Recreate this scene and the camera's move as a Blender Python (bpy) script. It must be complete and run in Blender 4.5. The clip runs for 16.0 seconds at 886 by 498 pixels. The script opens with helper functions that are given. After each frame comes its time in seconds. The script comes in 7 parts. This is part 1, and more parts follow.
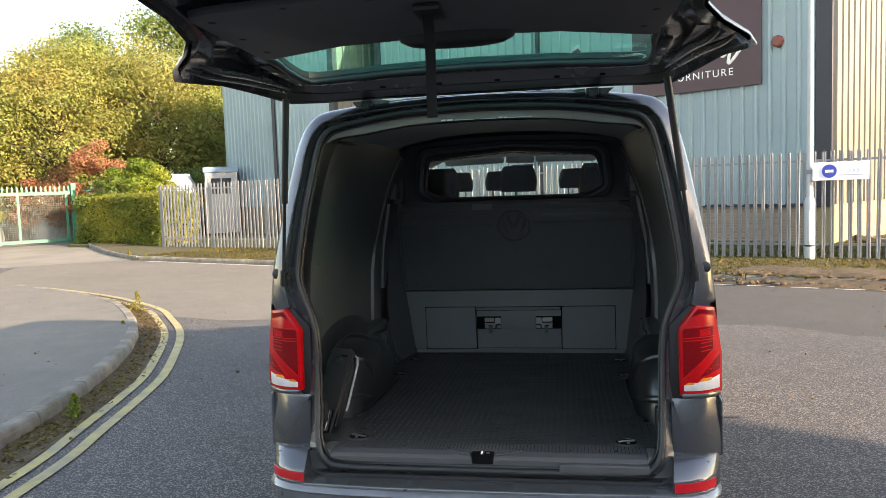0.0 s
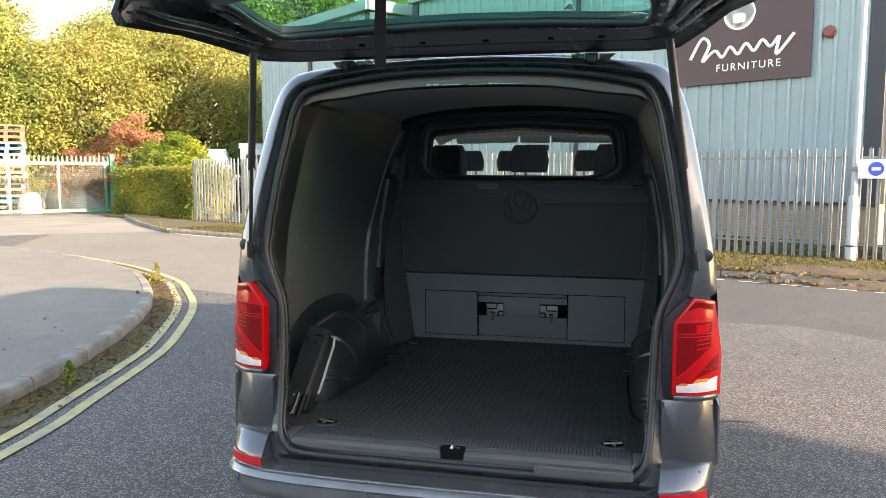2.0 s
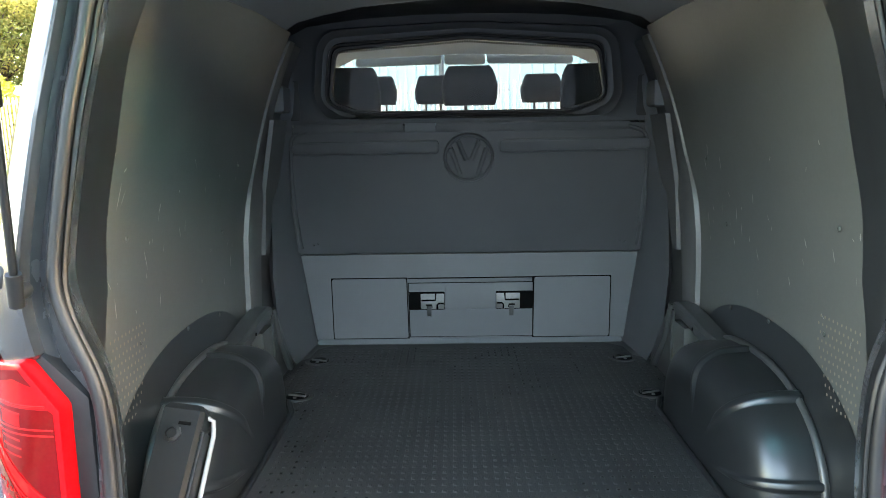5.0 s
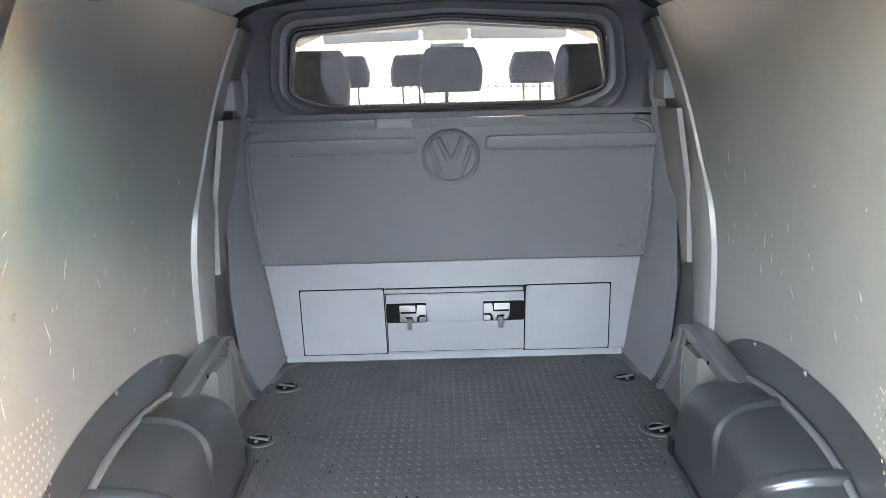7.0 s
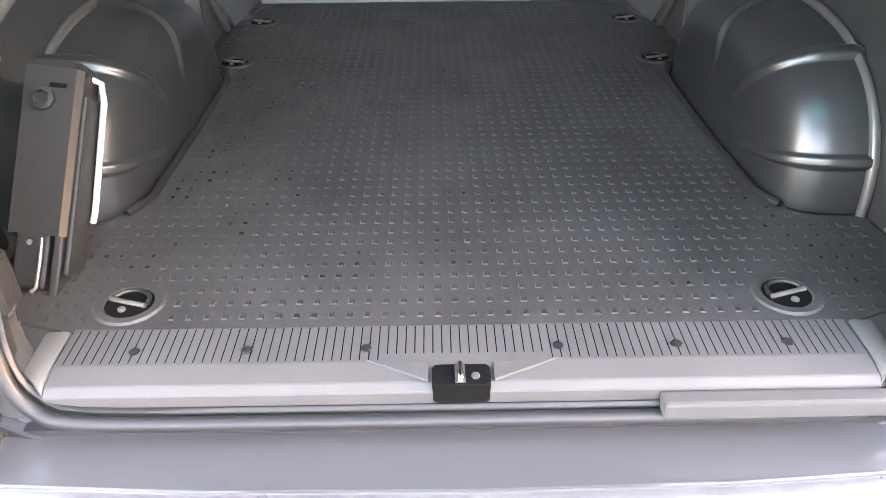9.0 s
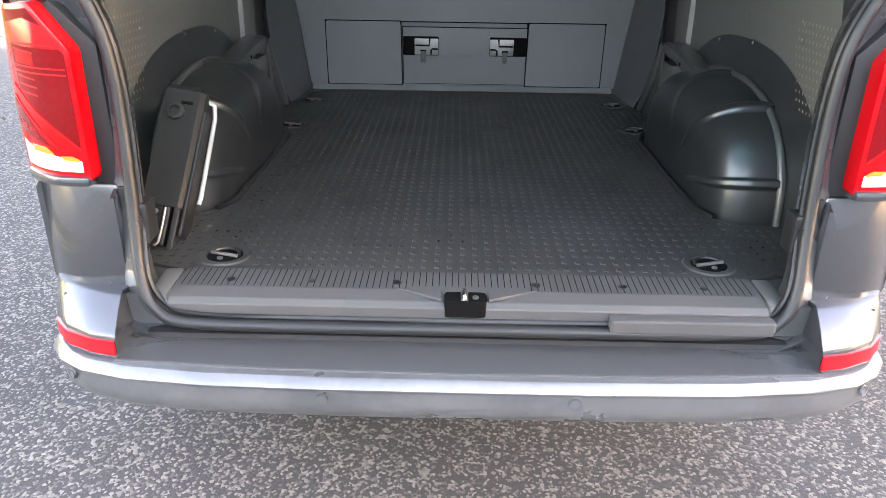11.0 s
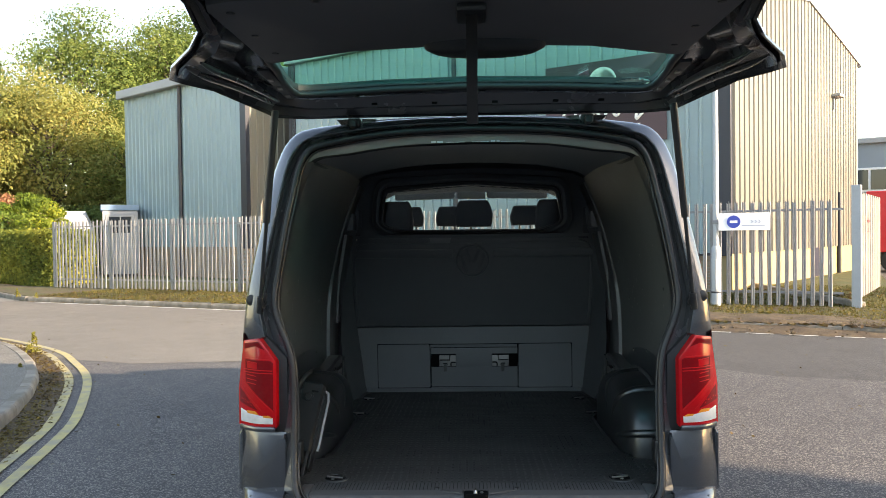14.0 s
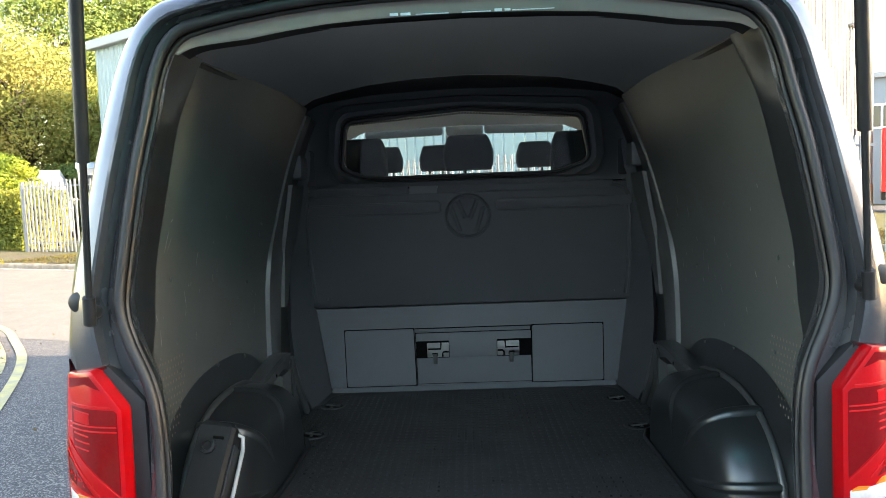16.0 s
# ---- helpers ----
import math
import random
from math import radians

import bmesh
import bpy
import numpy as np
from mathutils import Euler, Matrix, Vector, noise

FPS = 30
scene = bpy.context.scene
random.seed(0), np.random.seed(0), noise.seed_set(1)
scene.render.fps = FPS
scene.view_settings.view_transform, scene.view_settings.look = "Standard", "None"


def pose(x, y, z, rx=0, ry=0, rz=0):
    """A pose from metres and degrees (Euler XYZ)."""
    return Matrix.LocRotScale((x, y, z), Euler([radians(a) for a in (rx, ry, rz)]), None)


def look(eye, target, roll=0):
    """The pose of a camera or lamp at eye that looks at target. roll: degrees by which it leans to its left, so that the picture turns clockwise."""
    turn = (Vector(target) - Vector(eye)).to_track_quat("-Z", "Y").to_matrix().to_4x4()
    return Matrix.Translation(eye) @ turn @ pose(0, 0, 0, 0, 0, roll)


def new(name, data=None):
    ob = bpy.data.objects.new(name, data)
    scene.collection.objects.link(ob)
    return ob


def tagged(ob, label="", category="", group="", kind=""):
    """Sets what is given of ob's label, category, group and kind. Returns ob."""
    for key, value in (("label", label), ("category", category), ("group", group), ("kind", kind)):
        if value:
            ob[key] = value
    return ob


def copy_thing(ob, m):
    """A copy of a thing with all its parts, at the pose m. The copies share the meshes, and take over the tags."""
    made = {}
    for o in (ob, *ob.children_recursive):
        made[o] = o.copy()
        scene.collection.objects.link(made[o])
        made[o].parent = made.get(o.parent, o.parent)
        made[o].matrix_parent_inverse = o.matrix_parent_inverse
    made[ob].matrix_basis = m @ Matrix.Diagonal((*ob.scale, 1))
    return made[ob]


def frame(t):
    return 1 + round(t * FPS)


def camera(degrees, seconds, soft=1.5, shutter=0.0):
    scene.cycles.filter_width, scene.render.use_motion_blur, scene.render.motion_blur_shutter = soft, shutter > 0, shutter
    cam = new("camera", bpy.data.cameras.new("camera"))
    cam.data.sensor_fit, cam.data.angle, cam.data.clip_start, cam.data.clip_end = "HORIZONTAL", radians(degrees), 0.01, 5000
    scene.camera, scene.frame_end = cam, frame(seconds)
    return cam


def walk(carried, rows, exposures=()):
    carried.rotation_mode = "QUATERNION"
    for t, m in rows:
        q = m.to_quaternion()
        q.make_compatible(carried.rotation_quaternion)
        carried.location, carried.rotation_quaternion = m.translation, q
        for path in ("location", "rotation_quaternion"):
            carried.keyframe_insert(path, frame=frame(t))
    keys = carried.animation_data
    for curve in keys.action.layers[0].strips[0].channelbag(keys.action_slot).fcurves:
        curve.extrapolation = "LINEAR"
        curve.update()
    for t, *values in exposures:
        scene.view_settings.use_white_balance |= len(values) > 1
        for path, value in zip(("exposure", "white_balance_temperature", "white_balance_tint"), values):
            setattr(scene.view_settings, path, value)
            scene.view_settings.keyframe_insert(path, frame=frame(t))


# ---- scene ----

cam = camera(62.1, 16.0, soft=0.8)
# The van stands nose-down by a little: its own frame in the world (x right, y ahead, z up; y = 0 at the tailgate's sill).
RAKE = -1.97
VAN = Matrix.Translation((0, 0.9, -0.015)) @ pose(0, 0, 0, RAKE, 0, 0.16) @ Matrix.Translation((0, -0.9, 0))
# Seconds, eye, target and roll, in the van's frame.
PATH = [
    (0, (0.359, -2.937, 1.591), (0.025, -0.967, 1.497), -1.7),
    (0.5, (0.539, -2.972, 1.552), (0.138, -1.015, 1.452), -1.1),
    (1, (0.57, -3.025, 1.524), (0.152, -1.077, 1.354), -0.6),
    (1.3, (0.574, -2.989, 1.493), (0.153, -1.046, 1.275), -0.4),
    (1.5, (0.575, -2.918, 1.487), (0.152, -0.978, 1.244), -0.3),
    (2, (0.544, -2.647, 1.538), (0.112, -0.698, 1.407), 0.6),
    (2.5, (0.399, -2.555, 1.619), (0.052, -0.585, 1.644), 1.1),
    (3, (0.275, -2.521, 1.652), (0.064, -0.536, 1.763), 0.4),
    (3.5, (0.197, -2.328, 1.576), (0.024, -0.336, 1.6), -0.1),
    (3.8, (0.149, -2.094, 1.529), (-0.005, -0.104, 1.411), -0.3),
    (4, (0.12, -1.928, 1.521), (-0.024, 0.051, 1.271), -0.5),
    (4.5, (0.008, -1.559, 1.539), (-0.103, 0.413, 1.227), -0.5),
    (4.7, (-0.057, -1.407, 1.559), (-0.114, 0.569, 1.259), -0.6),
    (6.8, (-0.038, -0.814, 1.788), (-0.041, 1.14, 1.359), -1.6),
    (7, (-0.034, -0.803, 1.777), (-0.036, 1.148, 1.337), -1.6),
    (7.5, (-0.039, -0.776, 1.691), (-0.042, 1.116, 1.041), -1.7),
    (7.8, (-0.039, -0.772, 1.592), (-0.046, 1.052, 0.773), -1.5),
    (8, (-0.039, -0.774, 1.531), (-0.047, 1.018, 0.643), -1.5),
    (8.5, (-0.042, -0.789, 1.452), (-0.039, 0.925, 0.421), -1.1),
    (9, (-0.04, -0.818, 1.396), (-0.022, 0.856, 0.301), -0.5),
    (9.2, (-0.041, -0.823, 1.379), (-0.016, 0.829, 0.252), -0.2),
    (11.3, (-0.035, -1.556, 1.339), (-0.062, 0.319, 0.643), 0.9),
    (11.5, (-0.021, -1.671, 1.355), (-0.052, 0.233, 0.742), 0.8),
    (12, (-0.018, -1.963, 1.436), (-0.084, 0.002, 1.07), -0.1),
    (12.5, (-0.061, -2.268, 1.484), (-0.122, -0.282, 1.258), -0.6),
    (12.8, (-0.067, -2.426, 1.496), (-0.124, -0.432, 1.35), -0.5),
    (13, (-0.069, -2.525, 1.503), (-0.125, -0.529, 1.392), -0.4),
    (13.5, (-0.05, -2.75, 1.511), (-0.096, -0.751, 1.471), -0.2),
    (13.8, (-0.028, -2.816, 1.508), (-0.086, -0.817, 1.536), -0.5),
    (14, (-0.02, -2.829, 1.506), (-0.09, -0.83, 1.535), -0.7),
    (14.2, (-0.023, -2.786, 1.48), (-0.101, -0.788, 1.492), -0.5),
    (14.3, (-0.025, -2.741, 1.458), (-0.107, -0.743, 1.412), -0.4),
    (14.5, (-0.033, -2.621, 1.432), (-0.119, -0.633, 1.232), -0.2),
    (14.7, (-0.043, -2.482, 1.438), (-0.133, -0.502, 1.172), -0.7),
    (15, (-0.054, -2.249, 1.448), (-0.15, -0.269, 1.189), -1.3),
    (15.2, (-0.029, -2.084, 1.453), (-0.126, -0.103, 1.192), -1.6),
    (15.5, (0.017, -1.848, 1.46), (-0.074, 0.14, 1.256), -2.1),
    (15.8, (0.002, -1.65, 1.491), (-0.072, 0.345, 1.362), -2.2),
    (16, (-0.009, -1.533, 1.528), (-0.073, 0.463, 1.424), -2.2),
]
BASE_STOPS, KELVIN, TINT = 2.83, 8450, 18
EXPOSURES = [(t, BASE_STOPS + e, KELVIN + k, TINT + n) for t, e, k, n in ((0, -0.05, 0, 0), (0.5, 0.15, 0, 0), (1.5, 0.35, 0, 0), (2.5, 0.15, -100, 0), (3.0, -0.15, -300, 0), (3.5, 0.1, -300, -2), (4.5, 1.45, -200, -2), (4.7, 1.65, -200, -2), (6.8, 3.9, 380, 12), (7.5, 3.75, 750, 14), (8.0, 3.5, 1050, 14), (9.2, 2.85, 1400, 15), (11.3, 1.72, 700, 8), (12.0, 1.15, 400, 5), (12.8, 0.3, 0, 0), (14.0, -0.15, -300, -2), (14.6, 0.25, -300, 0), (15.0, 0.6, -300, 0), (15.5, 0.75, -300, -2), (16.0, 0.97, -400, -3))]
walk(cam, [(t, VAN @ look(eye, target, roll)) for t, eye, target, roll in PATH], EXPOSURES)

# ---- light ----
SUN_TO = Vector((0.93, -0.445, 0.285)).normalized()
world = bpy.data.worlds.new("world")
scene.world = world
world.use_nodes = True
wn = world.node_tree
sky = wn.nodes.new("ShaderNodeTexSky")
sky.sky_type = "NISHITA"
sky.sun_disc = False
sky.sun_elevation = math.asin(SUN_TO.z)
sky.sun_rotation = math.atan2(SUN_TO.x, SUN_TO.y)
sky.air_density, sky.dust_density, sky.ozone_density = 1.0, 0.5, 1.0
bg = wn.nodes["Background"]
bg.inputs["Strength"].default_value = 0.125
wn.links.new(sky.outputs[0], bg.inputs["Color"])
lamp = bpy.data.lights.new("sun", "SUN")
lamp.energy, lamp.angle, lamp.color = 2.5, radians(0.6), (1.0, 0.90, 0.77)
sun = new("sun", lamp)
sun.matrix_world = look((0, 0, 30), Vector((0, 0, 30)) - SUN_TO)

# ---- small tools ----
def part(name, bm, material, parent=None, label="", smooth=False, m=None):
    """Links a bmesh as one mesh object, under a thing or a part."""
    me = bpy.data.meshes.new(name)
    bmesh.ops.recalc_face_normals(bm, faces=bm.faces)
    bm.to_mesh(me)
    bm.free()
    mats = material if isinstance(material, (list, tuple)) else [material]
    for one in mats:
        me.materials.append(one)
    if smooth:
        for p in me.polygons:
            p.use_smooth = True
        me.set_sharp_from_angle(angle=radians(smooth if smooth is not True else 40))
    ob = new(name, me)
    if parent is not None:
        ob.parent = parent
    if m is not None:
        ob.matrix_basis = m
    if label:
        tagged(ob, label)
    return ob


def raw(name, verts, faces, material, parent=None, label="", smooth=False, m=None, slots=None):
    """A mesh from made-up points and faces, for large numbers of them."""
    me = bpy.data.meshes.new(name)
    me.from_pydata([tuple(v) for v in verts], [], faces)
    mats = material if isinstance(material, (list, tuple)) else [material]
    for one in mats:
        me.materials.append(one)
    if slots is not None:
        me.polygons.foreach_set("material_index", slots)
    if smooth:
        for p in me.polygons:
            p.use_smooth = True
        me.set_sharp_from_angle(angle=radians(smooth if smooth is not True else 40))
    ob = new(name, me)
    if parent is not None:
        ob.parent = parent
    if m is not None:
        ob.matrix_basis = m
    if label:
        tagged(ob, label)
    return ob


def thing(name, label, category, m=None, group="", kind=""):
    """An empty at the base of a thing that has parts."""
    ob = new(name)
    ob.empty_display_size = 0.1
    if m is not None:
        ob.matrix_basis = m
    return tagged(ob, label, category, group, kind)


def bevel(bm, w, seg=2, angle=30):
    edges = [e for e in bm.edges if len(e.link_faces) == 2 and e.calc_face_angle(0) > radians(angle)]
    if edges:
        bmesh.ops.bevel(bm, geom=edges, offset=w, segments=seg, profile=0.6, affect="EDGES", clamp_overlap=True)
    return bm


def box(x0, x1, y0, y1, z0, z1, b=0.0, seg=2, bm=None):
    own = bmesh.new()
    bmesh.ops.create_cube(own, size=1)
    for v in own.verts:
        v.co = Vector((x0 + (v.co.x + 0.5) * (x1 - x0), y0 + (v.co.y + 0.5) * (y1 - y0), z0 + (v.co.z + 0.5) * (z1 - z0)))
    if b:
        bevel(own, b, seg)
    return merge(bm, own)


def merge(bm, own):
    if bm is None:
        return own
    me = bpy.data.meshes.new("tmp")
    own.to_mesh(me)
    own.free()
    bm.from_mesh(me)
    bpy.data.meshes.remove(me)
    return bm


def moved(bm, m):
    bmesh.ops.transform(bm, matrix=m, verts=bm.verts)
    return bm


def loft(loops, closed=True, caps=False, ring=False, bm=None):
    """Skins equal-length loops of points; closed: each loop is closed; ring: the last joins the first."""
    bm = bm or bmesh.new()
    rows = [[bm.verts.new(p) for p in loop] for loop in loops]
    n = len(rows[0])
    pairs = list(zip(rows, rows[1:])) + ([(rows[-1], rows[0])] if ring else [])
    for a, b in pairs:
        for i in range(n if closed else n - 1):
            j = (i + 1) % n
            try:
                bm.faces.new((a[i], a[j], b[j], b[i]))
            except ValueError:
                pass
    if caps:
        bm.faces.new(rows[0])
        bm.faces.new(list(reversed(rows[-1])))
    return bm


def prism(poly, axis, a, b, bev=0.0, seg=2, bm=None):
    """A polygon of two coordinates drawn out along the third axis from a to b."""
    def at(p, d):
        return {"x": (d, p[0], p[1]), "y": (p[0], d, p[1]), "z": (p[0], p[1], d)}[axis]
    own = loft([[at(p, a) for p in poly], [at(p, b) for p in poly]], caps=True)
    bmesh.ops.recalc_face_normals(own, faces=own.faces)
    if bev:
        bevel(own, bev, seg)
    return merge(bm, own)


def rounded(poly, r, n=6):
    """A polygon with its corners rounded, n points each."""
    out = []
    for i, p in enumerate(poly):
        p, a, b = Vector(p), Vector(poly[i - 1]), Vector(poly[(i + 1) % len(poly)])
        d = min(r, 0.45 * (a - p).length, 0.45 * (b - p).length)
        pa, pb = p + (a - p).normalized() * d, p + (b - p).normalized() * d
        for k in range(n):
            t = k / (n - 1)
            q = pa * (1 - t) ** 2 + p * 2 * t * (1 - t) + pb * t * t
            out.append((q.x, q.y))
    return out


def tube(path, r, sides=8, closed=False, bm=None, flat=1.0, caps=True):
    """A round rod along points; r may be a list. flat squeezes the second axis."""
    pts = [Vector(p) for p in path]
    n = len(pts)
    loops = []
    side = None
    for i, p in enumerate(pts):
        a = pts[i - 1] if i or closed else pts[i]
        b = pts[(i + 1) % n] if i < n - 1 or closed else pts[i]
        t = (b - a).normalized()
        if side is None:
            side = t.cross(Vector((0, 0, 1)))
            if side.length < 0.1:
                side = t.cross(Vector((0, 1, 0)))
        side = (side - t * side.dot(t)).normalized()
        up = side.cross(t)
        rr = r[i] if isinstance(r, (list, tuple)) else r
        loops.append([p + rr * (math.cos(k) * side + flat * math.sin(k) * up) for k in (2 * math.pi * j / sides for j in range(sides))])
    own = loft(loops, ring=closed, caps=caps and not closed)
    return merge(bm, own)


def lathe(profile, sides=24, bm=None):
    """Turns (radius, height) points round the z axis."""
    loops = [[(r * math.cos(2 * math.pi * j / sides), r * math.sin(2 * math.pi * j / sides), z) for j in range(sides)] for r, z in profile]
    return merge(bm, loft(loops, caps=True))


def spline(points, n):
    """A smooth line through points, with n steps between each two."""
    pts = [Vector(p) for p in points]
    out = []
    for i in range(len(pts) - 1):
        p0, p1, p2, p3 = pts[max(i - 1, 0)], pts[i], pts[i + 1], pts[min(i + 2, len(pts) - 1)]
        for k in range(n):
            t = k / n
            out.append(0.5 * (2 * p1 + (p2 - p0) * t + (2 * p0 - 5 * p1 + 4 * p2 - p3) * t * t + (3 * p1 - p0 - 3 * p2 + p3) * t ** 3))
    out.append(pts[-1])
    return out


def lerp(a, b, k):
    return a + (b - a) * k


def curve1(x, *knots):
    """Straight between (x, value) knots."""
    for (xa, va), (xb, vb) in zip(knots, knots[1:]):
        if x <= xb:
            return lerp(va, vb, max(0.0, min(1.0, (x - xa) / (xb - xa))))
    return knots[-1][1]


# ---- materials ----
def material(name, color, rough=0.6, metal=0.0, spread=0.12, scale=6.0, fine=80.0, bump=0.1, grain=0.003, coat=0.0, spec=0.5, second=None, mix_scale=1.5, per=0.0, rough_spread=0.1, coords="Object", emit=0.0):
    """A surface with a large and a small variation of colour and roughness, and a fine relief."""
    mat = bpy.data.materials.new(name)
    mat.use_nodes = True
    t = mat.node_tree
    p = t.nodes["Principled BSDF"]
    def node(kind, **kw):
        n = t.nodes.new("ShaderNode" + kind)
        for k, v in kw.items():
            n.inputs[k].default_value = v
        return n
    tc = node("TexCoord")
    big = node("TexNoise", Scale=scale, Detail=5.0, Roughness=0.6)
    small = node("TexNoise", Scale=fine, Detail=3.0)
    t.links.new(tc.outputs[coords], big.inputs["Vector"])
    t.links.new(tc.outputs[coords], small.inputs["Vector"])
    both = node("Math")
    both.operation = "MULTIPLY_ADD"
    both.inputs[1].default_value = 0.4
    t.links.new(small.outputs[0], both.inputs[0])
    t.links.new(big.outputs[0], both.inputs[2])
    ramp = node("MapRange")
    ramp.inputs[1].default_value, ramp.inputs[2].default_value = 0.4, 1.0
    ramp.inputs[3].default_value, ramp.inputs[4].default_value = 1 - spread, 1 + spread
    t.links.new(both.outputs[0], ramp.inputs[0])
    base = node("RGB")
    base.outputs[0].default_value = (*color, 1)
    src = base.outputs[0]
    if second:
        patch = node("TexNoise", Scale=mix_scale, Detail=6.0, Roughness=0.65)
        t.links.new(tc.outputs[coords], patch.inputs["Vector"])
        cr = node("MapRange")
        cr.inputs[1].default_value, cr.inputs[2].default_value = 0.42, 0.62
        t.links.new(patch.outputs[0], cr.inputs[0])
        mx = node("Mix")
        mx.data_type = "RGBA"
        mx.inputs[6].default_value, mx.inputs[7].default_value = (*color, 1), (*second, 1)
        t.links.new(cr.outputs[0], mx.inputs[0])
        src = mx.outputs[2]
    hsv = node("HueSaturation")
    t.links.new(src, hsv.inputs["Color"])
    t.links.new(ramp.outputs[0], hsv.inputs["Value"])
    out = hsv.outputs[0]
    if per:
        info = node("ObjectInfo")
        pr = node("MapRange")
        pr.inputs[3].default_value, pr.inputs[4].default_value = 1 - per, 1 + per
        t.links.new(info.outputs["Random"], pr.inputs[0])
        h2 = node("HueSaturation")
        t.links.new(out, h2.inputs["Color"])
        t.links.new(pr.outputs[0], h2.inputs["Value"])
        out = h2.outputs[0]
    t.links.new(out, p.inputs["Base Color"])
    if metal > 0.1 or coat > 0.1 or rough < 0.3:
        rough_spread = min(rough_spread, 0.02)
    rr = node("MapRange")
    rr.inputs[1].default_value, rr.inputs[2].default_value = 0.2, 0.8
    rr.inputs[3].default_value, rr.inputs[4].default_value = max(0.02, rough - rough_spread), min(1.0, rough + rough_spread)
    t.links.new(big.outputs[0], rr.inputs[0])
    t.links.new(rr.outputs[0], p.inputs["Roughness"])
    p.inputs["Metallic"].default_value = metal
    p.inputs["Coat Weight"].default_value = coat
    p.inputs["Coat Roughness"].default_value = 0.05
    p.inputs["Specular IOR Level"].default_value = spec
    if bump:
        bp = node("Bump", Strength=bump, Distance=grain)
        t.links.new(small.outputs[0], bp.inputs["Height"])
        t.links.new(bp.outputs[0], p.inputs["Normal"])
    if emit:
        p.inputs["Emission Color"].default_value = (*color, 1)
        p.inputs["Emission Strength"].default_value = emit
    return mat


def glass(name, color, rough=0.0, mirror=0.35):
    mat = bpy.data.materials.new(name)
    mat.use_nodes = True
    t = mat.node_tree
    for n in list(t.nodes):
        if n.type == "BSDF_PRINCIPLED":
            t.nodes.remove(n)
    clear, gloss, mx, fr, pw, ml = (t.nodes.new("ShaderNode" + k) for k in ("BsdfTransparent", "BsdfGlossy", "MixShader", "LayerWeight", "Math", "Math"))
    clear.inputs[0].default_value = (*color, 1)
    gloss.inputs["Roughness"].default_value = rough
    fr.inputs["Blend"].default_value = 0.5
    pw.operation, ml.operation = "POWER", "MULTIPLY_ADD"
    pw.inputs[1].default_value = 5.0
    ml.inputs[1].default_value, ml.inputs[2].default_value = mirror, 0.03
    t.links.new(fr.outputs["Facing"], pw.inputs[0])
    t.links.new(pw.outputs[0], ml.inputs[0])
    t.links.new(ml.outputs[0], mx.inputs[0])
    t.links.new(clear.outputs[0], mx.inputs[1])
    t.links.new(gloss.outputs[0], mx.inputs[2])
    t.links.new(mx.outputs[0], t.nodes["Material Output"].inputs[0])
    return mat


def asphalt(name, base, chip, size, amount=0.5, rough=0.9, coords="Object"):
    """Stone chips in bitumen, with worn patches."""
    mat = bpy.data.materials.new(name)
    mat.use_nodes = True
    t = mat.node_tree
    p = t.nodes["Principled BSDF"]
    def node(kind, **kw):
        n = t.nodes.new("ShaderNode" + kind)
        for k, v in kw.items():
            n.inputs[k].default_value = v
        return n
    tc = node("TexCoord")
    vor = node("TexVoronoi", Scale=1 / size)
    mid = node("TexNoise", Scale=3.0, Detail=6.0, Roughness=0.7)
    large = node("TexNoise", Scale=0.35, Detail=4.0)
    for n in (vor, mid, large):
        t.links.new(tc.outputs[coords], n.inputs["Vector"])
    sep = node("SeparateColor")
    t.links.new(vor.outputs["Color"], sep.inputs[0])
    pick = node("MapRange")
    pick.inputs[1].default_value, pick.inputs[2].default_value = 1 - amount - 0.2, 1 - amount + 0.35
    t.links.new(sep.outputs[0], pick.inputs[0])
    mx = node("Mix")
    mx.data_type = "RGBA"
    mx.inputs[6].default_value, mx.inputs[7].default_value = (*base, 1), (*chip, 1)
    t.links.new(pick.outputs[0], mx.inputs[0])
    add = node("Math")
    add.operation = "ADD"
    t.links.new(mid.outputs[0], add.inputs[0])
    t.links.new(large.outputs[0], add.inputs[1])
    val = node("MapRange")
    val.inputs[1].default_value, val.inputs[2].default_value = 0.6, 1.4
    val.inputs[3].default_value, val.inputs[4].default_value = 0.72, 1.28
    t.links.new(add.outputs[0], val.inputs[0])
    hsv = node("HueSaturation")
    t.links.new(mx.outputs[2], hsv.inputs["Color"])
    t.links.new(val.outputs[0], hsv.inputs["Value"])
    t.links.new(hsv.outputs[0], p.inputs["Base Color"])
    p.inputs["Roughness"].default_value = rough
    bp = node("Bump", Strength=0.55, Distance=size * 0.5)
    bp.invert = True
    t.links.new(vor.outputs["Distance"], bp.inputs["Height"])
    t.links.new(bp.outputs[0], p.inputs["Normal"])
    return mat


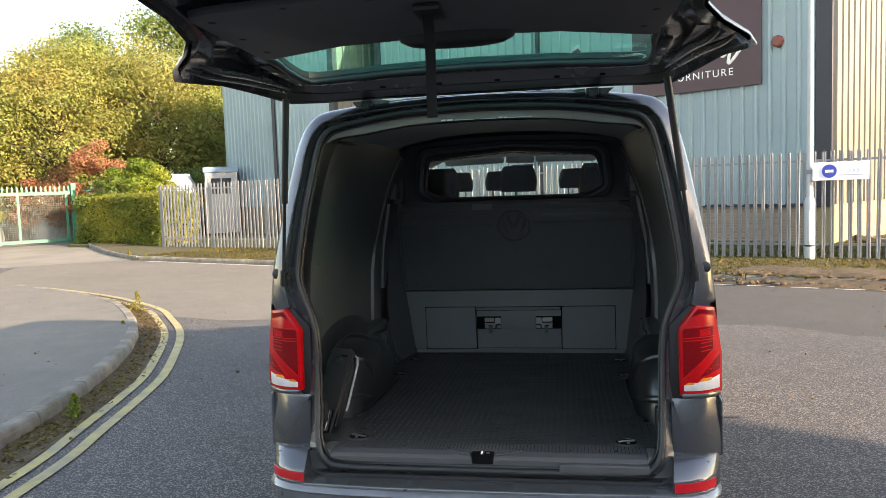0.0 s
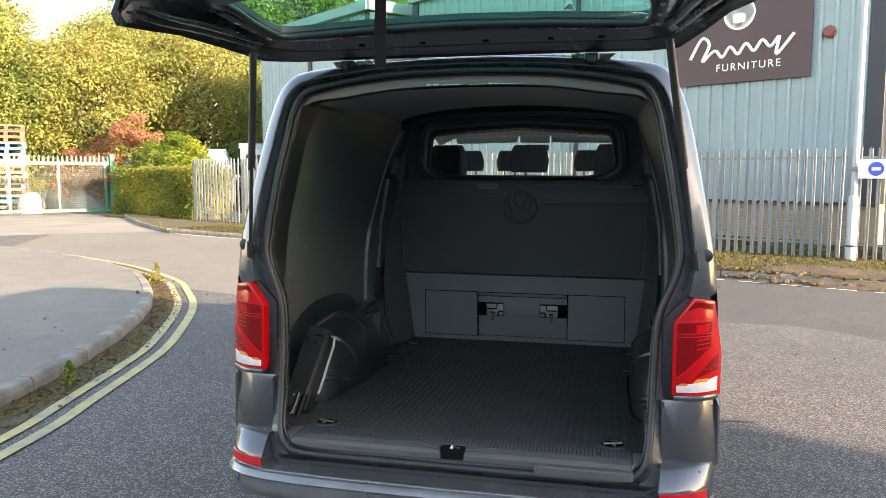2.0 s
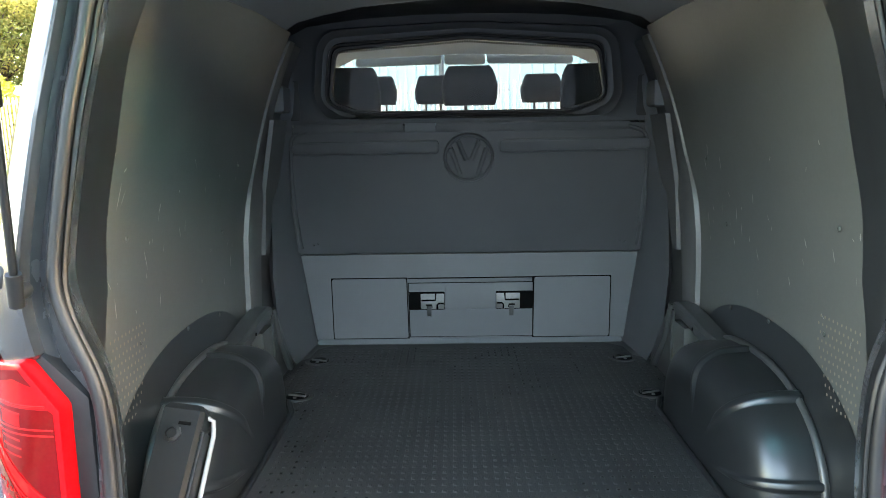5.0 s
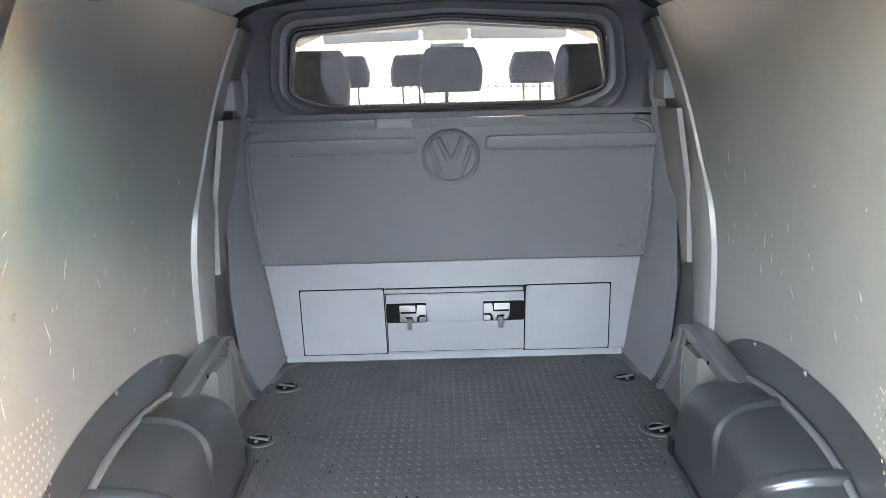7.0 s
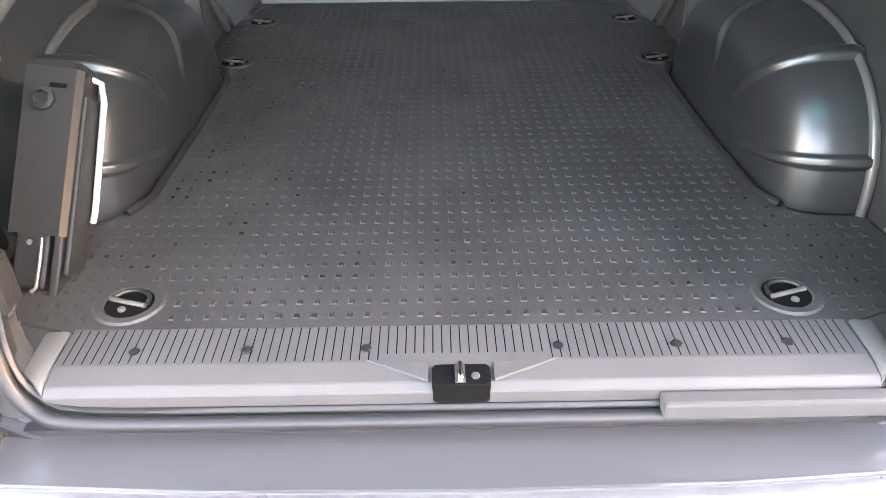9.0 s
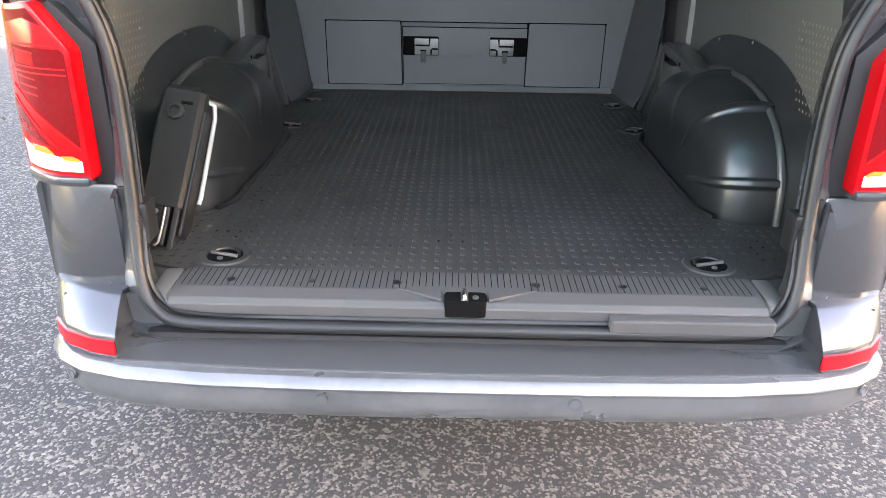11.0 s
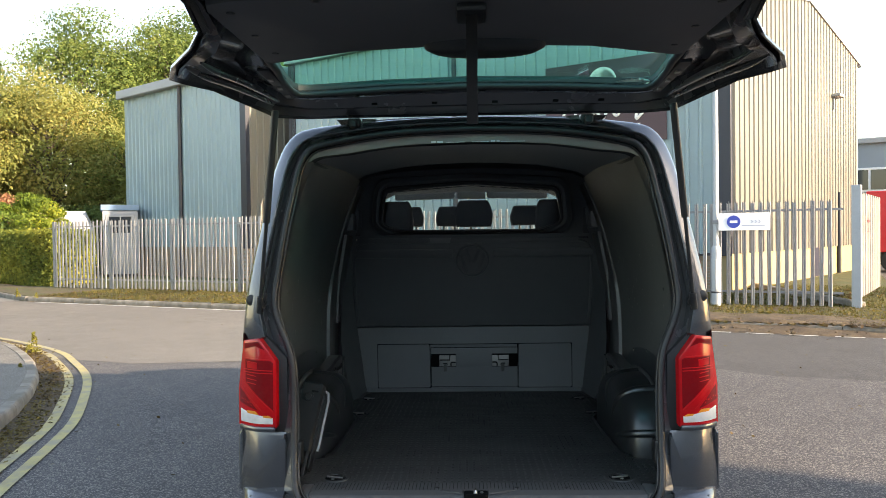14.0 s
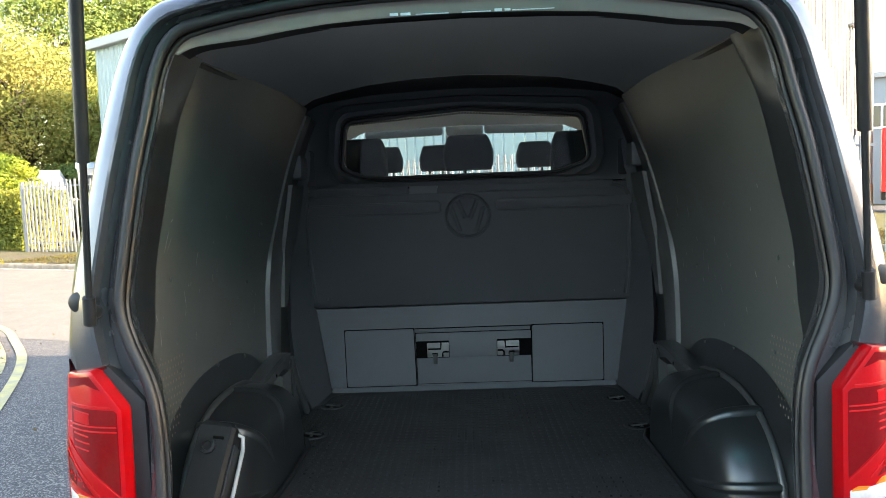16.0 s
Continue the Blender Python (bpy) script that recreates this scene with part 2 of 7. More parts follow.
def brickwork(name, a, b, mortar, coords="Object", turn=(0, 0, 0)):
    """Small far bricks, as a pattern with its relief."""
    mat = bpy.data.materials.new(name)
    mat.use_nodes = True
    t = mat.node_tree
    p = t.nodes["Principled BSDF"]
    tc, mp, br, bp = (t.nodes.new("ShaderNode" + k) for k in ("TexCoord", "Mapping", "TexBrick", "Bump"))
    mp.inputs["Rotation"].default_value = turn
    br.inputs["Color1"].default_value, br.inputs["Color2"].default_value, br.inputs["Mortar"].default_value = (*a, 1), (*b, 1), (*mortar, 1)
    for k, v in (("Scale", 1.0), ("Mortar Size", 0.008), ("Brick Width", 0.225), ("Row Height", 0.075)):
        br.inputs[k].default_value = v
    t.links.new(tc.outputs[coords], mp.inputs[0])
    t.links.new(mp.outputs[0], br.inputs["Vector"])
    t.links.new(br.outputs[0], p.inputs["Base Color"])
    bp.inputs["Strength"].default_value, bp.inputs["Distance"].default_value = 0.4, 0.006
    bp.invert = True
    t.links.new(br.outputs["Fac"], bp.inputs["Height"])
    t.links.new(bp.outputs[0], p.inputs["Normal"])
    p.inputs["Roughness"].default_value = 0.9
    return mat


def leafy(name, colors, rough=0.55):
    """Leaves: each one takes its own tint, and lets some light through."""
    mat = bpy.data.materials.new(name)
    mat.use_nodes = True
    t = mat.node_tree
    p = t.nodes["Principled BSDF"]
    geo, ramp, tr, mx, tc, nz, add = (t.nodes.new("ShaderNode" + k) for k in ("NewGeometry", "ValToRGB", "BsdfTranslucent", "MixShader", "TexCoord", "TexNoise", "Math"))
    nz.inputs["Scale"].default_value = 0.45
    t.links.new(tc.outputs["Object"], nz.inputs["Vector"])
    add.operation = "MULTIPLY_ADD"
    add.inputs[1].default_value = 0.45
    spread = t.nodes.new("ShaderNodeMapRange")
    spread.inputs[1].default_value, spread.inputs[2].default_value, spread.inputs[3].default_value, spread.inputs[4].default_value = 0.3, 0.7, -0.05, 0.6
    t.links.new(nz.outputs[0], spread.inputs[0])
    t.links.new(geo.outputs["Random Per Island"], add.inputs[0])
    t.links.new(spread.outputs[0], add.inputs[2])
    t.links.new(add.outputs[0], ramp.inputs[0])
    cr = ramp.color_ramp
    for i, c in enumerate(colors):
        e = cr.elements[i] if i < 2 else cr.elements.new(1.0)
        e.position = i / (len(colors) - 1)
        e.color = (*c, 1)
    t.links.new(ramp.outputs[0], p.inputs["Base Color"])
    t.links.new(ramp.outputs[0], tr.inputs[0])
    p.inputs["Roughness"].default_value = rough
    p.inputs["Specular IOR Level"].default_value = 0.25
    mx.inputs[0].default_value = 0.42
    t.links.new(p.outputs[0], mx.inputs[1])
    t.links.new(tr.outputs[0], mx.inputs[2])
    t.links.new(mx.outputs[0], t.nodes["Material Output"].inputs[0])
    return mat

# ---- surfaces of the place ----
M_ROAD = asphalt("asphalt_chips", (0.052, 0.048, 0.048), (0.27, 0.24, 0.205), 0.0085, 0.24)
M_ROAD_SHADED = asphalt("asphalt_shaded", (0.044, 0.041, 0.039), (0.125, 0.115, 0.10), 0.0075, 0.26)
M_ROAD_SUNLIT = asphalt("asphalt_sunlit", (0.125, 0.11, 0.09), (0.21, 0.185, 0.15), 0.006, 0.4)
M_PATH = asphalt("footway_asphalt", (0.125, 0.113, 0.095), (0.22, 0.20, 0.165), 0.006, 0.35)
M_CONC = material("apron_concrete", (0.23, 0.205, 0.165), 0.9, spread=0.2, scale=0.6, fine=60, bump=0.2, second=(0.18, 0.165, 0.14), mix_scale=0.5)
M_KERB = material("kerb_concrete", (0.22, 0.20, 0.165), 0.9, spread=0.25, scale=5, fine=120, bump=0.3, second=(0.13, 0.115, 0.09), mix_scale=3, per=0.12)
M_YELLOW = material("yellow_line_paint", (0.40, 0.325, 0.13), 0.75, spread=0.2, scale=4, fine=160, bump=0.4, second=(0.27, 0.24, 0.16), mix_scale=6)
M_WHITE_LINE = material("white_line_paint", (0.62, 0.6, 0.55), 0.8, spread=0.2, scale=4, fine=160, bump=0.4, second=(0.35, 0.34, 0.3), mix_scale=5)
M_VERGE = material("verge_turf", (0.07, 0.07, 0.024), 0.95, spread=0.4, scale=2.5, fine=60, bump=0.8, grain=0.02, second=(0.09, 0.06, 0.035), mix_scale=1.1)
M_LAWN = material("lawn_turf", (0.055, 0.066, 0.018), 0.95, spread=0.4, scale=2.5, fine=60, bump=0.8, grain=0.02, second=(0.085, 0.075, 0.022), mix_scale=1.1)
M_SOIL = material("leaf_litter_soil", (0.075, 0.052, 0.032), 0.95, spread=0.45, scale=8, fine=90, bump=0.9, grain=0.02, second=(0.115, 0.08, 0.042), mix_scale=5)
M_GROUND = material("far_ground", (0.12, 0.11, 0.055), 0.95, spread=0.3, scale=0.3, fine=8, bump=0.3, grain=0.03, second=(0.10, 0.08, 0.05), mix_scale=0.2)
M_CLAD_BLUE = material("blue_grey_cladding", (0.25, 0.335, 0.35), 0.42, spread=0.07, scale=0.5, fine=20, bump=0.03, second=(0.225, 0.305, 0.32), mix_scale=0.3)
M_CLAD_CREAM = material("cream_cladding", (0.14, 0.133, 0.11), 0.5, spread=0.06, scale=0.6, fine=20, bump=0.03)
M_TRIM = material("dark_trim_steel", (0.018, 0.021, 0.032), 0.45, spread=0.1, scale=2, bump=0.02)
M_ROOF = material("roof_sheet", (0.30, 0.31, 0.31), 0.55, spread=0.1, scale=1, bump=0.03)
M_BRICK = brickwork("buff_brick", (0.36, 0.25, 0.16), (0.28, 0.19, 0.12), (0.33, 0.29, 0.24), turn=(radians(90), 0, 0))
M_PLINTH = material("cream_render", (0.36, 0.275, 0.135), 0.85, spread=0.12, scale=2, fine=60, bump=0.15)
M_GALV = material("galvanised_steel", (0.225, 0.23, 0.238), 0.5, 0.45, spread=0.14, scale=9, fine=60, bump=0.05, second=(0.20, 0.205, 0.212), mix_scale=4, per=0.1)
M_POST = material("post_grey_paint", (0.36, 0.385, 0.405), 0.5, 0.2, spread=0.1, scale=4, fine=50, bump=0.08)
M_GREEN = material("green_gate_paint", (0.025, 0.19, 0.105), 0.5, spread=0.12, scale=4, bump=0.05)
M_MESH = material("pale_weld_mesh", (0.12, 0.14, 0.12), 0.5, 0.4, spread=0.1, bump=0)
M_SIGN = material("sign_white", (0.78, 0.8, 0.82), 0.45, spread=0.03, scale=2, bump=0.02)
M_SIGN_BLUE = material("sign_blue", (0.03, 0.06, 0.36), 0.4, spread=0.03, bump=0)
M_SIGN_GREY = material("sign_grey", (0.35, 0.4, 0.5), 0.5, spread=0.03, bump=0)
M_SIGN_DARK = material("sign_plum", (0.055, 0.022, 0.03), 0.45, spread=0.15, scale=0.6, bump=0)
M_SIGN_LETTER = material("sign_letter", (0.82, 0.8, 0.76), 0.4, spread=0.03, bump=0)
M_NAVY = material("navy_door_paint", (0.014, 0.018, 0.034), 0.6, spread=0.1, bump=0.02, spec=0.3)
M_RUST = material("faded_red_paint", (0.20, 0.06, 0.045), 0.6, spread=0.2, bump=0.05)
M_BARK = material("bark", (0.075, 0.06, 0.045), 0.95, spread=0.4, scale=4, fine=40, bump=0.8, grain=0.02)
M_LEAF_GOLD = leafy("leaves_gold", [(0.11, 0.145, 0.04), (0.20, 0.22, 0.06), (0.28, 0.265, 0.08), (0.35, 0.26, 0.08)])
M_LEAF_OLIVE = leafy("leaves_olive", [(0.085, 0.13, 0.032), (0.16, 0.21, 0.055), (0.25, 0.27, 0.075), (0.34, 0.29, 0.09)])
M_LEAF_GREEN = leafy("leaves_green", [(0.05, 0.085, 0.024), (0.09, 0.14, 0.036), (0.155, 0.205, 0.055), (0.22, 0.24, 0.06)])
M_LEAF_RED = leafy("leaves_red", [(0.18, 0.075, 0.035), (0.30, 0.13, 0.07), (0.38, 0.21, 0.12), (0.36, 0.27, 0.12)])
M_LEAF_LIME = leafy("leaves_lime", [(0.06, 0.10, 0.016), (0.12, 0.18, 0.025), (0.22, 0.26, 0.035), (0.42, 0.36, 0.04)])
M_LEAF_HEDGE = leafy("leaves_hedge", [(0.07, 0.10, 0.022), (0.15, 0.18, 0.035), (0.28, 0.28, 0.05), (0.46, 0.38, 0.07)])
M_DEAD = leafy("leaves_fallen", [(0.055, 0.032, 0.014), (0.10, 0.065, 0.025), (0.19, 0.14, 0.04), (0.06, 0.07, 0.02)])
M_CORE = material("hedge_core", (0.03, 0.03, 0.012), 0.95, spread=0.4, bump=0.5)
M_DARKGLASS = material("dark_window_glass", (0.03, 0.035, 0.04), 0.08, spread=0.05, bump=0)
M_WHITE = material("white_paint", (0.75, 0.75, 0.73), 0.45, spread=0.06, scale=2, bump=0.03)
M_BLUE = material("blue_paint", (0.04, 0.14, 0.42), 0.5, spread=0.15, bump=0.05)
M_RED = material("red_paint", (0.55, 0.02, 0.025), 0.35, spread=0.06, bump=0.02)
M_WOOD = material("pallet_wood", (0.13, 0.09, 0.06), 0.85, spread=0.3, scale=3, fine=40, bump=0.3, per=0.3)
M_SACK = material("white_sack", (0.24, 0.235, 0.22), 0.8, spread=0.2, scale=3, bump=0.3)
M_BLACK = material("black_rubber", (0.012, 0.012, 0.013), 0.6, spread=0.2, bump=0.15)

# ---- ground and road ----
ALONG = Vector((0.92, -0.392, 0)).normalized()      # the far kerb's way
BACK = Vector((-ALONG.y, ALONG.x, 0))               # away from the road
KERB0 = Vector((-11.7, 16.15, 0))                   # the far kerb's corner at the side entrance


def along(s, d=0.0, z=0.0):
    p = KERB0 + ALONG * s + BACK * d
    return (p.x, p.y, z)


def sheet(name, poly, z, mat, label, category, thick=0.0):
    bm = bmesh.new()
    if thick:
        bm = prism([(p[0], p[1]) for p in poly], "z", z - thick, z)
    else:
        bm.faces.new([bm.verts.new((p[0], p[1], z)) for p in poly])
    return tagged(part(name, bm, mat), label, category, kind="structure")


sheet("ground", [(-900, -900), (900, -900), (900, 900), (-900, 900)], -0.012, M_GROUND, "grass and earth ground reaching to the horizon", "ground")
sheet("road", [(-60, -40), (40, -40), (40, 30), (8.2, 30), along(21.0, 3.4), along(21.0, -0.6), along(-8, -0.6), (-60, 34)], 0.0, M_ROAD, "dark asphalt road surface with pale stone chips", "road")
# smoother strip along the far kerb, its right part coloured dark for shade
sheet("road_strip_right", [along(13.0, 0), along(19.9, 0), along(21.5, 2.0), (11, 11.5), (9.5, 3.4), (6.4, 4.6), (4.4, 5.15), (3.35, 5.45), (3.1, 5.7), (2.6, 6.1), (2.0, 6.1), (1.2, 6.15), (-0.6, 6.7)], 0.002, M_ROAD_SHADED, "smooth asphalt along the kerb, coloured dark for shade", "road")
# sunlight beyond the van's shadow edge is put into this paler colour
sheet("road_strip_left", [along(-1.5, 0), along(12.99, 0), (-0.61, 6.7), (-2.4, 6.72), (-4.4, 6.55), (-5.4, 6.9), (-7.6, 8.0), (-12.0, 10.2), (-14.5, 14.9)], 0.004, M_ROAD_SUNLIT, "smooth asphalt strip along the kerb, coloured pale for sunlight", "road")
sheet("apron", [along(-0.3, 0.02), (-13.8, 15.35), (-15.4, 14.0), (-40, 16), (-40, 34), (-21, 34), (-17.0, 21.8), (-14.2, 18.6)], 0.006, M_CONC, "pale concrete entrance apron before the green gate", "pavement")

# verge behind the far kerb, and what lies behind the fence
verge = [along(0.0, 0.14), along(20.0, 0.14), along(20.6, 1.2), along(20.3, 3.1), along(-0.5, 3.2), (-14.6, 20.6), (-18.6, 24.2), (-17.2, 21.9), (-14.3, 18.65), (-12.5, 17.0)]
sheet("verge", verge, 0.125, M_VERGE, "mossy grass verge strewn with yellow leaves", "verge", 0.12)
sheet("yard_lawn", [along(-9, 3.2), along(20.3, 3.12), (13.5, 22), (16, 34), (-20, 40), (-24, 30)], 0.09, M_LAWN, "leaf-strewn grass between fence and warehouse", "lawn", 0.1)

# ---- kerbs, stone by stone ----
def kerb_run(name, pts, label, h=0.12, w=0.125, left=True):
    """Kerb stones laid along a line, each about 0.9 m."""
    top = thing(name, label, "kerb", kind="structure")
    line = [Vector((p[0], p[1], 0)) for p in pts]
    stones, run = [], 0.0
    i, start = 0, line[0]
    cuts = [line[0]]
    gap = 0.0
    for a, b in zip(line, line[1:]):
        seg = (b - a).length
        pos = 0.0
        while gap + seg - pos >= 0.9:
            pos += 0.9 - gap
            gap = 0.0
            cuts.append(a + (b - a) * (pos / seg))
        gap += seg - pos
    cuts.append(line[-1])
    mesh = None
    for a, b in zip(cuts, cuts[1:]):
        length = (b - a).length
        if length < 0.1:
            continue
        if mesh is None:
            bm = prism([(0, -0.06), (w, -0.06), (w, h), (0.03, h), (0.012, h - 0.015), (0, h - 0.05)], "y", 0.006, 0.894, 0.006, 1)
            ob = part("kerb_stone", bm, M_KERB, top)
            mesh = ob.data
        else:
            ob = new("kerb_stone", mesh)
            ob.parent = top
        t = (b - a).normalized()
        side = Vector((-t.y, t.x, 0)) * (1 if left else -1)
        m = Matrix(((side.x, t.x, 0, a.x), (side.y, t.y, 0, a.y), (0, 0, 1, random.uniform(-0.004, 0.004)), (0, 0, 0, 1)))
        ob.matrix_basis = m @ Matrix.Diagonal((1, length / 0.9, 1, 1))
    return top


kerb_run("kerb_far", [along(0, 0), along(20.0, 0)], "weathered concrete kerb along the grass verge")
kerb_run("kerb_entrance", [(-18.9, 24.0), (-17.3, 21.9), (-14.35, 18.55), (-12.6, 16.85), along(-0.1, 0.0)], "weathered concrete kerb beside the clipped hedge")

# the near footway's rounded corner
corner = [(-2.9, -6.0), (-3.05, -3.0), (-3.3, 0.0), (-3.56, 1.45), (-3.68, 2.1), (-3.885, 2.9), (-4.17, 3.75), (-4.60, 4.75), (-5.19, 5.8), (-6.04, 6.93), (-6.85, 7.8), (-8.1, 8.75), (-10.1, 9.85), (-12.3, 10.75), (-16, 12.1), (-24, 14.7), (-50, 22)]
CORNER = [Vector((p.x, p.y, 0)) for p in spline([(x, y, 0) for x, y in corner], 5)]


def shifted(line, d):
    """The line moved to its right by d."""
    out = []
    for i, p in enumerate(line):
        t = (line[min(i + 1, len(line) - 1)] - line[max(i - 1, 0)]).normalized()
        out.append(p + Vector((t.y, -t.x, 0)) * d)
    return out


sheet("footway", [(p.x, p.y) for p in shifted(CORNER, -0.12)] + [(-50, -6)], 0.115, M_PATH, "patched grey asphalt footway inside the rounded kerb", "pavement", 0.11)
kerb_run("kerb_corner", CORNER, "pale worn concrete kerb rounding the footway corner")


def ribbon(name, line, a, b, z, mat, label, category):
    la, lb = shifted(line, a), shifted(line, b)
    verts = [(p.x, p.y, z) for pair in zip(la, lb) for p in pair]
    faces = [(2 * i, 2 * i + 1, 2 * i + 3, 2 * i + 2) for i in range(len(line) - 1)]
    return tagged(raw(name, verts, faces, mat), label, category, kind="structure")


ribbon("gutter_litter", CORNER, -0.02, 0.34, 0.008, M_SOIL, "fallen leaves and soil in the gutter", "gutter")
# outer edge of the double lines, a little nearer to the kerb beyond the bend
lines = [(-2.2, -6.0), (-2.38, -3.0), (-2.62, -0.6), (-2.81, 0.73), (-2.905, 1.4), (-3.05, 1.97), (-3.285, 2.9), (-3.50, 3.6), (-3.88, 4.47), (-4.265, 5.27), (-4.66, 5.95), (-5.20, 6.7), (-5.78, 7.45), (-6.6, 8.2), (-7.9, 9.15), (-10.0, 10.3), (-12.2, 11.2), (-16, 12.55), (-24, 15.2), (-50, 22.5)]
LINES = [Vector((p.x, p.y, 0)) for p in spline([(x, y, 0) for x, y in lines], 6)]
ribbon("yellow_line_outer", LINES, -0.092, 0.0, 0.010, M_YELLOW, "worn cream-yellow no-parking line", "road marking")
ribbon("yellow_line_inner", LINES, -0.275, -0.185, 0.010, M_YELLOW, "worn cream-yellow no-parking line", "road marking")
for k in range(12):
    s = 13.2 + k * 0.62
    sheet("white_dash", [along(s, -0.42), along(s + 0.4, -0.42), along(s + 0.4, -0.36), along(s, -0.36)], 0.010, M_WHITE_LINE, "short worn white road-edge dash", "road marking")
sheet("tar_crack", [(1.29, 2.50), (1.40, 2.535), (1.56, 2.555), (1.56, 2.572), (1.40, 2.556), (1.285, 2.515)], 0.006, M_TRIM, "dark tar crack in the road", "road marking")
sheet("white_edge_line", [along(0.5, -0.20), along(13.0, -0.20), along(13.0, -0.11), along(0.5, -0.11)], 0.010, M_WHITE_LINE, "worn white line beside the kerb", "road marking")

# ---- palisade fence ----
def palisade(name, a, b, height, label, mat, pitch=0.155, skip_post=False, post_every=17, z0=0.1):
    """W-shaped pales on two rails, between heavier posts."""
    a, b = Vector((*a, z0)), Vector((*b, z0))
    length = (b - a).length
    t = (b - a).normalized()
    turn = math.atan2(t.y, t.x)
    top = thing(name, label, "fence", pose(a.x, a.y, a.z, 0, 0, math.degrees(turn)))
    w = 0.039
    prof = [(-w, 0.0), (-w + 0.010, -0.016), (-0.010, -0.016), (0, -0.006), (0.010, -0.016), (w - 0.010, -0.016), (w, 0.0)]
    def pale_mesh():
        bm = bmesh.new()
        lo = [(x, y, 0.04) for x, y in prof]
        hi = [(x, y, height - 0.12) for x, y in prof]
        tip = [(x * 0.95 if abs(x) > 0.02 else x, y, height - 0.05 if abs(x) > 0.02 else height - 0.075) for x, y in prof]
        tip[3] = (0, -0.014, height)
        loft([lo, hi, tip], closed=False, bm=bm)
        return bm
    n = int(length / pitch)
    mesh = None
    for i in range(n):
        if i % post_every == 0 and not skip_post:
            continue
        if mesh is None:
            ob = part("pale", pale_mesh(), mat, top)
            mesh = ob.data
        else:
            ob = new("pale", mesh)
            ob.parent = top
        ob.matrix_basis = pose(i * pitch, -0.03, random.uniform(-0.012, 0.012), 0, random.uniform(-0.5, 0.5), 0)
    for z in (0.30, height - 0.22):
        part("rail", box(0, length, -0.028, 0.012, z - 0.022, z + 0.022), mat, top)
    if not skip_post:
        pm = None
        for i in range(0, n, post_every):
            if pm is None:
                ob = part("post", box(-0.05, 0.05, 0.0, 0.06, -0.1, height - 0.06, 0.006, 1), mat, top)
                pm = ob.data
            else:
                ob = new("post", pm)
                ob.parent = top
            ob.matrix_basis = pose(i * pitch, 0.0, 0)
    return top


palisade("palisade_fence", (-13.02, 19.717), (7.05, 11.45), 2.12, "galvanised steel palisade fence along the verge", M_GALV, 0.1513, False, 16)

# the gate at the fence's end, sheeted solid
gate_dir = Vector((0.56, 0.83, 0)).normalized()
gate = thing("sheeted_gate", "open galvanised gate leaf sheeted with pale boards", "gate", Matrix.Translation((7.3, 11.45, 0)) @ pose(0, 0, 0, 0, 0, math.degrees(math.atan2(gate_dir.y, gate_dir.x))))
part("gate_post", box(-0.08, 0.08, -0.08, 0.08, -0.05, 2.45, 0.01), M_POST, gate, "grey square steel post")
M_GATEBOARD = material("pale_gate_sheet", (0.19, 0.186, 0.172), 0.6, spread=0.12, scale=2, fine=30, bump=0.1, second=(0.145, 0.142, 0.13), mix_scale=1.5)
for i in range(18):
    part("gate_sheet", box(0.10 + i * 0.2, 0.295 + i * 0.2, -0.02 - 0.012 * (i % 2), 0.02, 0.28, 2.3 + 0.03 * (i % 2), 0.006, 1), M_GATEBOARD, gate)
part("gate_writing", merge(box(1.35, 1.65, -0.040, -0.034, 1.75, 1.80), box(1.4, 1.62, -0.040, -0.034, 1.55, 1.58)), M_RED, gate, "faded red bars of writing")
tagged(part("driveway_edging", box(7.4, 7.55, 11.6, 18.0, 0, 0.22, 0.02, 1), M_KERB), "rough concrete edging below the gate", "kerb", kind="structure")

# ---- lamp post with its sign ----
post = thing("street_lamp_post", "tall grey tapered street lamp post with a stout base", "lamp post", pose(4.90, 12.16, 0.1))
part("base_section", lathe([(0.092, -0.1), (0.092, 1.12), (0.085, 1.17), (0.062, 1.22)], 20), M_POST, post, smooth=True)
part("shaft", lathe([(0.060, 1.22), (0.056, 3.0), (0.040, 8.2), (0.0, 8.22)], 16), M_POST, post, smooth=True)
part("door_panel", box(-0.045, 0.045, -0.098, -0.088, 0.35, 0.95, 0.004, 1), M_POST, post)
part("collar", lathe([(0.094, 0.27), (0.099, 0.275), (0.099, 0.30), (0.094, 0.305)], 20), M_TRIM, post, smooth=True)
board = thing("direction_sign", "white direction board with a blue disc on the lamp post", "sign", Matrix.Translation((4.90, 12.16, 1.79)) @ pose(0, 0, 0, 0, 0, -20))
part("board", box(0.05, 0.98, -0.085, -0.075, -0.17, 0.17, 0.003, 1), M_SIGN, board)
part("disc", moved(lathe([(0.125, 0), (0.125, 0.006)], 28), pose(0.33, -0.086, 0.0, 90)), M_SIGN_BLUE, board, "blue disc emblem")
part("disc_bar", box(0.26, 0.40, -0.096, -0.093, -0.025, 0.025), M_SIGN, board)
for k in range(3):
    bm = bmesh.new()
    for s in (-1, 1):
        box(-0.025, 0.025, -0.090, -0.086, -0.006, 0.006, bm=bm)
        bm.verts.ensure_lookup_table()
        bmesh.ops.transform(bm, matrix=Matrix.Translation((0.66 + k * 0.07, 0, 0.018 * s)) @ pose(0, 0, 0, 0, 42 * s, 0), verts=bm.verts[-8:])
    part("chevron", bm, M_SIGN_GREY, board)
part("caption_bar", box(0.48, 0.90, -0.090, -0.086, -0.085, -0.07), M_SIGN_GREY, board)
part("clamp", box(-0.07, 0.07, -0.075, 0.07, -0.04, 0.04, 0.01), M_GALV, board)

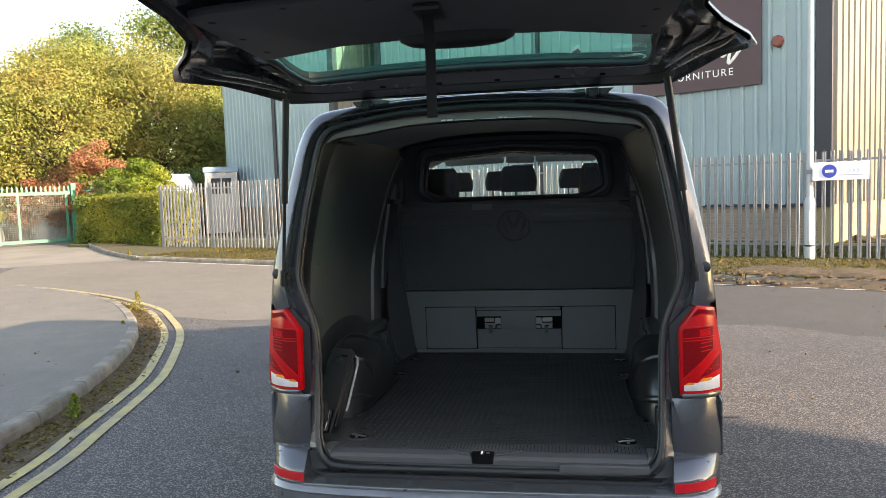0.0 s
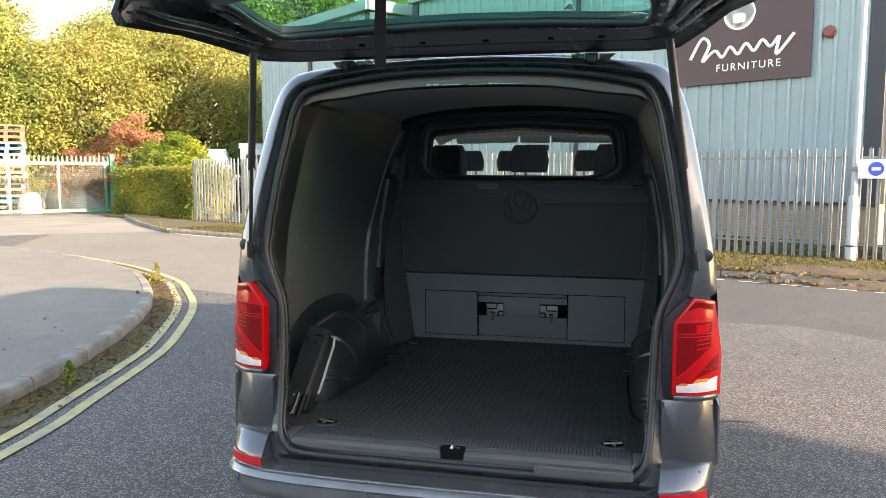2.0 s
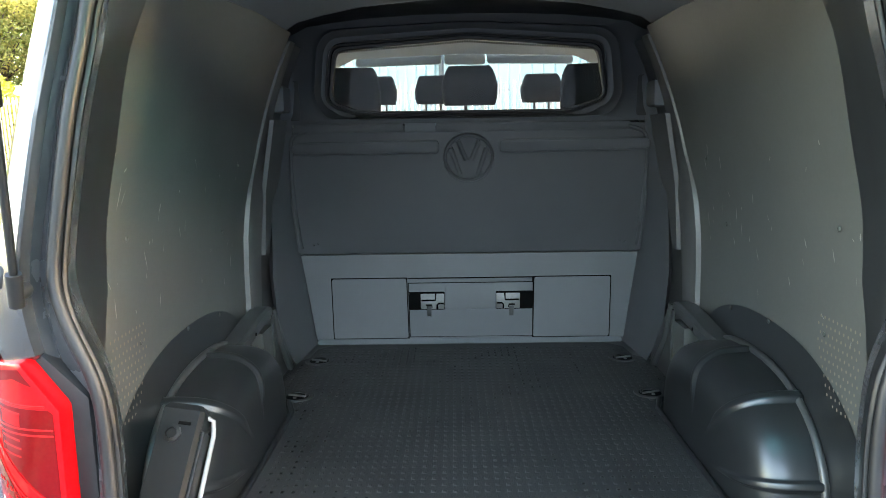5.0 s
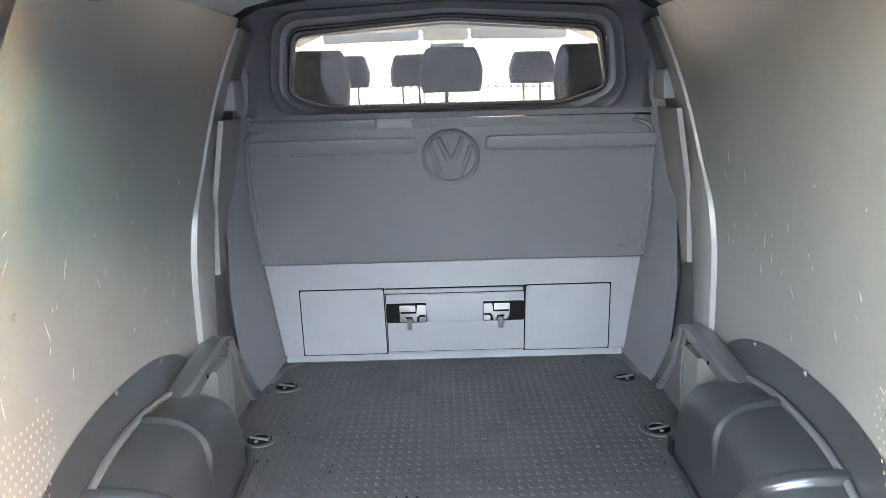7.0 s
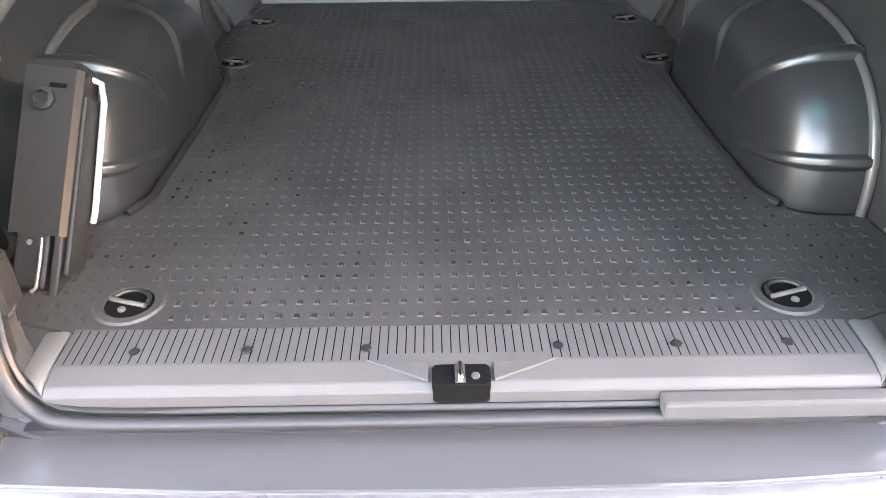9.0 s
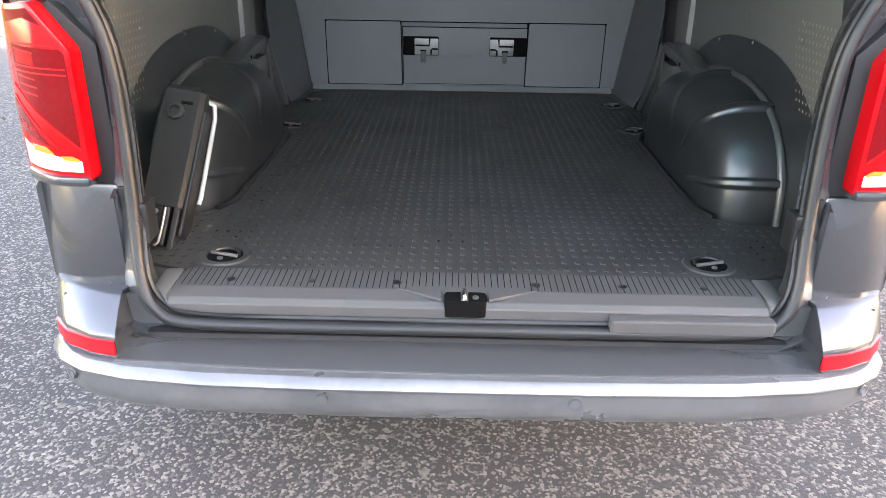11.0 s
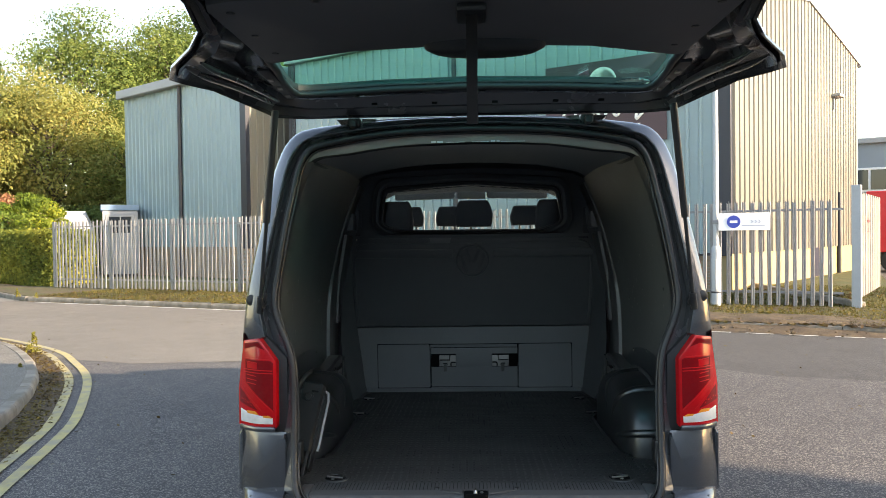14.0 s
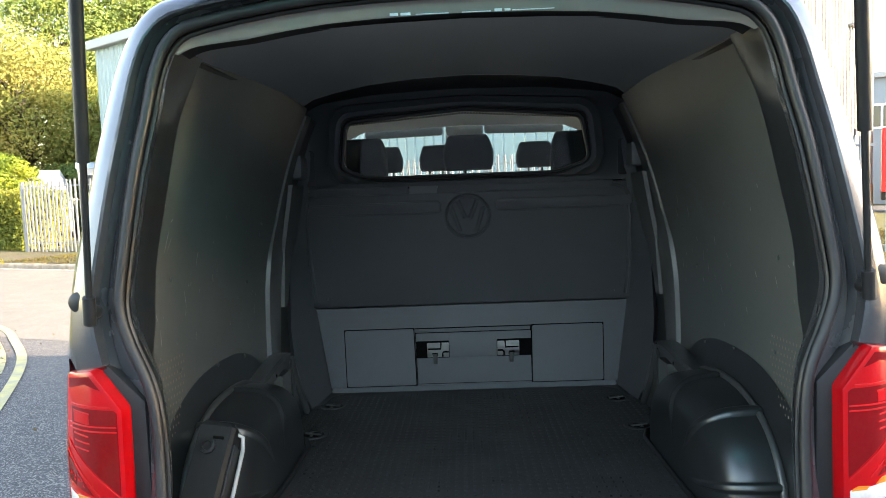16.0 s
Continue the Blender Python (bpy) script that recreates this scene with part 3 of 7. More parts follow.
# ---- warehouses ----
def rib_profile(length, pitch=0.333, depth=0.035, wide=0.06):
    """Ribs of that depth; wide: the width of their flat tops."""
    pts = [(0.0, 0.0)]
    x = 0.1
    while x + pitch < length:
        pts += [(x, 0.0), (x + 0.03, -depth), (x + 0.03 + wide, -depth), (x + 0.06 + wide, 0.0)]
        x += pitch
    pts.append((length, 0.0))
    return pts


def clad_wall(name, parent, length, z0, top, mat, pitch=0.333, depth=0.035, wide=0.06):
    """Ribbed sheeting from z0 up to top(s), its ribs on the -y side."""
    prof = rib_profile(length, pitch, depth, wide)
    bm = loft([[(x, y, z0) for x, y in prof], [(x, y, top(x)) for x, y in prof]], closed=False)
    box(0, length, 0.004, 0.2, z0, min(top(0), top(length)), bm=bm)
    return part(name, bm, mat, parent)


def frame_of(o, d):
    """A frame at o with x along d and y to the left of d, z up."""
    return Matrix(((d.x, -d.y, 0, o.x), (d.y, d.x, 0, o.y), (0, 0, 1, 0), (0, 0, 0, 1)))


EAVE, BASE = 7.85, 1.03
C1, MD, GD = Vector((6.5, 15.9, 0)), Vector((-0.854, 0.520, 0)), Vector((0.64, 0.77, 0)).normalized()
ML, GL = 15.2, 12.8
unit = thing("warehouse", "blue-grey ribbed warehouse with a cream gable and brick base", "building")
mend = C1 + MD * ML
mf = frame_of(mend, -MD)
gf = frame_of(C1, GD)


def gable_top(s):
    return EAVE + 1.0 * (1 - abs(s - GL / 2) / (GL / 2)) + 0.05


def under(parent, ob, m):
    ob.matrix_basis = m
    return ob


under(unit, clad_wall("front_wall", unit, ML, BASE, lambda s: EAVE, M_CLAD_BLUE, 0.333, 0.06), mf)
w = clad_wall("gable_wall", unit, GL, BASE, lambda s: EAVE, M_CLAD_CREAM, 0.345, 0.075, 0.235)
under(unit, w, gf)
prof = rib_profile(GL, 0.345, 0.075, 0.235)
under(unit, part("gable_top", loft([[(x, y, EAVE) for x, y in prof], [(x, y, gable_top(x)) for x, y in prof]], closed=False), M_CLAD_CREAM, unit), gf)
under(unit, part("front_plinth", box(0, ML, 0.05, 0.3, -0.1, BASE), M_BRICK, unit, "buff brick base"), mf)
under(unit, part("gable_plinth", box(0, GL, -0.03, 0.3, -0.1, BASE), M_PLINTH, unit, "cream painted base"), gf)
under(unit, part("drip_flashing", box(0, ML - 0.1, -0.045, 0.1, BASE - 0.04, BASE + 0.03), M_TRIM, unit), mf)
corner_trim = part("corner_trim", box(-0.34, 0.03, -0.07, 0.2, BASE - 0.05, EAVE + 0.05, 0.01, 1), M_TRIM, unit, "dark corner flashing")
under(unit, corner_trim, frame_of(C1, -MD))
under(unit, part("gutter", box(-0.1, ML + 0.1, -0.22, 0.25, EAVE - 0.05, EAVE + 0.28, 0.03), M_ROOF, unit, "grey eaves gutter"), mf)
under(unit, part("downpipe", tube([(7.1, -0.09, 0.1), (7.1, -0.09, EAVE)], 0.075, 10), M_TRIM, unit), mf)
under(unit, part("end_trim", box(-0.05, 0.25, -0.06, 0.2, 0, EAVE, 0.01, 1), M_TRIM, unit), mf)
# verge flashings and roof
r = []
for s, z in ((-0.15, EAVE), (GL / 2, EAVE + 1.0), (GL + 0.15, EAVE)):
    a = C1 + GD * s
    r.append([(a.x, a.y, z + 0.2), tuple((a + MD * ML).xyz[:2]) + (z + 0.2,), tuple((a + MD * ML).xyz[:2]) + (z + 0.08,), (a.x, a.y, z + 0.08)])
part("roof", loft(r), M_ROOF, unit, "shallow grey sheet roof")
for s0, s1, z0, z1 in ((-0.2, GL / 2, EAVE, EAVE + 1.0), (GL / 2, GL + 0.2, EAVE + 1.0, EAVE)):
    a, b = C1 + GD * s0, C1 + GD * s1
    o = Vector((GD.y, -GD.x, 0)) * 0.12
    part("verge_flashing", loft([[(p.x + o.x * k, p.y + o.y * k, z + dz) for k, dz in ((1, -0.12), (1, 0.26), (-1, 0.26), (-1, -0.12))] for p, z in ((a, z0), (b, z1))], caps=True), M_ROOF, unit)
back = C1 + GD * GL
under(unit, part("back_wall", box(0, ML, -0.1, 0.1, 0, EAVE), M_CLAD_BLUE, unit), frame_of(back, MD))
under(unit, part("end_wall", box(0, GL, -0.1, 0.1, 0, EAVE), M_CLAD_CREAM, unit), frame_of(mend, GD))
# doors low in the gable, wall lamp, alarm
for s, wd, h in ((6.6, 0.9, 2.85),):
    under(unit, part("doorway", box(s, s + wd, -0.06, 0.1, 0.1, h, 0.02), M_NAVY, unit, "dark navy side door"), gf)
under(unit, part("gable_downpipe", tube([(9.75, -0.1, 0.1), (9.75, -0.1, 2.9)], 0.07, 8), M_TRIM, unit), gf)
under(unit, part("wall_lamp", merge(box(8.9, 9.5, -0.35, -0.08, 6.1, 6.2, 0.02), box(9.05, 9.15, -0.12, 0.0, 5.7, 6.15)), M_ROOF, unit, "grey floodlight bracket"), gf)
under(unit, part("gable_box", box(1.7, 1.95, -0.2, 0, 6.35, 7.0, 0.02), M_WHITE, unit, "small white fixture"), gf)
bell = part("alarm_box", moved(lathe([(0.15, 0), (0.15, 0.06), (0.11, 0.09)], 8), pose(ML - 1.18, -0.04, 5.0, 90)), M_RUST, unit, "faded red alarm bell box")
under(unit, bell, mf)
under(unit, part("alarm_face", moved(lathe([(0.10, 0), (0.10, 0.01)], 8), pose(ML - 1.18, -0.131, 5.0, 90)), M_RUST, unit), mf)
# name board: plain bars for its lettering
sign = thing("name_board", "dark plum company board with a ring emblem and pale lettering", "sign", mf)
part("panel", box(ML - 5.0, ML - 1.56, -0.10, -0.045, 4.02, 6.3, 0.006, 1), M_SIGN_DARK, sign)
flow = spline([(ML - 4.55, -0.106, 4.70), (ML - 4.25, -0.106, 5.20), (ML - 4.05, -0.106, 5.02), (ML - 4.22, -0.106, 4.62), (ML - 3.9, -0.106, 4.86), (ML - 3.7, -0.106, 4.68), (ML - 3.5, -0.106, 4.92), (ML - 3.3, -0.106, 4.72), (ML - 3.1, -0.106, 4.96), (ML - 2.9, -0.106, 4.76), (ML - 2.7, -0.106, 5.0), (ML - 2.5, -0.106, 4.82), (ML - 2.3, -0.106, 5.04), (ML - 2.35, -0.106, 4.62), (ML - 1.95, -0.106, 5.08)], 6)
part("script_bar", tube([tuple(p) for p in flow], 0.042, 6), M_SIGN_LETTER, sign, "pale flowing stroke")
part("emblem_ring", moved(lathe([(0.40, 0.0), (0.40, 0.006), (0.36, 0.006), (0.36, 0.0)], 40), pose(ML - 3.3, -0.101, 5.72, 90)), M_SIGN_LETTER, sign, "pale ring emblem")
part("emblem_block", box(ML - 3.45, ML - 3.15, -0.106, -0.101, 5.5, 5.72, 0.0), M_SIGN_LETTER, sign)
word = bpy.data.curves.new("caption", "FONT")
word.body, word.size, word.extrude, word.space_character = "FURNITURE", 0.26, 0.002, 1.25
word.align_x = "CENTER"
caption = new("caption", word)
caption.data.materials.append(M_SIGN_LETTER)
caption.parent = sign
caption.matrix_basis = pose(ML - 3.05, -0.105, 4.33, 90)

# the second unit, farther left
A0, AD = Vector((-8.0, 23.4, 0)), Vector((-0.807, 0.590, 0))
AL = 8.3
unit2 = thing("warehouse", "farther blue-grey ribbed warehouse with a pale end wall", "building")
af = frame_of(A0 + AD * AL, -AD)
ag = frame_of(A0, GD)
under(unit2, clad_wall("front_wall", unit2, AL, 1.25, lambda s: 7.6, M_CLAD_BLUE, 0.3), af)
under(unit2, clad_wall("end_wall", unit2, 9.0, 1.25, lambda s: 7.6, M_CLAD_CREAM, 0.3, 0.04), ag)
under(unit2, part("front_plinth", box(0, AL, 0.05, 0.3, -0.1, 1.25), M_BRICK, unit2, "buff brick base"), af)
under(unit2, part("end_plinth", box(0, 9, 0.0, 0.3, -0.1, 1.25), M_BRICK, unit2), ag)
under(unit2, part("corner_trim", box(-0.30, 0.03, -0.06, 0.2, 1.2, 7.6, 0.01, 1), M_TRIM, unit2, "dark corner flashing"), frame_of(A0, -AD))
under(unit2, part("gutter", box(-0.25, AL + 0.1, -0.3, 0.25, 7.55, 7.9, 0.03), M_ROOF, unit2, "grey eaves fascia"), af)
under(unit2, part("end_fascia", box(-0.2, 9, -0.2, 0.25, 7.55, 7.95, 0.03), M_ROOF, unit2), ag)
under(unit2, part("downpipe", tube([(AL - 4.1, -0.09, 0.1), (AL - 4.1, -0.09, 7.6)], 0.075, 10), M_TRIM, unit2), af)
q = [A0, A0 + AD * AL, A0 + AD * AL + GD * 9, A0 + GD * 9]
part("roof", prism([(p.x, p.y) for p in q], "z", 7.6, 7.75), M_ROOF, unit2)
under(unit2, part("far_wall", box(0, 9, -0.1, 0.1, 0, 7.6), M_CLAD_BLUE, unit2), frame_of(A0 + AD * AL, GD))

# grey unit beyond the gate
unit3 = thing("office_building", "low grey building beyond the gate with white windows", "building", frame_of(Vector((16.5, 32.5, 0)), Vector((0.88, -0.47, 0))))
M_GREYWALL = material("grey_wall_cladding", (0.22, 0.26, 0.29), 0.6, spread=0.08, scale=0.5, bump=0.05)
part("wall", box(0, 24, 0, 8, 0, 5.5, 0.02), M_GREYWALL, unit3)
part("roof", box(-0.2, 24.2, -0.2, 8.2, 5.5, 5.75, 0.03), M_ROOF, unit3)
for k in range(5):
    wnd = part("window", box(1.0 + k * 4, 2.9 + k * 4, -0.03, 0.05, 3.3, 4.4, 0.02), M_WHITE, unit3, "white framed window")
    part("pane", box(1.1 + k * 4, 1.9 + k * 4, -0.05, -0.035, 3.4, 4.3), M_DARKGLASS, wnd)
    part("pane", box(2.0 + k * 4, 2.8 + k * 4, -0.05, -0.035, 3.4, 4.3), M_DARKGLASS, wnd)
lorry = thing("box_lorry", "red box lorry parked beyond the gate", "lorry", Matrix.Translation((14.6, 25.0, 0.0)) @ pose(0, 0, 0, 0, 0, -28))
part("body", box(0, 5, 0, 2.3, 0.75, 3.0, 0.05), M_RED, lorry, "red box body")
part("chassis", box(0, 5, 0.2, 2.1, 0.45, 0.75, 0.03), M_BLACK, lorry)
for x in (0.9, 4.0):
    for y in (0.15, 2.15):
        part("wheel", moved(lathe([(0.2, -0.12), (0.42, -0.12), (0.45, -0.08), (0.45, 0.08), (0.42, 0.12), (0.2, 0.12)], 20), pose(x, y, 0.45, 90)), M_BLACK, lorry, smooth=True)

# unseen plain unit added behind the viewer to shade the near road
unit4 = thing("warehouse", "unseen plain grey block added to shade the near road", "building", pose(16, -4.55, 0, 0, 0, -25))
part("wall", box(0, 18, -34, 0, 0, 6.6, 0.05), M_GREYWALL, unit4)
part("roof", box(-0.2, 18.2, -34.2, 0.0, 6.6, 6.9, 0.05), M_ROOF, unit4)

# unseen unit added behind the viewer, to darken what the paint reflects
unit5 = thing("warehouse", "unseen plain grey block added to darken the van's reflections", "building", pose(-42, -34, 0))
part("wall", box(0, 48, 0, 8, 0, 5.2, 0.05), M_GREYWALL, unit5)
part("roof", box(-0.2, 48.2, -0.2, 8.2, 5.2, 5.5, 0.05), M_ROOF, unit5)

# ---- van: surfaces ----
M_BODY = material("dark_grey_metallic_paint", (0.098, 0.101, 0.109), 0.26, 0.65, spread=0.03, scale=3, fine=400, bump=0, coat=0.6)
M_JAMB = material("door_jamb_paint", (0.095, 0.097, 0.101), 0.27, 0.4, spread=0.03, scale=5, fine=200, bump=0, grain=0.0005, coat=0.6)
M_BUMPER = material("bumper_paint", (0.175, 0.179, 0.186), 0.28, 0.4, spread=0.03, scale=4, fine=200, bump=0, grain=0.0005, coat=0.8, second=(0.135, 0.139, 0.146), mix_scale=6)
M_PLASTIC = material("black_moulded_plastic", (0.016, 0.0165, 0.017), 0.45, spread=0.15, scale=8, fine=500, bump=0.15, grain=0.0008)
M_CARD = material("tailgate_card_plastic", (0.075, 0.075, 0.08), 0.62, spread=0.1, scale=3, fine=500, bump=0.2, grain=0.0008)
M_SEAL = material("rubber_seal", (0.02, 0.02, 0.021), 0.45, spread=0.15, scale=10, bump=0.05)
M_MAT = material("black_rubber_mat", (0.038, 0.0375, 0.0365), 0.5, spread=0.22, scale=5, fine=350, bump=0.8, grain=0.0014, second=(0.05, 0.049, 0.047), mix_scale=3, rough_spread=0.12)
M_SILL = material("grey_sill_plastic", (0.078, 0.077, 0.077), 0.46, spec=0.3, spread=0.12, scale=6, fine=300, bump=0.1, grain=0.0006)
M_LINING = material("painted_board_lining", (0.135, 0.137, 0.125), 0.4, spread=0.1, scale=2.0, fine=90, bump=0.05, grain=0.0008, second=(0.12, 0.121, 0.11), mix_scale=1.2, rough_spread=0.08)
M_BULK = material("bulkhead_upper_plastic", (0.10, 0.104, 0.109), 0.42, spread=0.1, scale=3, fine=500, bump=0.25, grain=0.0008)
M_BULK_LO = material("bulkhead_lower_plastic", (0.18, 0.187, 0.194), 0.46, spread=0.08, scale=3, fine=400, bump=0.08, grain=0.0006)
M_STEEL = material("dark_inner_steel", (0.11, 0.112, 0.11), 0.34, 0.4, spread=0.12, scale=4, fine=160, bump=0.03, grain=0.0006)
M_ARCH = material("wheel_arch_steel", (0.082, 0.089, 0.091), 0.32, 0.75, spread=0.03, scale=3, fine=160, bump=0, grain=0.0006, rough_spread=0.05)
M_PILLAR = material("pillar_grey_paint", (0.17, 0.165, 0.158), 0.38, 0.2, spread=0.1, scale=4, bump=0.03)
M_PILLAR_DARK = material("black_pillar_paint", (0.022, 0.024, 0.024), 0.34, spread=0.06, scale=4, bump=0, coat=0.3)
M_HEADLINER = material("dark_headliner_board", (0.33, 0.332, 0.325), 0.6, spread=0.12, scale=3, fine=200, bump=0.2)
M_HEADER = material("header_panel", (0.27, 0.25, 0.225), 0.4, 0.1, spread=0.1, scale=4, bump=0.02, coat=0.4)
M_VISOR = material("visor_vinyl", (0.50, 0.48, 0.43), 0.7, spread=0.05, scale=3, bump=0.1)
M_CABLIN = material("beige_cab_lining", (0.78, 0.75, 0.67), 0.9, spread=0.06, scale=3, bump=0.1)
M_SEAT = material("dark_seat_fabric", (0.015, 0.0155, 0.017), 0.9, spread=0.25, scale=10, fine=500, bump=0.4, grain=0.001)
M_CHROME = material("bright_metal", (0.62, 0.61, 0.58), 0.25, 1.0, spread=0.1, scale=20, bump=0.03)
M_ZINC = material("zinc_latch", (0.34, 0.335, 0.32), 0.35, 0.8, spread=0.15, scale=20, bump=0.05)
M_STEP = material("bumper_step_paint", (0.07, 0.073, 0.077), 0.22, spread=0.03, scale=4, fine=200, bump=0, coat=1.0)
M_LENS = material("red_lamp_lens", (0.47, 0.003, 0.006), 0.2, spread=0.1, scale=10, fine=150, bump=0.03, coat=0.25, spec=0.35)
M_LENS_DARK = material("deep_red_lens", (0.19, 0.001, 0.003), 0.15, spread=0.1, scale=10, bump=0, coat=0.25, spec=0.35)
M_LENS_BAR = material("bright_red_lens", (0.52, 0.010, 0.012), 0.2, spread=0.05, bump=0, coat=0.25, spec=0.35)
M_LENS_CLEAR = material("clear_lamp_lens", (0.6, 0.57, 0.54), 0.12, spread=0.15, scale=30, fine=200, bump=0.1, coat=1.0)
M_AMBER = material("amber_lens", (0.7, 0.22, 0.02), 0.15, spread=0.1, bump=0, coat=1.0)
M_REFLECTOR = material("red_reflector", (0.5, 0.004, 0.012), 0.3, spread=0.05, bump=0, coat=0.3)
M_SCUFF = material("pale_scuff", (0.42, 0.40, 0.36), 0.7, spread=0.2, bump=0.1)
M_HOLE = material("dark_hole", (0.006, 0.006, 0.006), 0.9, spread=0.1, bump=0, spec=0.05)
M_WEBBING = material("black_webbing", (0.008, 0.008, 0.009), 0.85, spread=0.2, scale=30, fine=900, bump=0.3, grain=0.0008, spec=0.2)
M_DOT = material("perforation_edge", (0.30, 0.25, 0.20), 0.8, spread=0.2, bump=0)
M_STICKER = material("pale_sticker", (0.7, 0.85, 0.72), 0.5, spread=0.05, bump=0)
M_TINT = glass("green_tailgate_glass", (0.60, 0.93, 0.87), mirror=0.22)
M_CLEAR = glass("clear_glass", (0.94, 0.97, 0.96))

van = thing("van", "dark grey panel van parked with its tailgate raised", "van", VAN)


def both(half):
    """A half line from the middle outwards, completed on the other side: a closed loop."""
    return [(-p[0], *p[1:]) for p in reversed(half) if p[0] > 1e-6] + list(half)


# the opening, and the body's outline at the rear, point for point
OPEN = [(0, 0.0, 0.550), (0.35, 0.0, 0.550), (0.60, 0.002, 0.553), (0.662, 0.012, 0.574), (0.693, 0.03, 0.63), (0.705, 0.07, 0.755), (0.711, 0.10, 0.94),
        (0.719, 0.11, 1.085), (0.737, 0.115, 1.165), (0.775, 0.12, 1.25), (0.800, 0.125, 1.33), (0.796, 0.135, 1.42), (0.763, 0.155, 1.64), (0.738, 0.18, 1.775),
        (0.717, 0.19, 1.875), (0.685, 0.20, 1.948), (0.610, 0.21, 1.988), (0.33, 0.215, 2.033), (0, 0.217, 2.045)]
SKIN = [(0, 0.10, 0.40), (0.35, 0.10, 0.40), (0.62, 0.10, 0.40), (0.80, 0.11, 0.42), (0.925, 0.12, 0.50), (0.946, 0.14, 0.70), (0.950, 0.145, 0.90),
        (0.950, 0.145, 1.03), (0.946, 0.14, 1.12), (0.938, 0.13, 1.22), (0.930, 0.135, 1.32), (0.917, 0.14, 1.42), (0.878, 0.17, 1.63), (0.848, 0.20, 1.79),
        (0.817, 0.225, 1.92), (0.765, 0.24, 2.02), (0.665, 0.25, 2.068), (0.33, 0.262, 2.099), (0, 0.265, 2.107)]

OPEN = [tuple(p) for p in spline(OPEN, 3)]
SKIN = [tuple(p) for p in spline(SKIN, 3)]


def between(k, dy=0.0):
    return [(lerp(o[0], s[0], k), lerp(o[1], s[1], k) + dy, lerp(o[2], s[2], k)) for o, s in zip(OPEN, SKIN)]


# rear frame: rounded outer edge, drain channel, lip for the seal, inner return
def set_back(half):
    """Leaves room for the lamp and the panel under it."""
    return [(x, y + 0.045 * (0.55 < z < 1.19 and x > 0.5), z) for x, y, z in half]


def slanted(k, dy):
    """A loop of the outer face; above the lamps it leans outwards."""
    out = []
    for x, y, z in between(k, dy):
        w = max(0.0, min(1.0, (z - 1.16) / 0.14)) * max(0.0, min(1.0, (2.0 - z) / 0.06)) * (x > 0.5)
        out.append((x, y - 0.012 * w * (1 - k), z))
    return set_back(out)


rear = [both(SKIN), both(slanted(0.97, -0.010)), both(slanted(0.90, -0.022)), both(slanted(0.80, -0.030)), both(slanted(0.62, -0.036)), both(slanted(0.48, -0.038)), both(slanted(0.43, -0.034)), both(between(0.40, -0.012)), both(between(0.34, 0.010)),
        both(between(0.27, 0.004)), both(between(0.1, -0.006)), both([(x, y + 0.012, z) for x, y, z in between(0.02)]), both([(x * 1.0, y + 0.09, z) for x, y, z in between(0.12)])]
part("rear_surround", loft(rear[:8]), M_BODY, van, "dark grey metallic rear pillars and roof edge", smooth=35)
part("rear_frame", loft(rear[7:]), M_JAMB, van, "dark painted tailgate frame", smooth=35)

# body side and roof, drawn forward
STATIONS = [0.5, 1.2, 2.0, 2.45, 2.7, 2.92, 3.35, 3.8, 4.25, 4.7, 4.95]


def station(y):
    top = curve1(y, (0.3, 2.107), (1.2, 2.13), (2.92, 2.13), (4.25, 1.24), (4.7, 1.08), (4.95, 0.85))
    width = curve1(y, (2.92, 1.0), (4.25, 0.95), (4.7, 0.86), (4.95, 0.72))
    half = []
    for x, _, z in SKIN[12:]:
        zz = z if z < 0.8 else 0.8 + (z - 0.8) * (top - 0.8) / (2.107 - 0.8)
        half.append((x * width, y, zz))
    return half


def skin_faces(keep, name, mat, label=""):
    """Faces of the drawn-out body for which keep(y, z) holds."""
    rows = [both(SKIN[12:])[0:]] + [both(station(y)) for y in STATIONS]
    bm = bmesh.new()
    grid = [[bm.verts.new(p) for p in row] for row in rows]
    for a, b in zip(grid, grid[1:]):
        for i in range(len(a)):
            j = (i + 1) % len(a)
            c = sum((v.co for v in (a[i], a[j], b[j], b[i])), Vector()) / 4
            if keep(c):
                bm.faces.new((a[i], a[j], b[j], b[i]))
    for v in [v for v in bm.verts if not v.link_faces]:
        bm.verts.remove(v)
    return part(name, bm, mat, van, label, smooth=50)


def is_screen(c):
    return 2.92 < c.y < 4.25 and abs(c.x) < 0.80 and c.z > 1.15 and c.z > curve1(c.y, (2.95, 1.70), (4.25, 1.1))


def is_side_glass(c):
    return abs(c.x) > 0.70 and 1.25 < c.z < 1.80 and 2.45 < c.y < 3.6


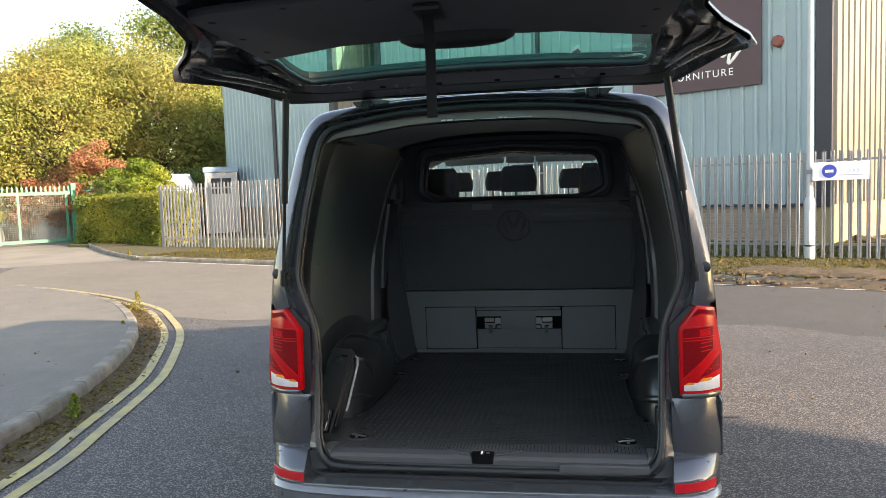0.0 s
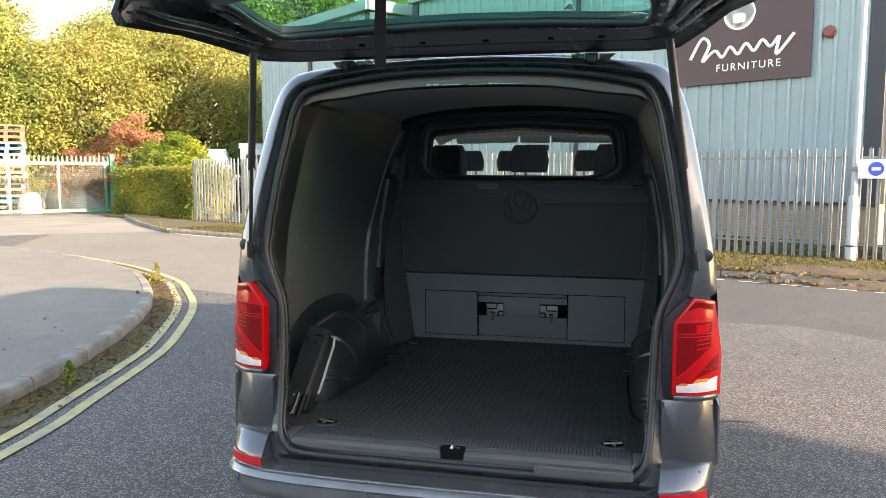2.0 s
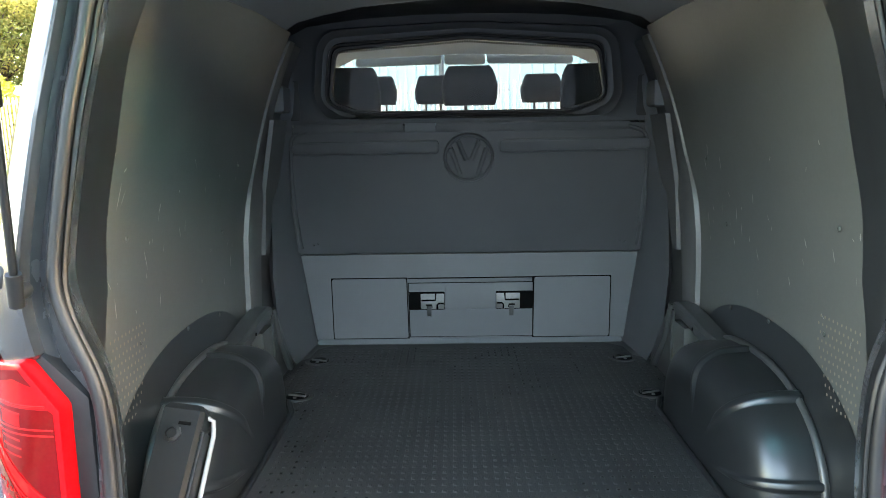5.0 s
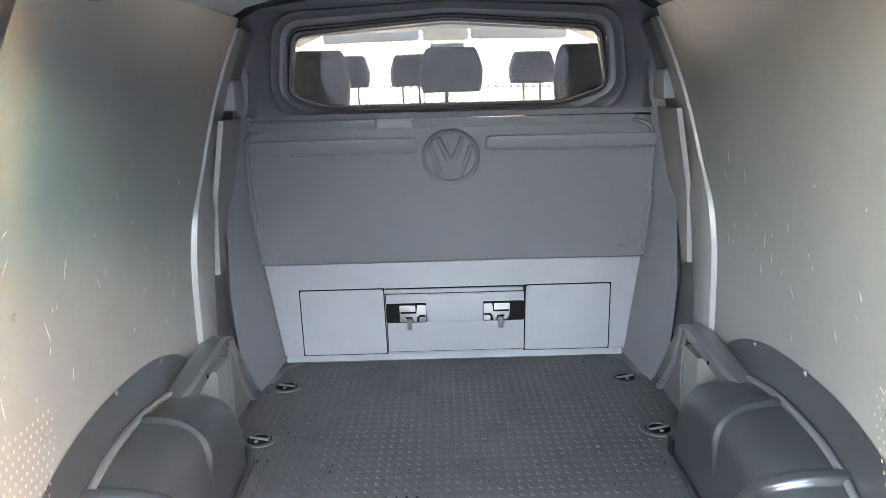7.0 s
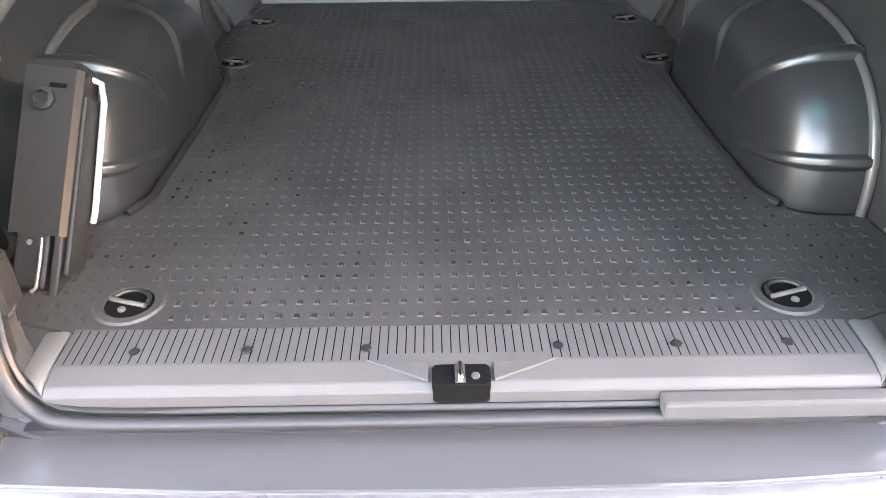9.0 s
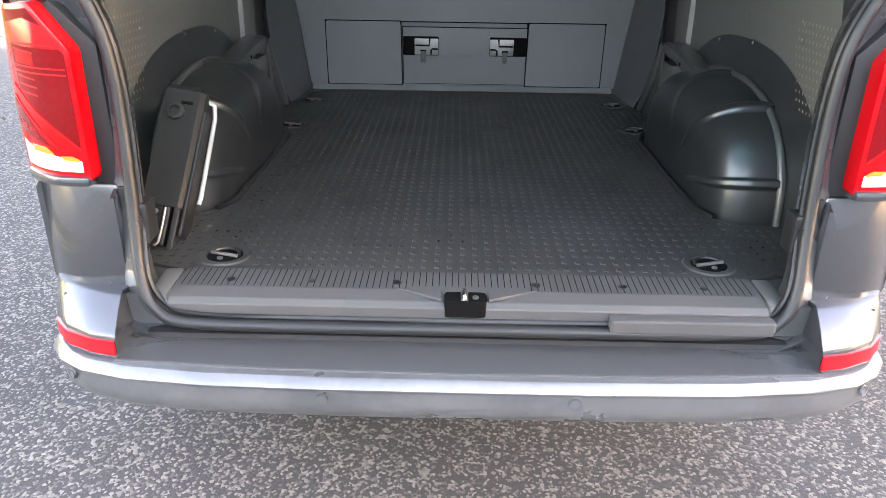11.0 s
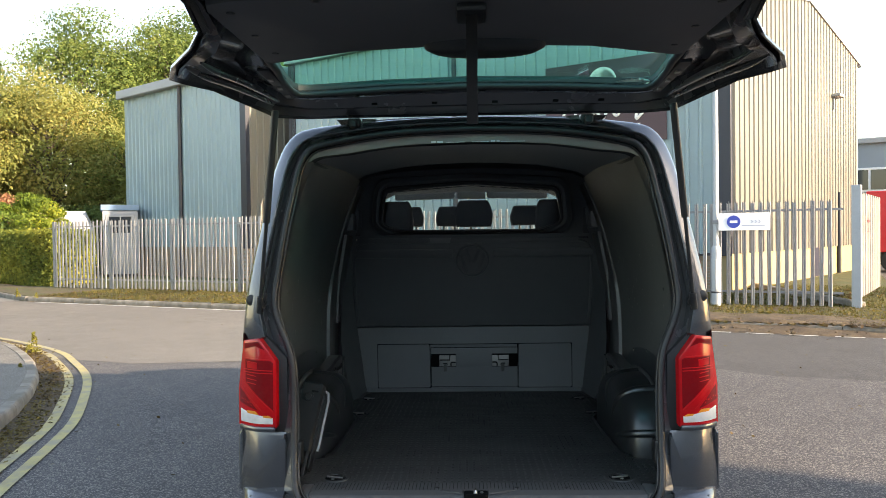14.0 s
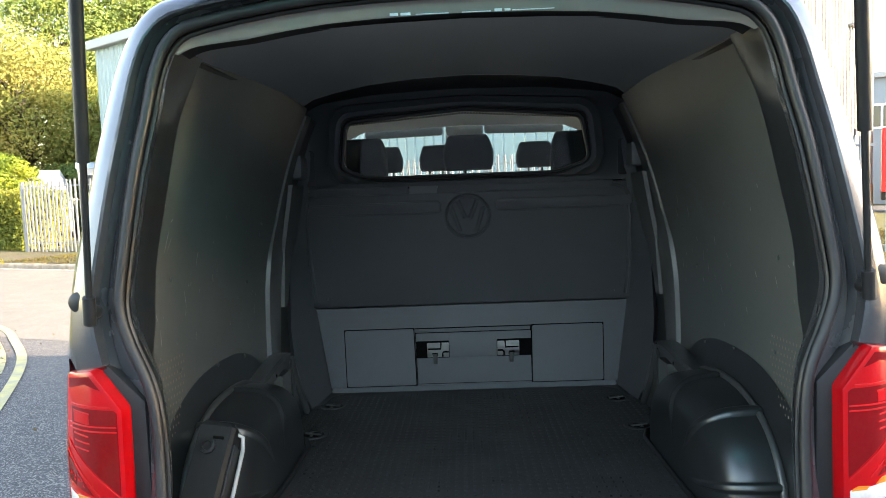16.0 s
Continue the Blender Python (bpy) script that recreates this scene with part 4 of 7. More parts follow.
skin_faces(lambda c: not is_screen(c) and not is_side_glass(c), "body_shell", M_BODY, "dark grey metallic body shell")
g = skin_faces(is_screen, "windscreen", M_CLEAR)
g.visible_shadow = False
g = skin_faces(is_side_glass, "side_windows", M_CLEAR, "clear cab side windows")
g.visible_shadow = False
part("front_end", loft([[(x, y, z) for x, y, z in both(station(4.95))], [(x * 0.9, 5.0, 0.45 + (z - 0.45) * 0.85) for x, y, z in both(station(4.95))]], closed=True, caps=True), M_BODY, van, "dark grey nose panel")
part("underbody", box(-0.86, 0.86, 0.02, 4.6, 0.44, 0.51, 0.02), M_BLACK, van, "black underbody")
for x in (-0.845, 0.845):
    for y in (0.98, 4.18):
        wheel = thing("wheel", "", "", pose(x, y, 0.355 + 0.03 * (y - 0.9), 0, 90, 0))
        wheel.parent = van
        part("tyre", lathe([(0.20, -0.105), (0.30, -0.11), (0.335, -0.09), (0.345, -0.05), (0.345, 0.05), (0.335, 0.09), (0.30, 0.11), (0.20, 0.105)], 32), M_BLACK, wheel, "black rubber tyre", smooth=40)
        part("rim", lathe([(0.02, -0.07), (0.19, -0.10), (0.21, -0.09), (0.21, 0.09), (0.19, 0.10), (0.05, 0.085)], 24), M_CHROME, wheel, "silver rim", smooth=40)
part("rear_axle", tube([(-0.7, 0.98, 0.36), (0.7, 0.98, 0.36)], 0.05, 10), M_BLACK, van)
part("silencer", tube([(0.05, 0.3, 0.36), (0.45, 0.3, 0.36)], [0.09, 0.09], 12), M_ZINC, van, "grey exhaust silencer", smooth=40)

# ---- seal round the opening ----
seal_path = both([(x, y - 0.006, z) for x, y, z in between(0.06)])
part("seal", tube([Vector(p) for p in seal_path], 0.0135, 8, closed=True), M_SEAL, van, "black rubber door seal", smooth=60)
part("seal_lip", tube([Vector((p[0] * 0.985, p[1] + 0.014, 0.552 + (p[2] - 0.552) * 0.99 + (0.014 if p[2] < 0.7 else 0))) for p in seal_path], 0.007, 6, closed=True), M_PLASTIC, van, smooth=60)
part("seal_joint_cover", box(0.307, 0.66, -0.014, 0.018, 0.546, 0.580, 0.006), M_SILL, van, "grey joint cover over the seal")

# ---- tail lamps ----
def wrap_corner(bm):
    """Bends a flat panel round the body's rear corner."""
    for s in (-1, 1):
        for k in range(9):
            bmesh.ops.bisect_plane(bm, geom=bm.verts[:] + bm.edges[:] + bm.faces[:], plane_co=(s * (0.835 + 0.0135 * k), 0, 0), plane_no=(1, 0, 0))
    for v in bm.verts:
        k = max(0.0, (abs(v.co.x) - 0.83) / 0.12)
        v.co.y += 0.066 * k * k
    return bm



for s in (-1, 1):
    lamp_root = thing("tail_lamp", "", "", pose(0, 0, 0))
    lamp_root.parent = van
    face = [(0.930, 1.193), (0.852, 1.203), (0.786, 1.112), (0.786, 0.848), (0.800, 0.838), (0.962, 0.848), (0.963, 1.0)]
    face = [(s * x, z) for x, z in face]
    housing = [(s * x, z) for x, z in ((0.905, 1.215), (0.850, 1.222), (0.752, 1.12), (0.748, 0.83), (0.77, 0.822), (0.915, 0.835), (0.925, 1.0))]
    part("housing", prism(housing, "y", 0.10, 0.16, 0.012), M_BLACK, lamp_root, "black lamp surround", smooth=40)
    def wrapped(poly, y0, dy, mat, name, label="", bev=0.006):
        bm = wrap_corner(prism(poly, "y", y0, y0 + dy, bev))
        return part(name, bm, mat, lamp_root, label, smooth=40)
    wrapped(face, 0.055, 0.09, M_LENS, "lens", "red lens", 0.012)
    wrapped([(s * x, z) for x, z in ((0.790, 0.834), (0.952, 0.836), (0.952, 0.858), (0.790, 0.856))], 0.046, 0.05, M_BODY, "lamp_ledge", "rounded grey ledge under the lamp", 0.009)
    wrapped([(s * x, z) for x, z in ((0.800, 0.864), (0.948, 0.868), (0.948, 0.922), (0.90, 0.908), (0.80, 0.890))], 0.0535, 0.03, M_LENS_CLEAR, "reversing_lens", "clear lens strip", 0.004)
    # two small amber patches above the clear strip
    for x0, x1, z0, z1 in ((0.803, 0.836, 0.888, 0.899), (0.858, 0.908, 0.902, 0.916)):
        wrapped([(s * x0, z0), (s * x1, z0 + 0.003), (s * (x1 + 0.006), z1), (s * (x0 + 0.016), z1), (s * (x0 + 0.006), z0 + 0.006)], 0.0527, 0.03, M_AMBER, "indicator_lens", "small amber patch above the clear strip", 0.0)
    # dark upper edge, dark middle field and the bright marks in it
    wrapped([(s * x, z) for x, z in ((0.832, 1.158), (0.857, 1.190), (0.922, 1.183), (0.922, 1.160), (0.87, 1.172))], 0.0542, 0.02, M_LENS_DARK, "lens_field", "deep red field", 0.0)
    wrapped([(s * x, z) for x, z in ((0.798, 0.918), (0.798, 1.106), (0.806, 1.113), (0.918, 1.120), (0.918, 1.030))], 0.0540, 0.02, M_LENS_DARK, "lens_field", "deep red field", 0.0)
    wrapped([(s * x, z) for x, z in ((0.862, 0.918), (0.950, 0.945), (0.950, 1.005), (0.926, 0.985))], 0.0540, 0.02, M_LENS_DARK, "lens_field", "deep red field", 0.0)
    wrapped([(s * x, z) for x, z in ((0.864, 1.081), (0.864, 1.104), (0.910, 1.108), (0.910, 1.086))], 0.0534, 0.01, M_LENS, "lens_block", "", 0.0)
    for z, x0, x1 in ((1.118, 0.812, 0.918), (1.104, 0.862, 0.912), (1.073, 0.800, 0.930), (1.062, 0.800, 0.930), (1.052, 0.868, 0.912), (1.036, 0.866, 0.912), (1.020, 0.868, 0.912)):
        wrapped([(s * x0, z), (s * x1, z + 0.006), (s * x1, z + 0.0095), (s * x0, z + 0.0035)], 0.0532, 0.01, M_LENS_BAR, "lens_rib", "", 0.0)
    for x0, z0, x1, z1 in ((0.800, 0.912, 0.936, 1.036), (0.846, 0.916, 0.944, 1.012)):
        wrapped([(s * x0, z0), (s * x1, z1), (s * x1, z1 + 0.004), (s * x0, z0 + 0.004)], 0.0530, 0.01, M_LENS_BAR, "lens_edge", "bright diagonal edge", 0.0)
    for k in range(14):
        zx, zz = 0.855 + 0.0065 * k + 0.004 * math.sin(3.1 * k), 0.925 + 0.012 * abs(math.sin(1.9 * k)) + 0.002 * k
        wrapped([(s * zx, zz), (s * (zx + 0.005), zz + 0.001), (s * (zx + 0.004), zz + 0.007)], 0.0529, 0.01, M_LENS_BAR, "lens_facet", "", 0.0)
    for z in (0.90, 1.09):
        part("screw", moved(lathe([(0.008, 0), (0.008, 0.006)], 10), pose(s * 0.742, 0.118, z, 90)), M_HOLE, lamp_root)
    bm = wrap_corner(prism([(s * x, z) for x, z in ((0.752, 0.575), (0.966, 0.585), (0.968, 0.806), (0.962, 0.832), (0.756, 0.828), (0.752, 0.806))], "y", 0.062, 0.14, 0.010))
    for v in bm.verts:
        if v.co.z > 0.815 and v.co.y < 0.2:
            v.co.y += 0.030
    part("corner_panel", bm, M_BODY, van, "dark grey quarter panel below the lamp", smooth=40)
    # black strip added so that the channel's shade lies in its colour
    part("gap_trim", prism([(s * x, z) for x, z in ((0.728, 0.60), (0.750, 0.585), (0.752, 0.825), (0.734, 0.825))], "y", 0.084, 0.14, 0.004), M_BLACK, van, "black strip darkening the gap beside the quarter panel")
    part("buffer", box(s * 0.712 - 0.018, s * 0.712 + 0.018, 0.075, 0.13, 0.70, 0.79, 0.008), M_PLASTIC, van, "black rubber tailgate buffer")
    part("buffer_wedge", box(s * 0.716 - 0.011, s * 0.716 + 0.011, 0.060, 0.09, 0.72, 0.765, 0.005), M_SEAL, van)
    part("grommet", moved(lathe([(0.024, 0), (0.024, 0.008), (0.018, 0.012)], 18), pose(s * 0.892, 0.108, 1.352, 90, 0, 0)), M_PLASTIC, van, smooth=40)

# ---- bumper ----
plan = [(0.0, -0.130), (0.30, -0.129), (0.55, -0.122), (0.72, -0.104), (0.82, -0.076), (0.885, -0.035), (0.928, 0.02), (0.950, 0.11), (0.955, 0.30), (0.957, 0.55)]
full = [(-x, y) for x, y in reversed(plan[1:])] + plan


def bumper_loops(profile):
    loops = []
    for i, (x, y) in enumerate(full):
        a, b = Vector(full[max(i - 1, 0)]), Vector(full[min(i + 1, len(full) - 1)])
        t = (b - a).normalized()
        n = Vector((-t.y, t.x))          # towards the van
        loops.append([(x + n.x * d, y + n.y * d, z) for d, z in profile])
    return loops


part("bumper", loft(bumper_loops([(0.16, 0.480), (0.06, 0.488), (0.030, 0.491), (0.016, 0.488), (0.005, 0.478), (0.0, 0.468), (0.007, 0.461), (0.010, 0.452), (0.009, 0.430), (0.014, 0.402), (0.032, 0.380), (0.09, 0.368), (0.16, 0.368)]), closed=True, caps=True), M_BUMPER, van, "dark grey rear bumper with a step", smooth=30)
part("bumper_step", prism([(-0.757, 0.06), (-0.752, -0.02), (-0.748, -0.075), (-0.4, -0.096), (0.0, -0.101), (0.4, -0.096), (0.748, -0.075), (0.752, -0.02), (0.757, 0.06)], "z", 0.470, 0.4955, 0.005), M_STEP, van, "scuffed dark bumper step")
for s in (-1, 1):
    loops = []
    for (x, y), (xu, yu) in zip(((0.742, -0.062), (0.80, -0.048), (0.866, -0.015), (0.912, 0.035), (0.942, 0.11), (0.955, 0.2)), ((0.755, 0.035), (0.81, 0.038), (0.87, 0.050), (0.916, 0.085), (0.950, 0.14), (0.966, 0.22))):
        row = [(s * lerp(x, xu, k), lerp(y, yu, k), z) for k, z in ((0.0, 0.480), (0.0, 0.538), (0.06, 0.546), (0.45, 0.577), (0.82, 0.599), (0.95, 0.604))]
        loops.append(row + [(s * xu * 0.99, yu + 0.03, 0.603), (s * xu * 0.98, yu + 0.03, 0.480)])
    part("bumper_corner", loft(loops, closed=True, caps=True), M_BODY, van, "grey painted bumper corner", smooth=40)
    loops = []
    for x, y in ((0.744, -0.069), (0.80, -0.055), (0.866, -0.023), (0.908, 0.022), (0.914, 0.030)):
        loops.append([(s * x, y + 0.012, 0.498), (s * x, y, 0.500), (s * x, y + 0.002, 0.532), (s * x, y + 0.014, 0.534)])
    part("reflector", loft(loops, closed=True, caps=True), M_REFLECTOR, van, "red strip reflector", smooth=30)
for x in (-0.855, -0.30, 0.225, 0.855):
    y = -0.1215 if abs(x) < 0.5 else -0.046
    ang = 0 if abs(x) < 0.5 else (35 if x > 0 else -35)
    part("parking_sensor", moved(lathe([(0.0125, 0), (0.0125, 0.006), (0.010, 0.006), (0.010, 0.004)], 16), pose(x, y, 0.440, 90, 0, ang)), M_BUMPER, van, "round parking sensor")

# ---- load floor ----
part("load_floor", box(-0.89, 0.89, 0.04, 2.32, 0.52, 0.592), M_STEEL, van, "steel load floor")
mat_half = [(0.655, 0.155), (0.79, 0.20), (0.86, 0.40), (0.86, 0.50), (0.72, 0.515), (0.685, 0.58), (0.672, 0.70), (0.672, 1.30), (0.70, 1.42), (0.76, 1.50), (0.865, 1.74), (0.80, 1.95), (0.735, 2.02), (0.72, 2.16), (0.645, 2.225)]
floor_mat = part("floor_mat", prism([(-x, y) for x, y in mat_half] + [(x, y) for x, y in reversed(mat_half)], "z", 0.592, 0.600), M_MAT, van, "black rubber load mat with small studs")


def inside_mat(x, y):
    w = 0.64
    for (xa, ya), (xb, yb) in zip(mat_half, mat_half[1:]):
        if ya <= y <= yb:
            w = lerp(xa, xb, (y - ya) / max(yb - ya, 1e-6))
    return abs(x) < w - 0.03


RINGS = [(-0.588, 0.236), (0.588, 0.236), (-0.684, 1.522), (0.684, 1.522), (-0.680, 1.975), (0.680, 1.975)]
verts, faces, slots = [], [], []
y = 0.192
while y < 2.16:
    x = -0.84
    while x < 0.84:
        if inside_mat(x, y) and all((x - rx) ** 2 + (y - ry) ** 2 > 0.075 ** 2 for rx, ry in RINGS):
            n = len(verts)
            for z, k in ((0.6, 1.0), (0.6019, 0.66)):
                verts += [(x - 0.0062 * k, y - 0.0072 * k, z), (x + 0.0062 * k, y - 0.0072 * k, z), (x + 0.0062 * k, y + 0.0072 * k, z), (x - 0.0062 * k, y + 0.0072 * k, z)]
            faces += [(n + 4, n + 5, n + 6, n + 7)] + [(n + i, n + (i + 1) % 4, n + 4 + (i + 1) % 4, n + 4 + i) for i in range(4)]
            slots += [0, 1, 1, 1, 1]
        x += 0.0308
    y += 0.0392
# dark tops and paler sides put the light on the studs' bevels into colour
M_STUD = material("mat_stud_top", (0.02, 0.02, 0.02), 0.3, spread=0.2, bump=0.05)
M_STUD_LIT = material("mat_stud_lit_side", (0.034, 0.0335, 0.033), 0.4, spread=0.2, bump=0.05)
tagged(raw("mat_studs", verts, faces, [M_STUD, M_STUD_LIT], van, slots=slots), "small raised rubber studs", kind="stuff")

# sill plate with its grooves
sill = part("sill_plate", prism([(0.018, 0.54), (0.018, 0.583), (0.030, 0.594), (0.070, 0.601), (0.160, 0.603), (0.165, 0.595), (0.165, 0.54)], "x", -0.655, 0.655, 0.002, 1), M_SILL, van, "grey ribbed plastic sill plate")
verts, faces = [], []
x = -0.64
while x < 0.64:
    y0 = 0.088 if abs(x) < 0.13 else 0.074
    n = len(verts)
    verts += [(x - 0.0009, y0, 0.6020), (x + 0.0009, y0, 0.6020), (x + 0.0009, 0.156, 0.6042), (x - 0.0009, 0.156, 0.6042)]
    faces.append((n, n + 1, n + 2, n + 3))
    x += 0.0148
tagged(raw("grooved_field", verts, faces, M_HOLE, sill), "narrow dark grooves", kind="stuff")
for x in (-0.535, -0.352, -0.157, 0.157, 0.352, 0.535):
    part("sill_screw", moved(lathe([(0.009, 0), (0.009, 0.002), (0.006, 0.0025)], 14), pose(x, 0.101, 0.6030)), M_PLASTIC, sill, "dark sill screw")
part("latch_recess", prism(rounded([(-0.050, 0.012), (0.042, 0.012), (0.042, 0.060), (-0.050, 0.060)], 0.012, 4), "z", 0.565, 0.6035, 0.001, 1), M_HOLE, van, "black latch recess")
part("striker", tube([(-0.006, 0.022, 0.6035), (-0.006, 0.022, 0.612), (-0.006, 0.052, 0.612), (-0.006, 0.052, 0.6035)], 0.0045, 8), M_CHROME, van, "metal tailgate striker", smooth=50)
part("striker_plate", box(-0.014, 0.002, 0.016, 0.056, 0.6030, 0.6055, 0.001), M_STEEL, van)
part("latch_bolt", moved(lathe([(0.007, 0), (0.007, 0.004), (0.004, 0.005)], 6), pose(0.018, 0.030, 0.6035)), M_STEEL, van, "dull metal bolt")
for s in (-1, 1):
    part("latch_ledge", prism([(s * 0.052 - 0.004, 0.024), (s * 0.052 - 0.004, 0.064), (s * 0.155, 0.073)][::s], "z", 0.597, 0.6036, 0.001, 1), M_SILL, van, "shallow moulded ledge beside the latch")
for s in (-1, 1):
    part("sill_corner", prism([(s * 0.655, 0.02), (s * 0.70, 0.06), (s * 0.705, 0.16), (s * 0.66, 0.165)], "z", 0.54, 0.601, 0.008), M_PILLAR, van, "pale painted sill corner", smooth=40)

# lashing rings
for rx, ry in RINGS:
    root = thing("lashing_ring", "", "", pose(rx, ry, 0.600, 0, 0, -18 if rx < 0 else 18))
    root.parent = van
    part("dish", lathe([(0.064, 0.0), (0.060, 0.004), (0.046, 0.004), (0.043, 0.001)], 28), M_MAT, root, "moulded rubber dish", smooth=40)
    part("well", lathe([(0.043, 0.0), (0.043, 0.0016)], 24), M_HOLE, root)
    part("bar", tube([(-0.036, -0.004, 0.006), (0.036, -0.004, 0.006)], 0.0045, 8), M_ZINC, root, "bright pivot bar", smooth=40)
    part("loop", tube([(0.034 * math.cos(a), 0.004 + 0.030 * math.sin(a), 0.005) for a in (math.pi * k / 10 for k in range(11))], 0.004, 8), M_PLASTIC, root, smooth=40)
    part("rivet", moved(lathe([(0.007, 0.0), (0.007, 0.004), (0.003, 0.006)], 12), pose(0.0, -0.022, 0.001)), M_ZINC, root)

# ---- wheel boxes ----
def wheel_box(s):
    root = thing("wheel_box", "", "", pose(0, 0, 0))
    root.parent = van
    prof = [(0.90, 1.0), (0.83, 1.0), (0.775, 0.985), (0.735, 0.95), (0.705, 0.88), (0.688, 0.78), (0.680, 0.62), (0.676, 0.35), (0.674, 0.02)]
    n = 40
    smooth_prof = [(p.x, p.y) for p in spline([(x, k, 0) for x, k in prof], 4)]
    def swell(th):
        """Height of the three pressed ribs at this angle."""
        out = 0.0
        for deg in (20, 56, 94):
            d = abs(th - radians(deg))
            out = max(out, min(1.0, max(0.0, (0.046 - d) / 0.020)))
        return out * out * (3 - 2 * out)
    rows = []
    for i in range(241):
        th = math.pi * i / 240
        c, sn = math.cos(th), math.sin(th)
        r = 1 / (abs(c) ** 2.6 + abs(sn) ** 2.6) ** (1 / 2.6)
        row = []
        for x, k in smooth_prof:
            fade = max(0.0, min(1.0, (k - 0.45) / 0.25)) * max(0.0, min(1.0, (0.885 - x) / 0.02))
            e = 0.013 * swell(th) * fade
            out = max(0.0, min(1.0, (x - 0.70) / 0.06))
            row.append((s * (x - e * (1 - out)), 0.985 - (0.47 * k + e * out) * c * r, 0.596 + (0.325 * k + e * out) * sn * r))
        rows.append(row)
    part("drum", loft(rows, closed=False), M_ARCH, root, "dark satin steel wheel arch with pressed ribs", smooth=75)
    part("foot_bead", tube([(s * 0.70, 0.548, 0.603), (s * 0.668, 0.62, 0.603), (s * 0.664, 0.99, 0.603), (s * 0.668, 1.35, 0.603), (s * 0.70, 1.45, 0.603)], 0.010, 8), M_PLASTIC, root, "black sealing bead", smooth=60)
    # flange against the side, and its bead
    def edge(k, x):
        out = []
        for i in range(n + 1):
            th = math.pi * i / n
            c, sn = math.cos(th), math.sin(th)
            r = 1 / (abs(c) ** 2.4 + abs(sn) ** 2.4) ** (1 / 2.4)
            out.append((s * x, 0.985 - 0.47 * k * c * r, 0.596 + 0.325 * k * sn * r))
        return out
    part("flange", loft([edge(1.0, 0.858), edge(1.04, 0.868), edge(1.35, 0.880)], closed=False), M_ARCH, root, "grey inner side panel round the arch", smooth=50)
    part("bead", tube([Vector(p) for p in edge(1.02, 0.855)], 0.011, 8), M_STEEL, root, "welded bead", smooth=60)
    return root


for s in (-1, 1):
    wheel_box(s)

# ---- side lining boards ----


def wall_x(z):
    return 0.884 - 0.175 * max(0.0, (z - 1.0) / 0.975) ** 2.4 - 0.012 * max(0.0, (0.8 - z) / 0.2)


def lining_rear(z):
    """Where the side board begins behind the rear pillar."""
    return curve1(z, (0.6, 0.38), (1.0, 0.40), (1.15, 0.42), (1.25, 0.44), (1.40, 0.43), (1.60, 0.45), (1.80, 0.43), (1.975, 0.46))


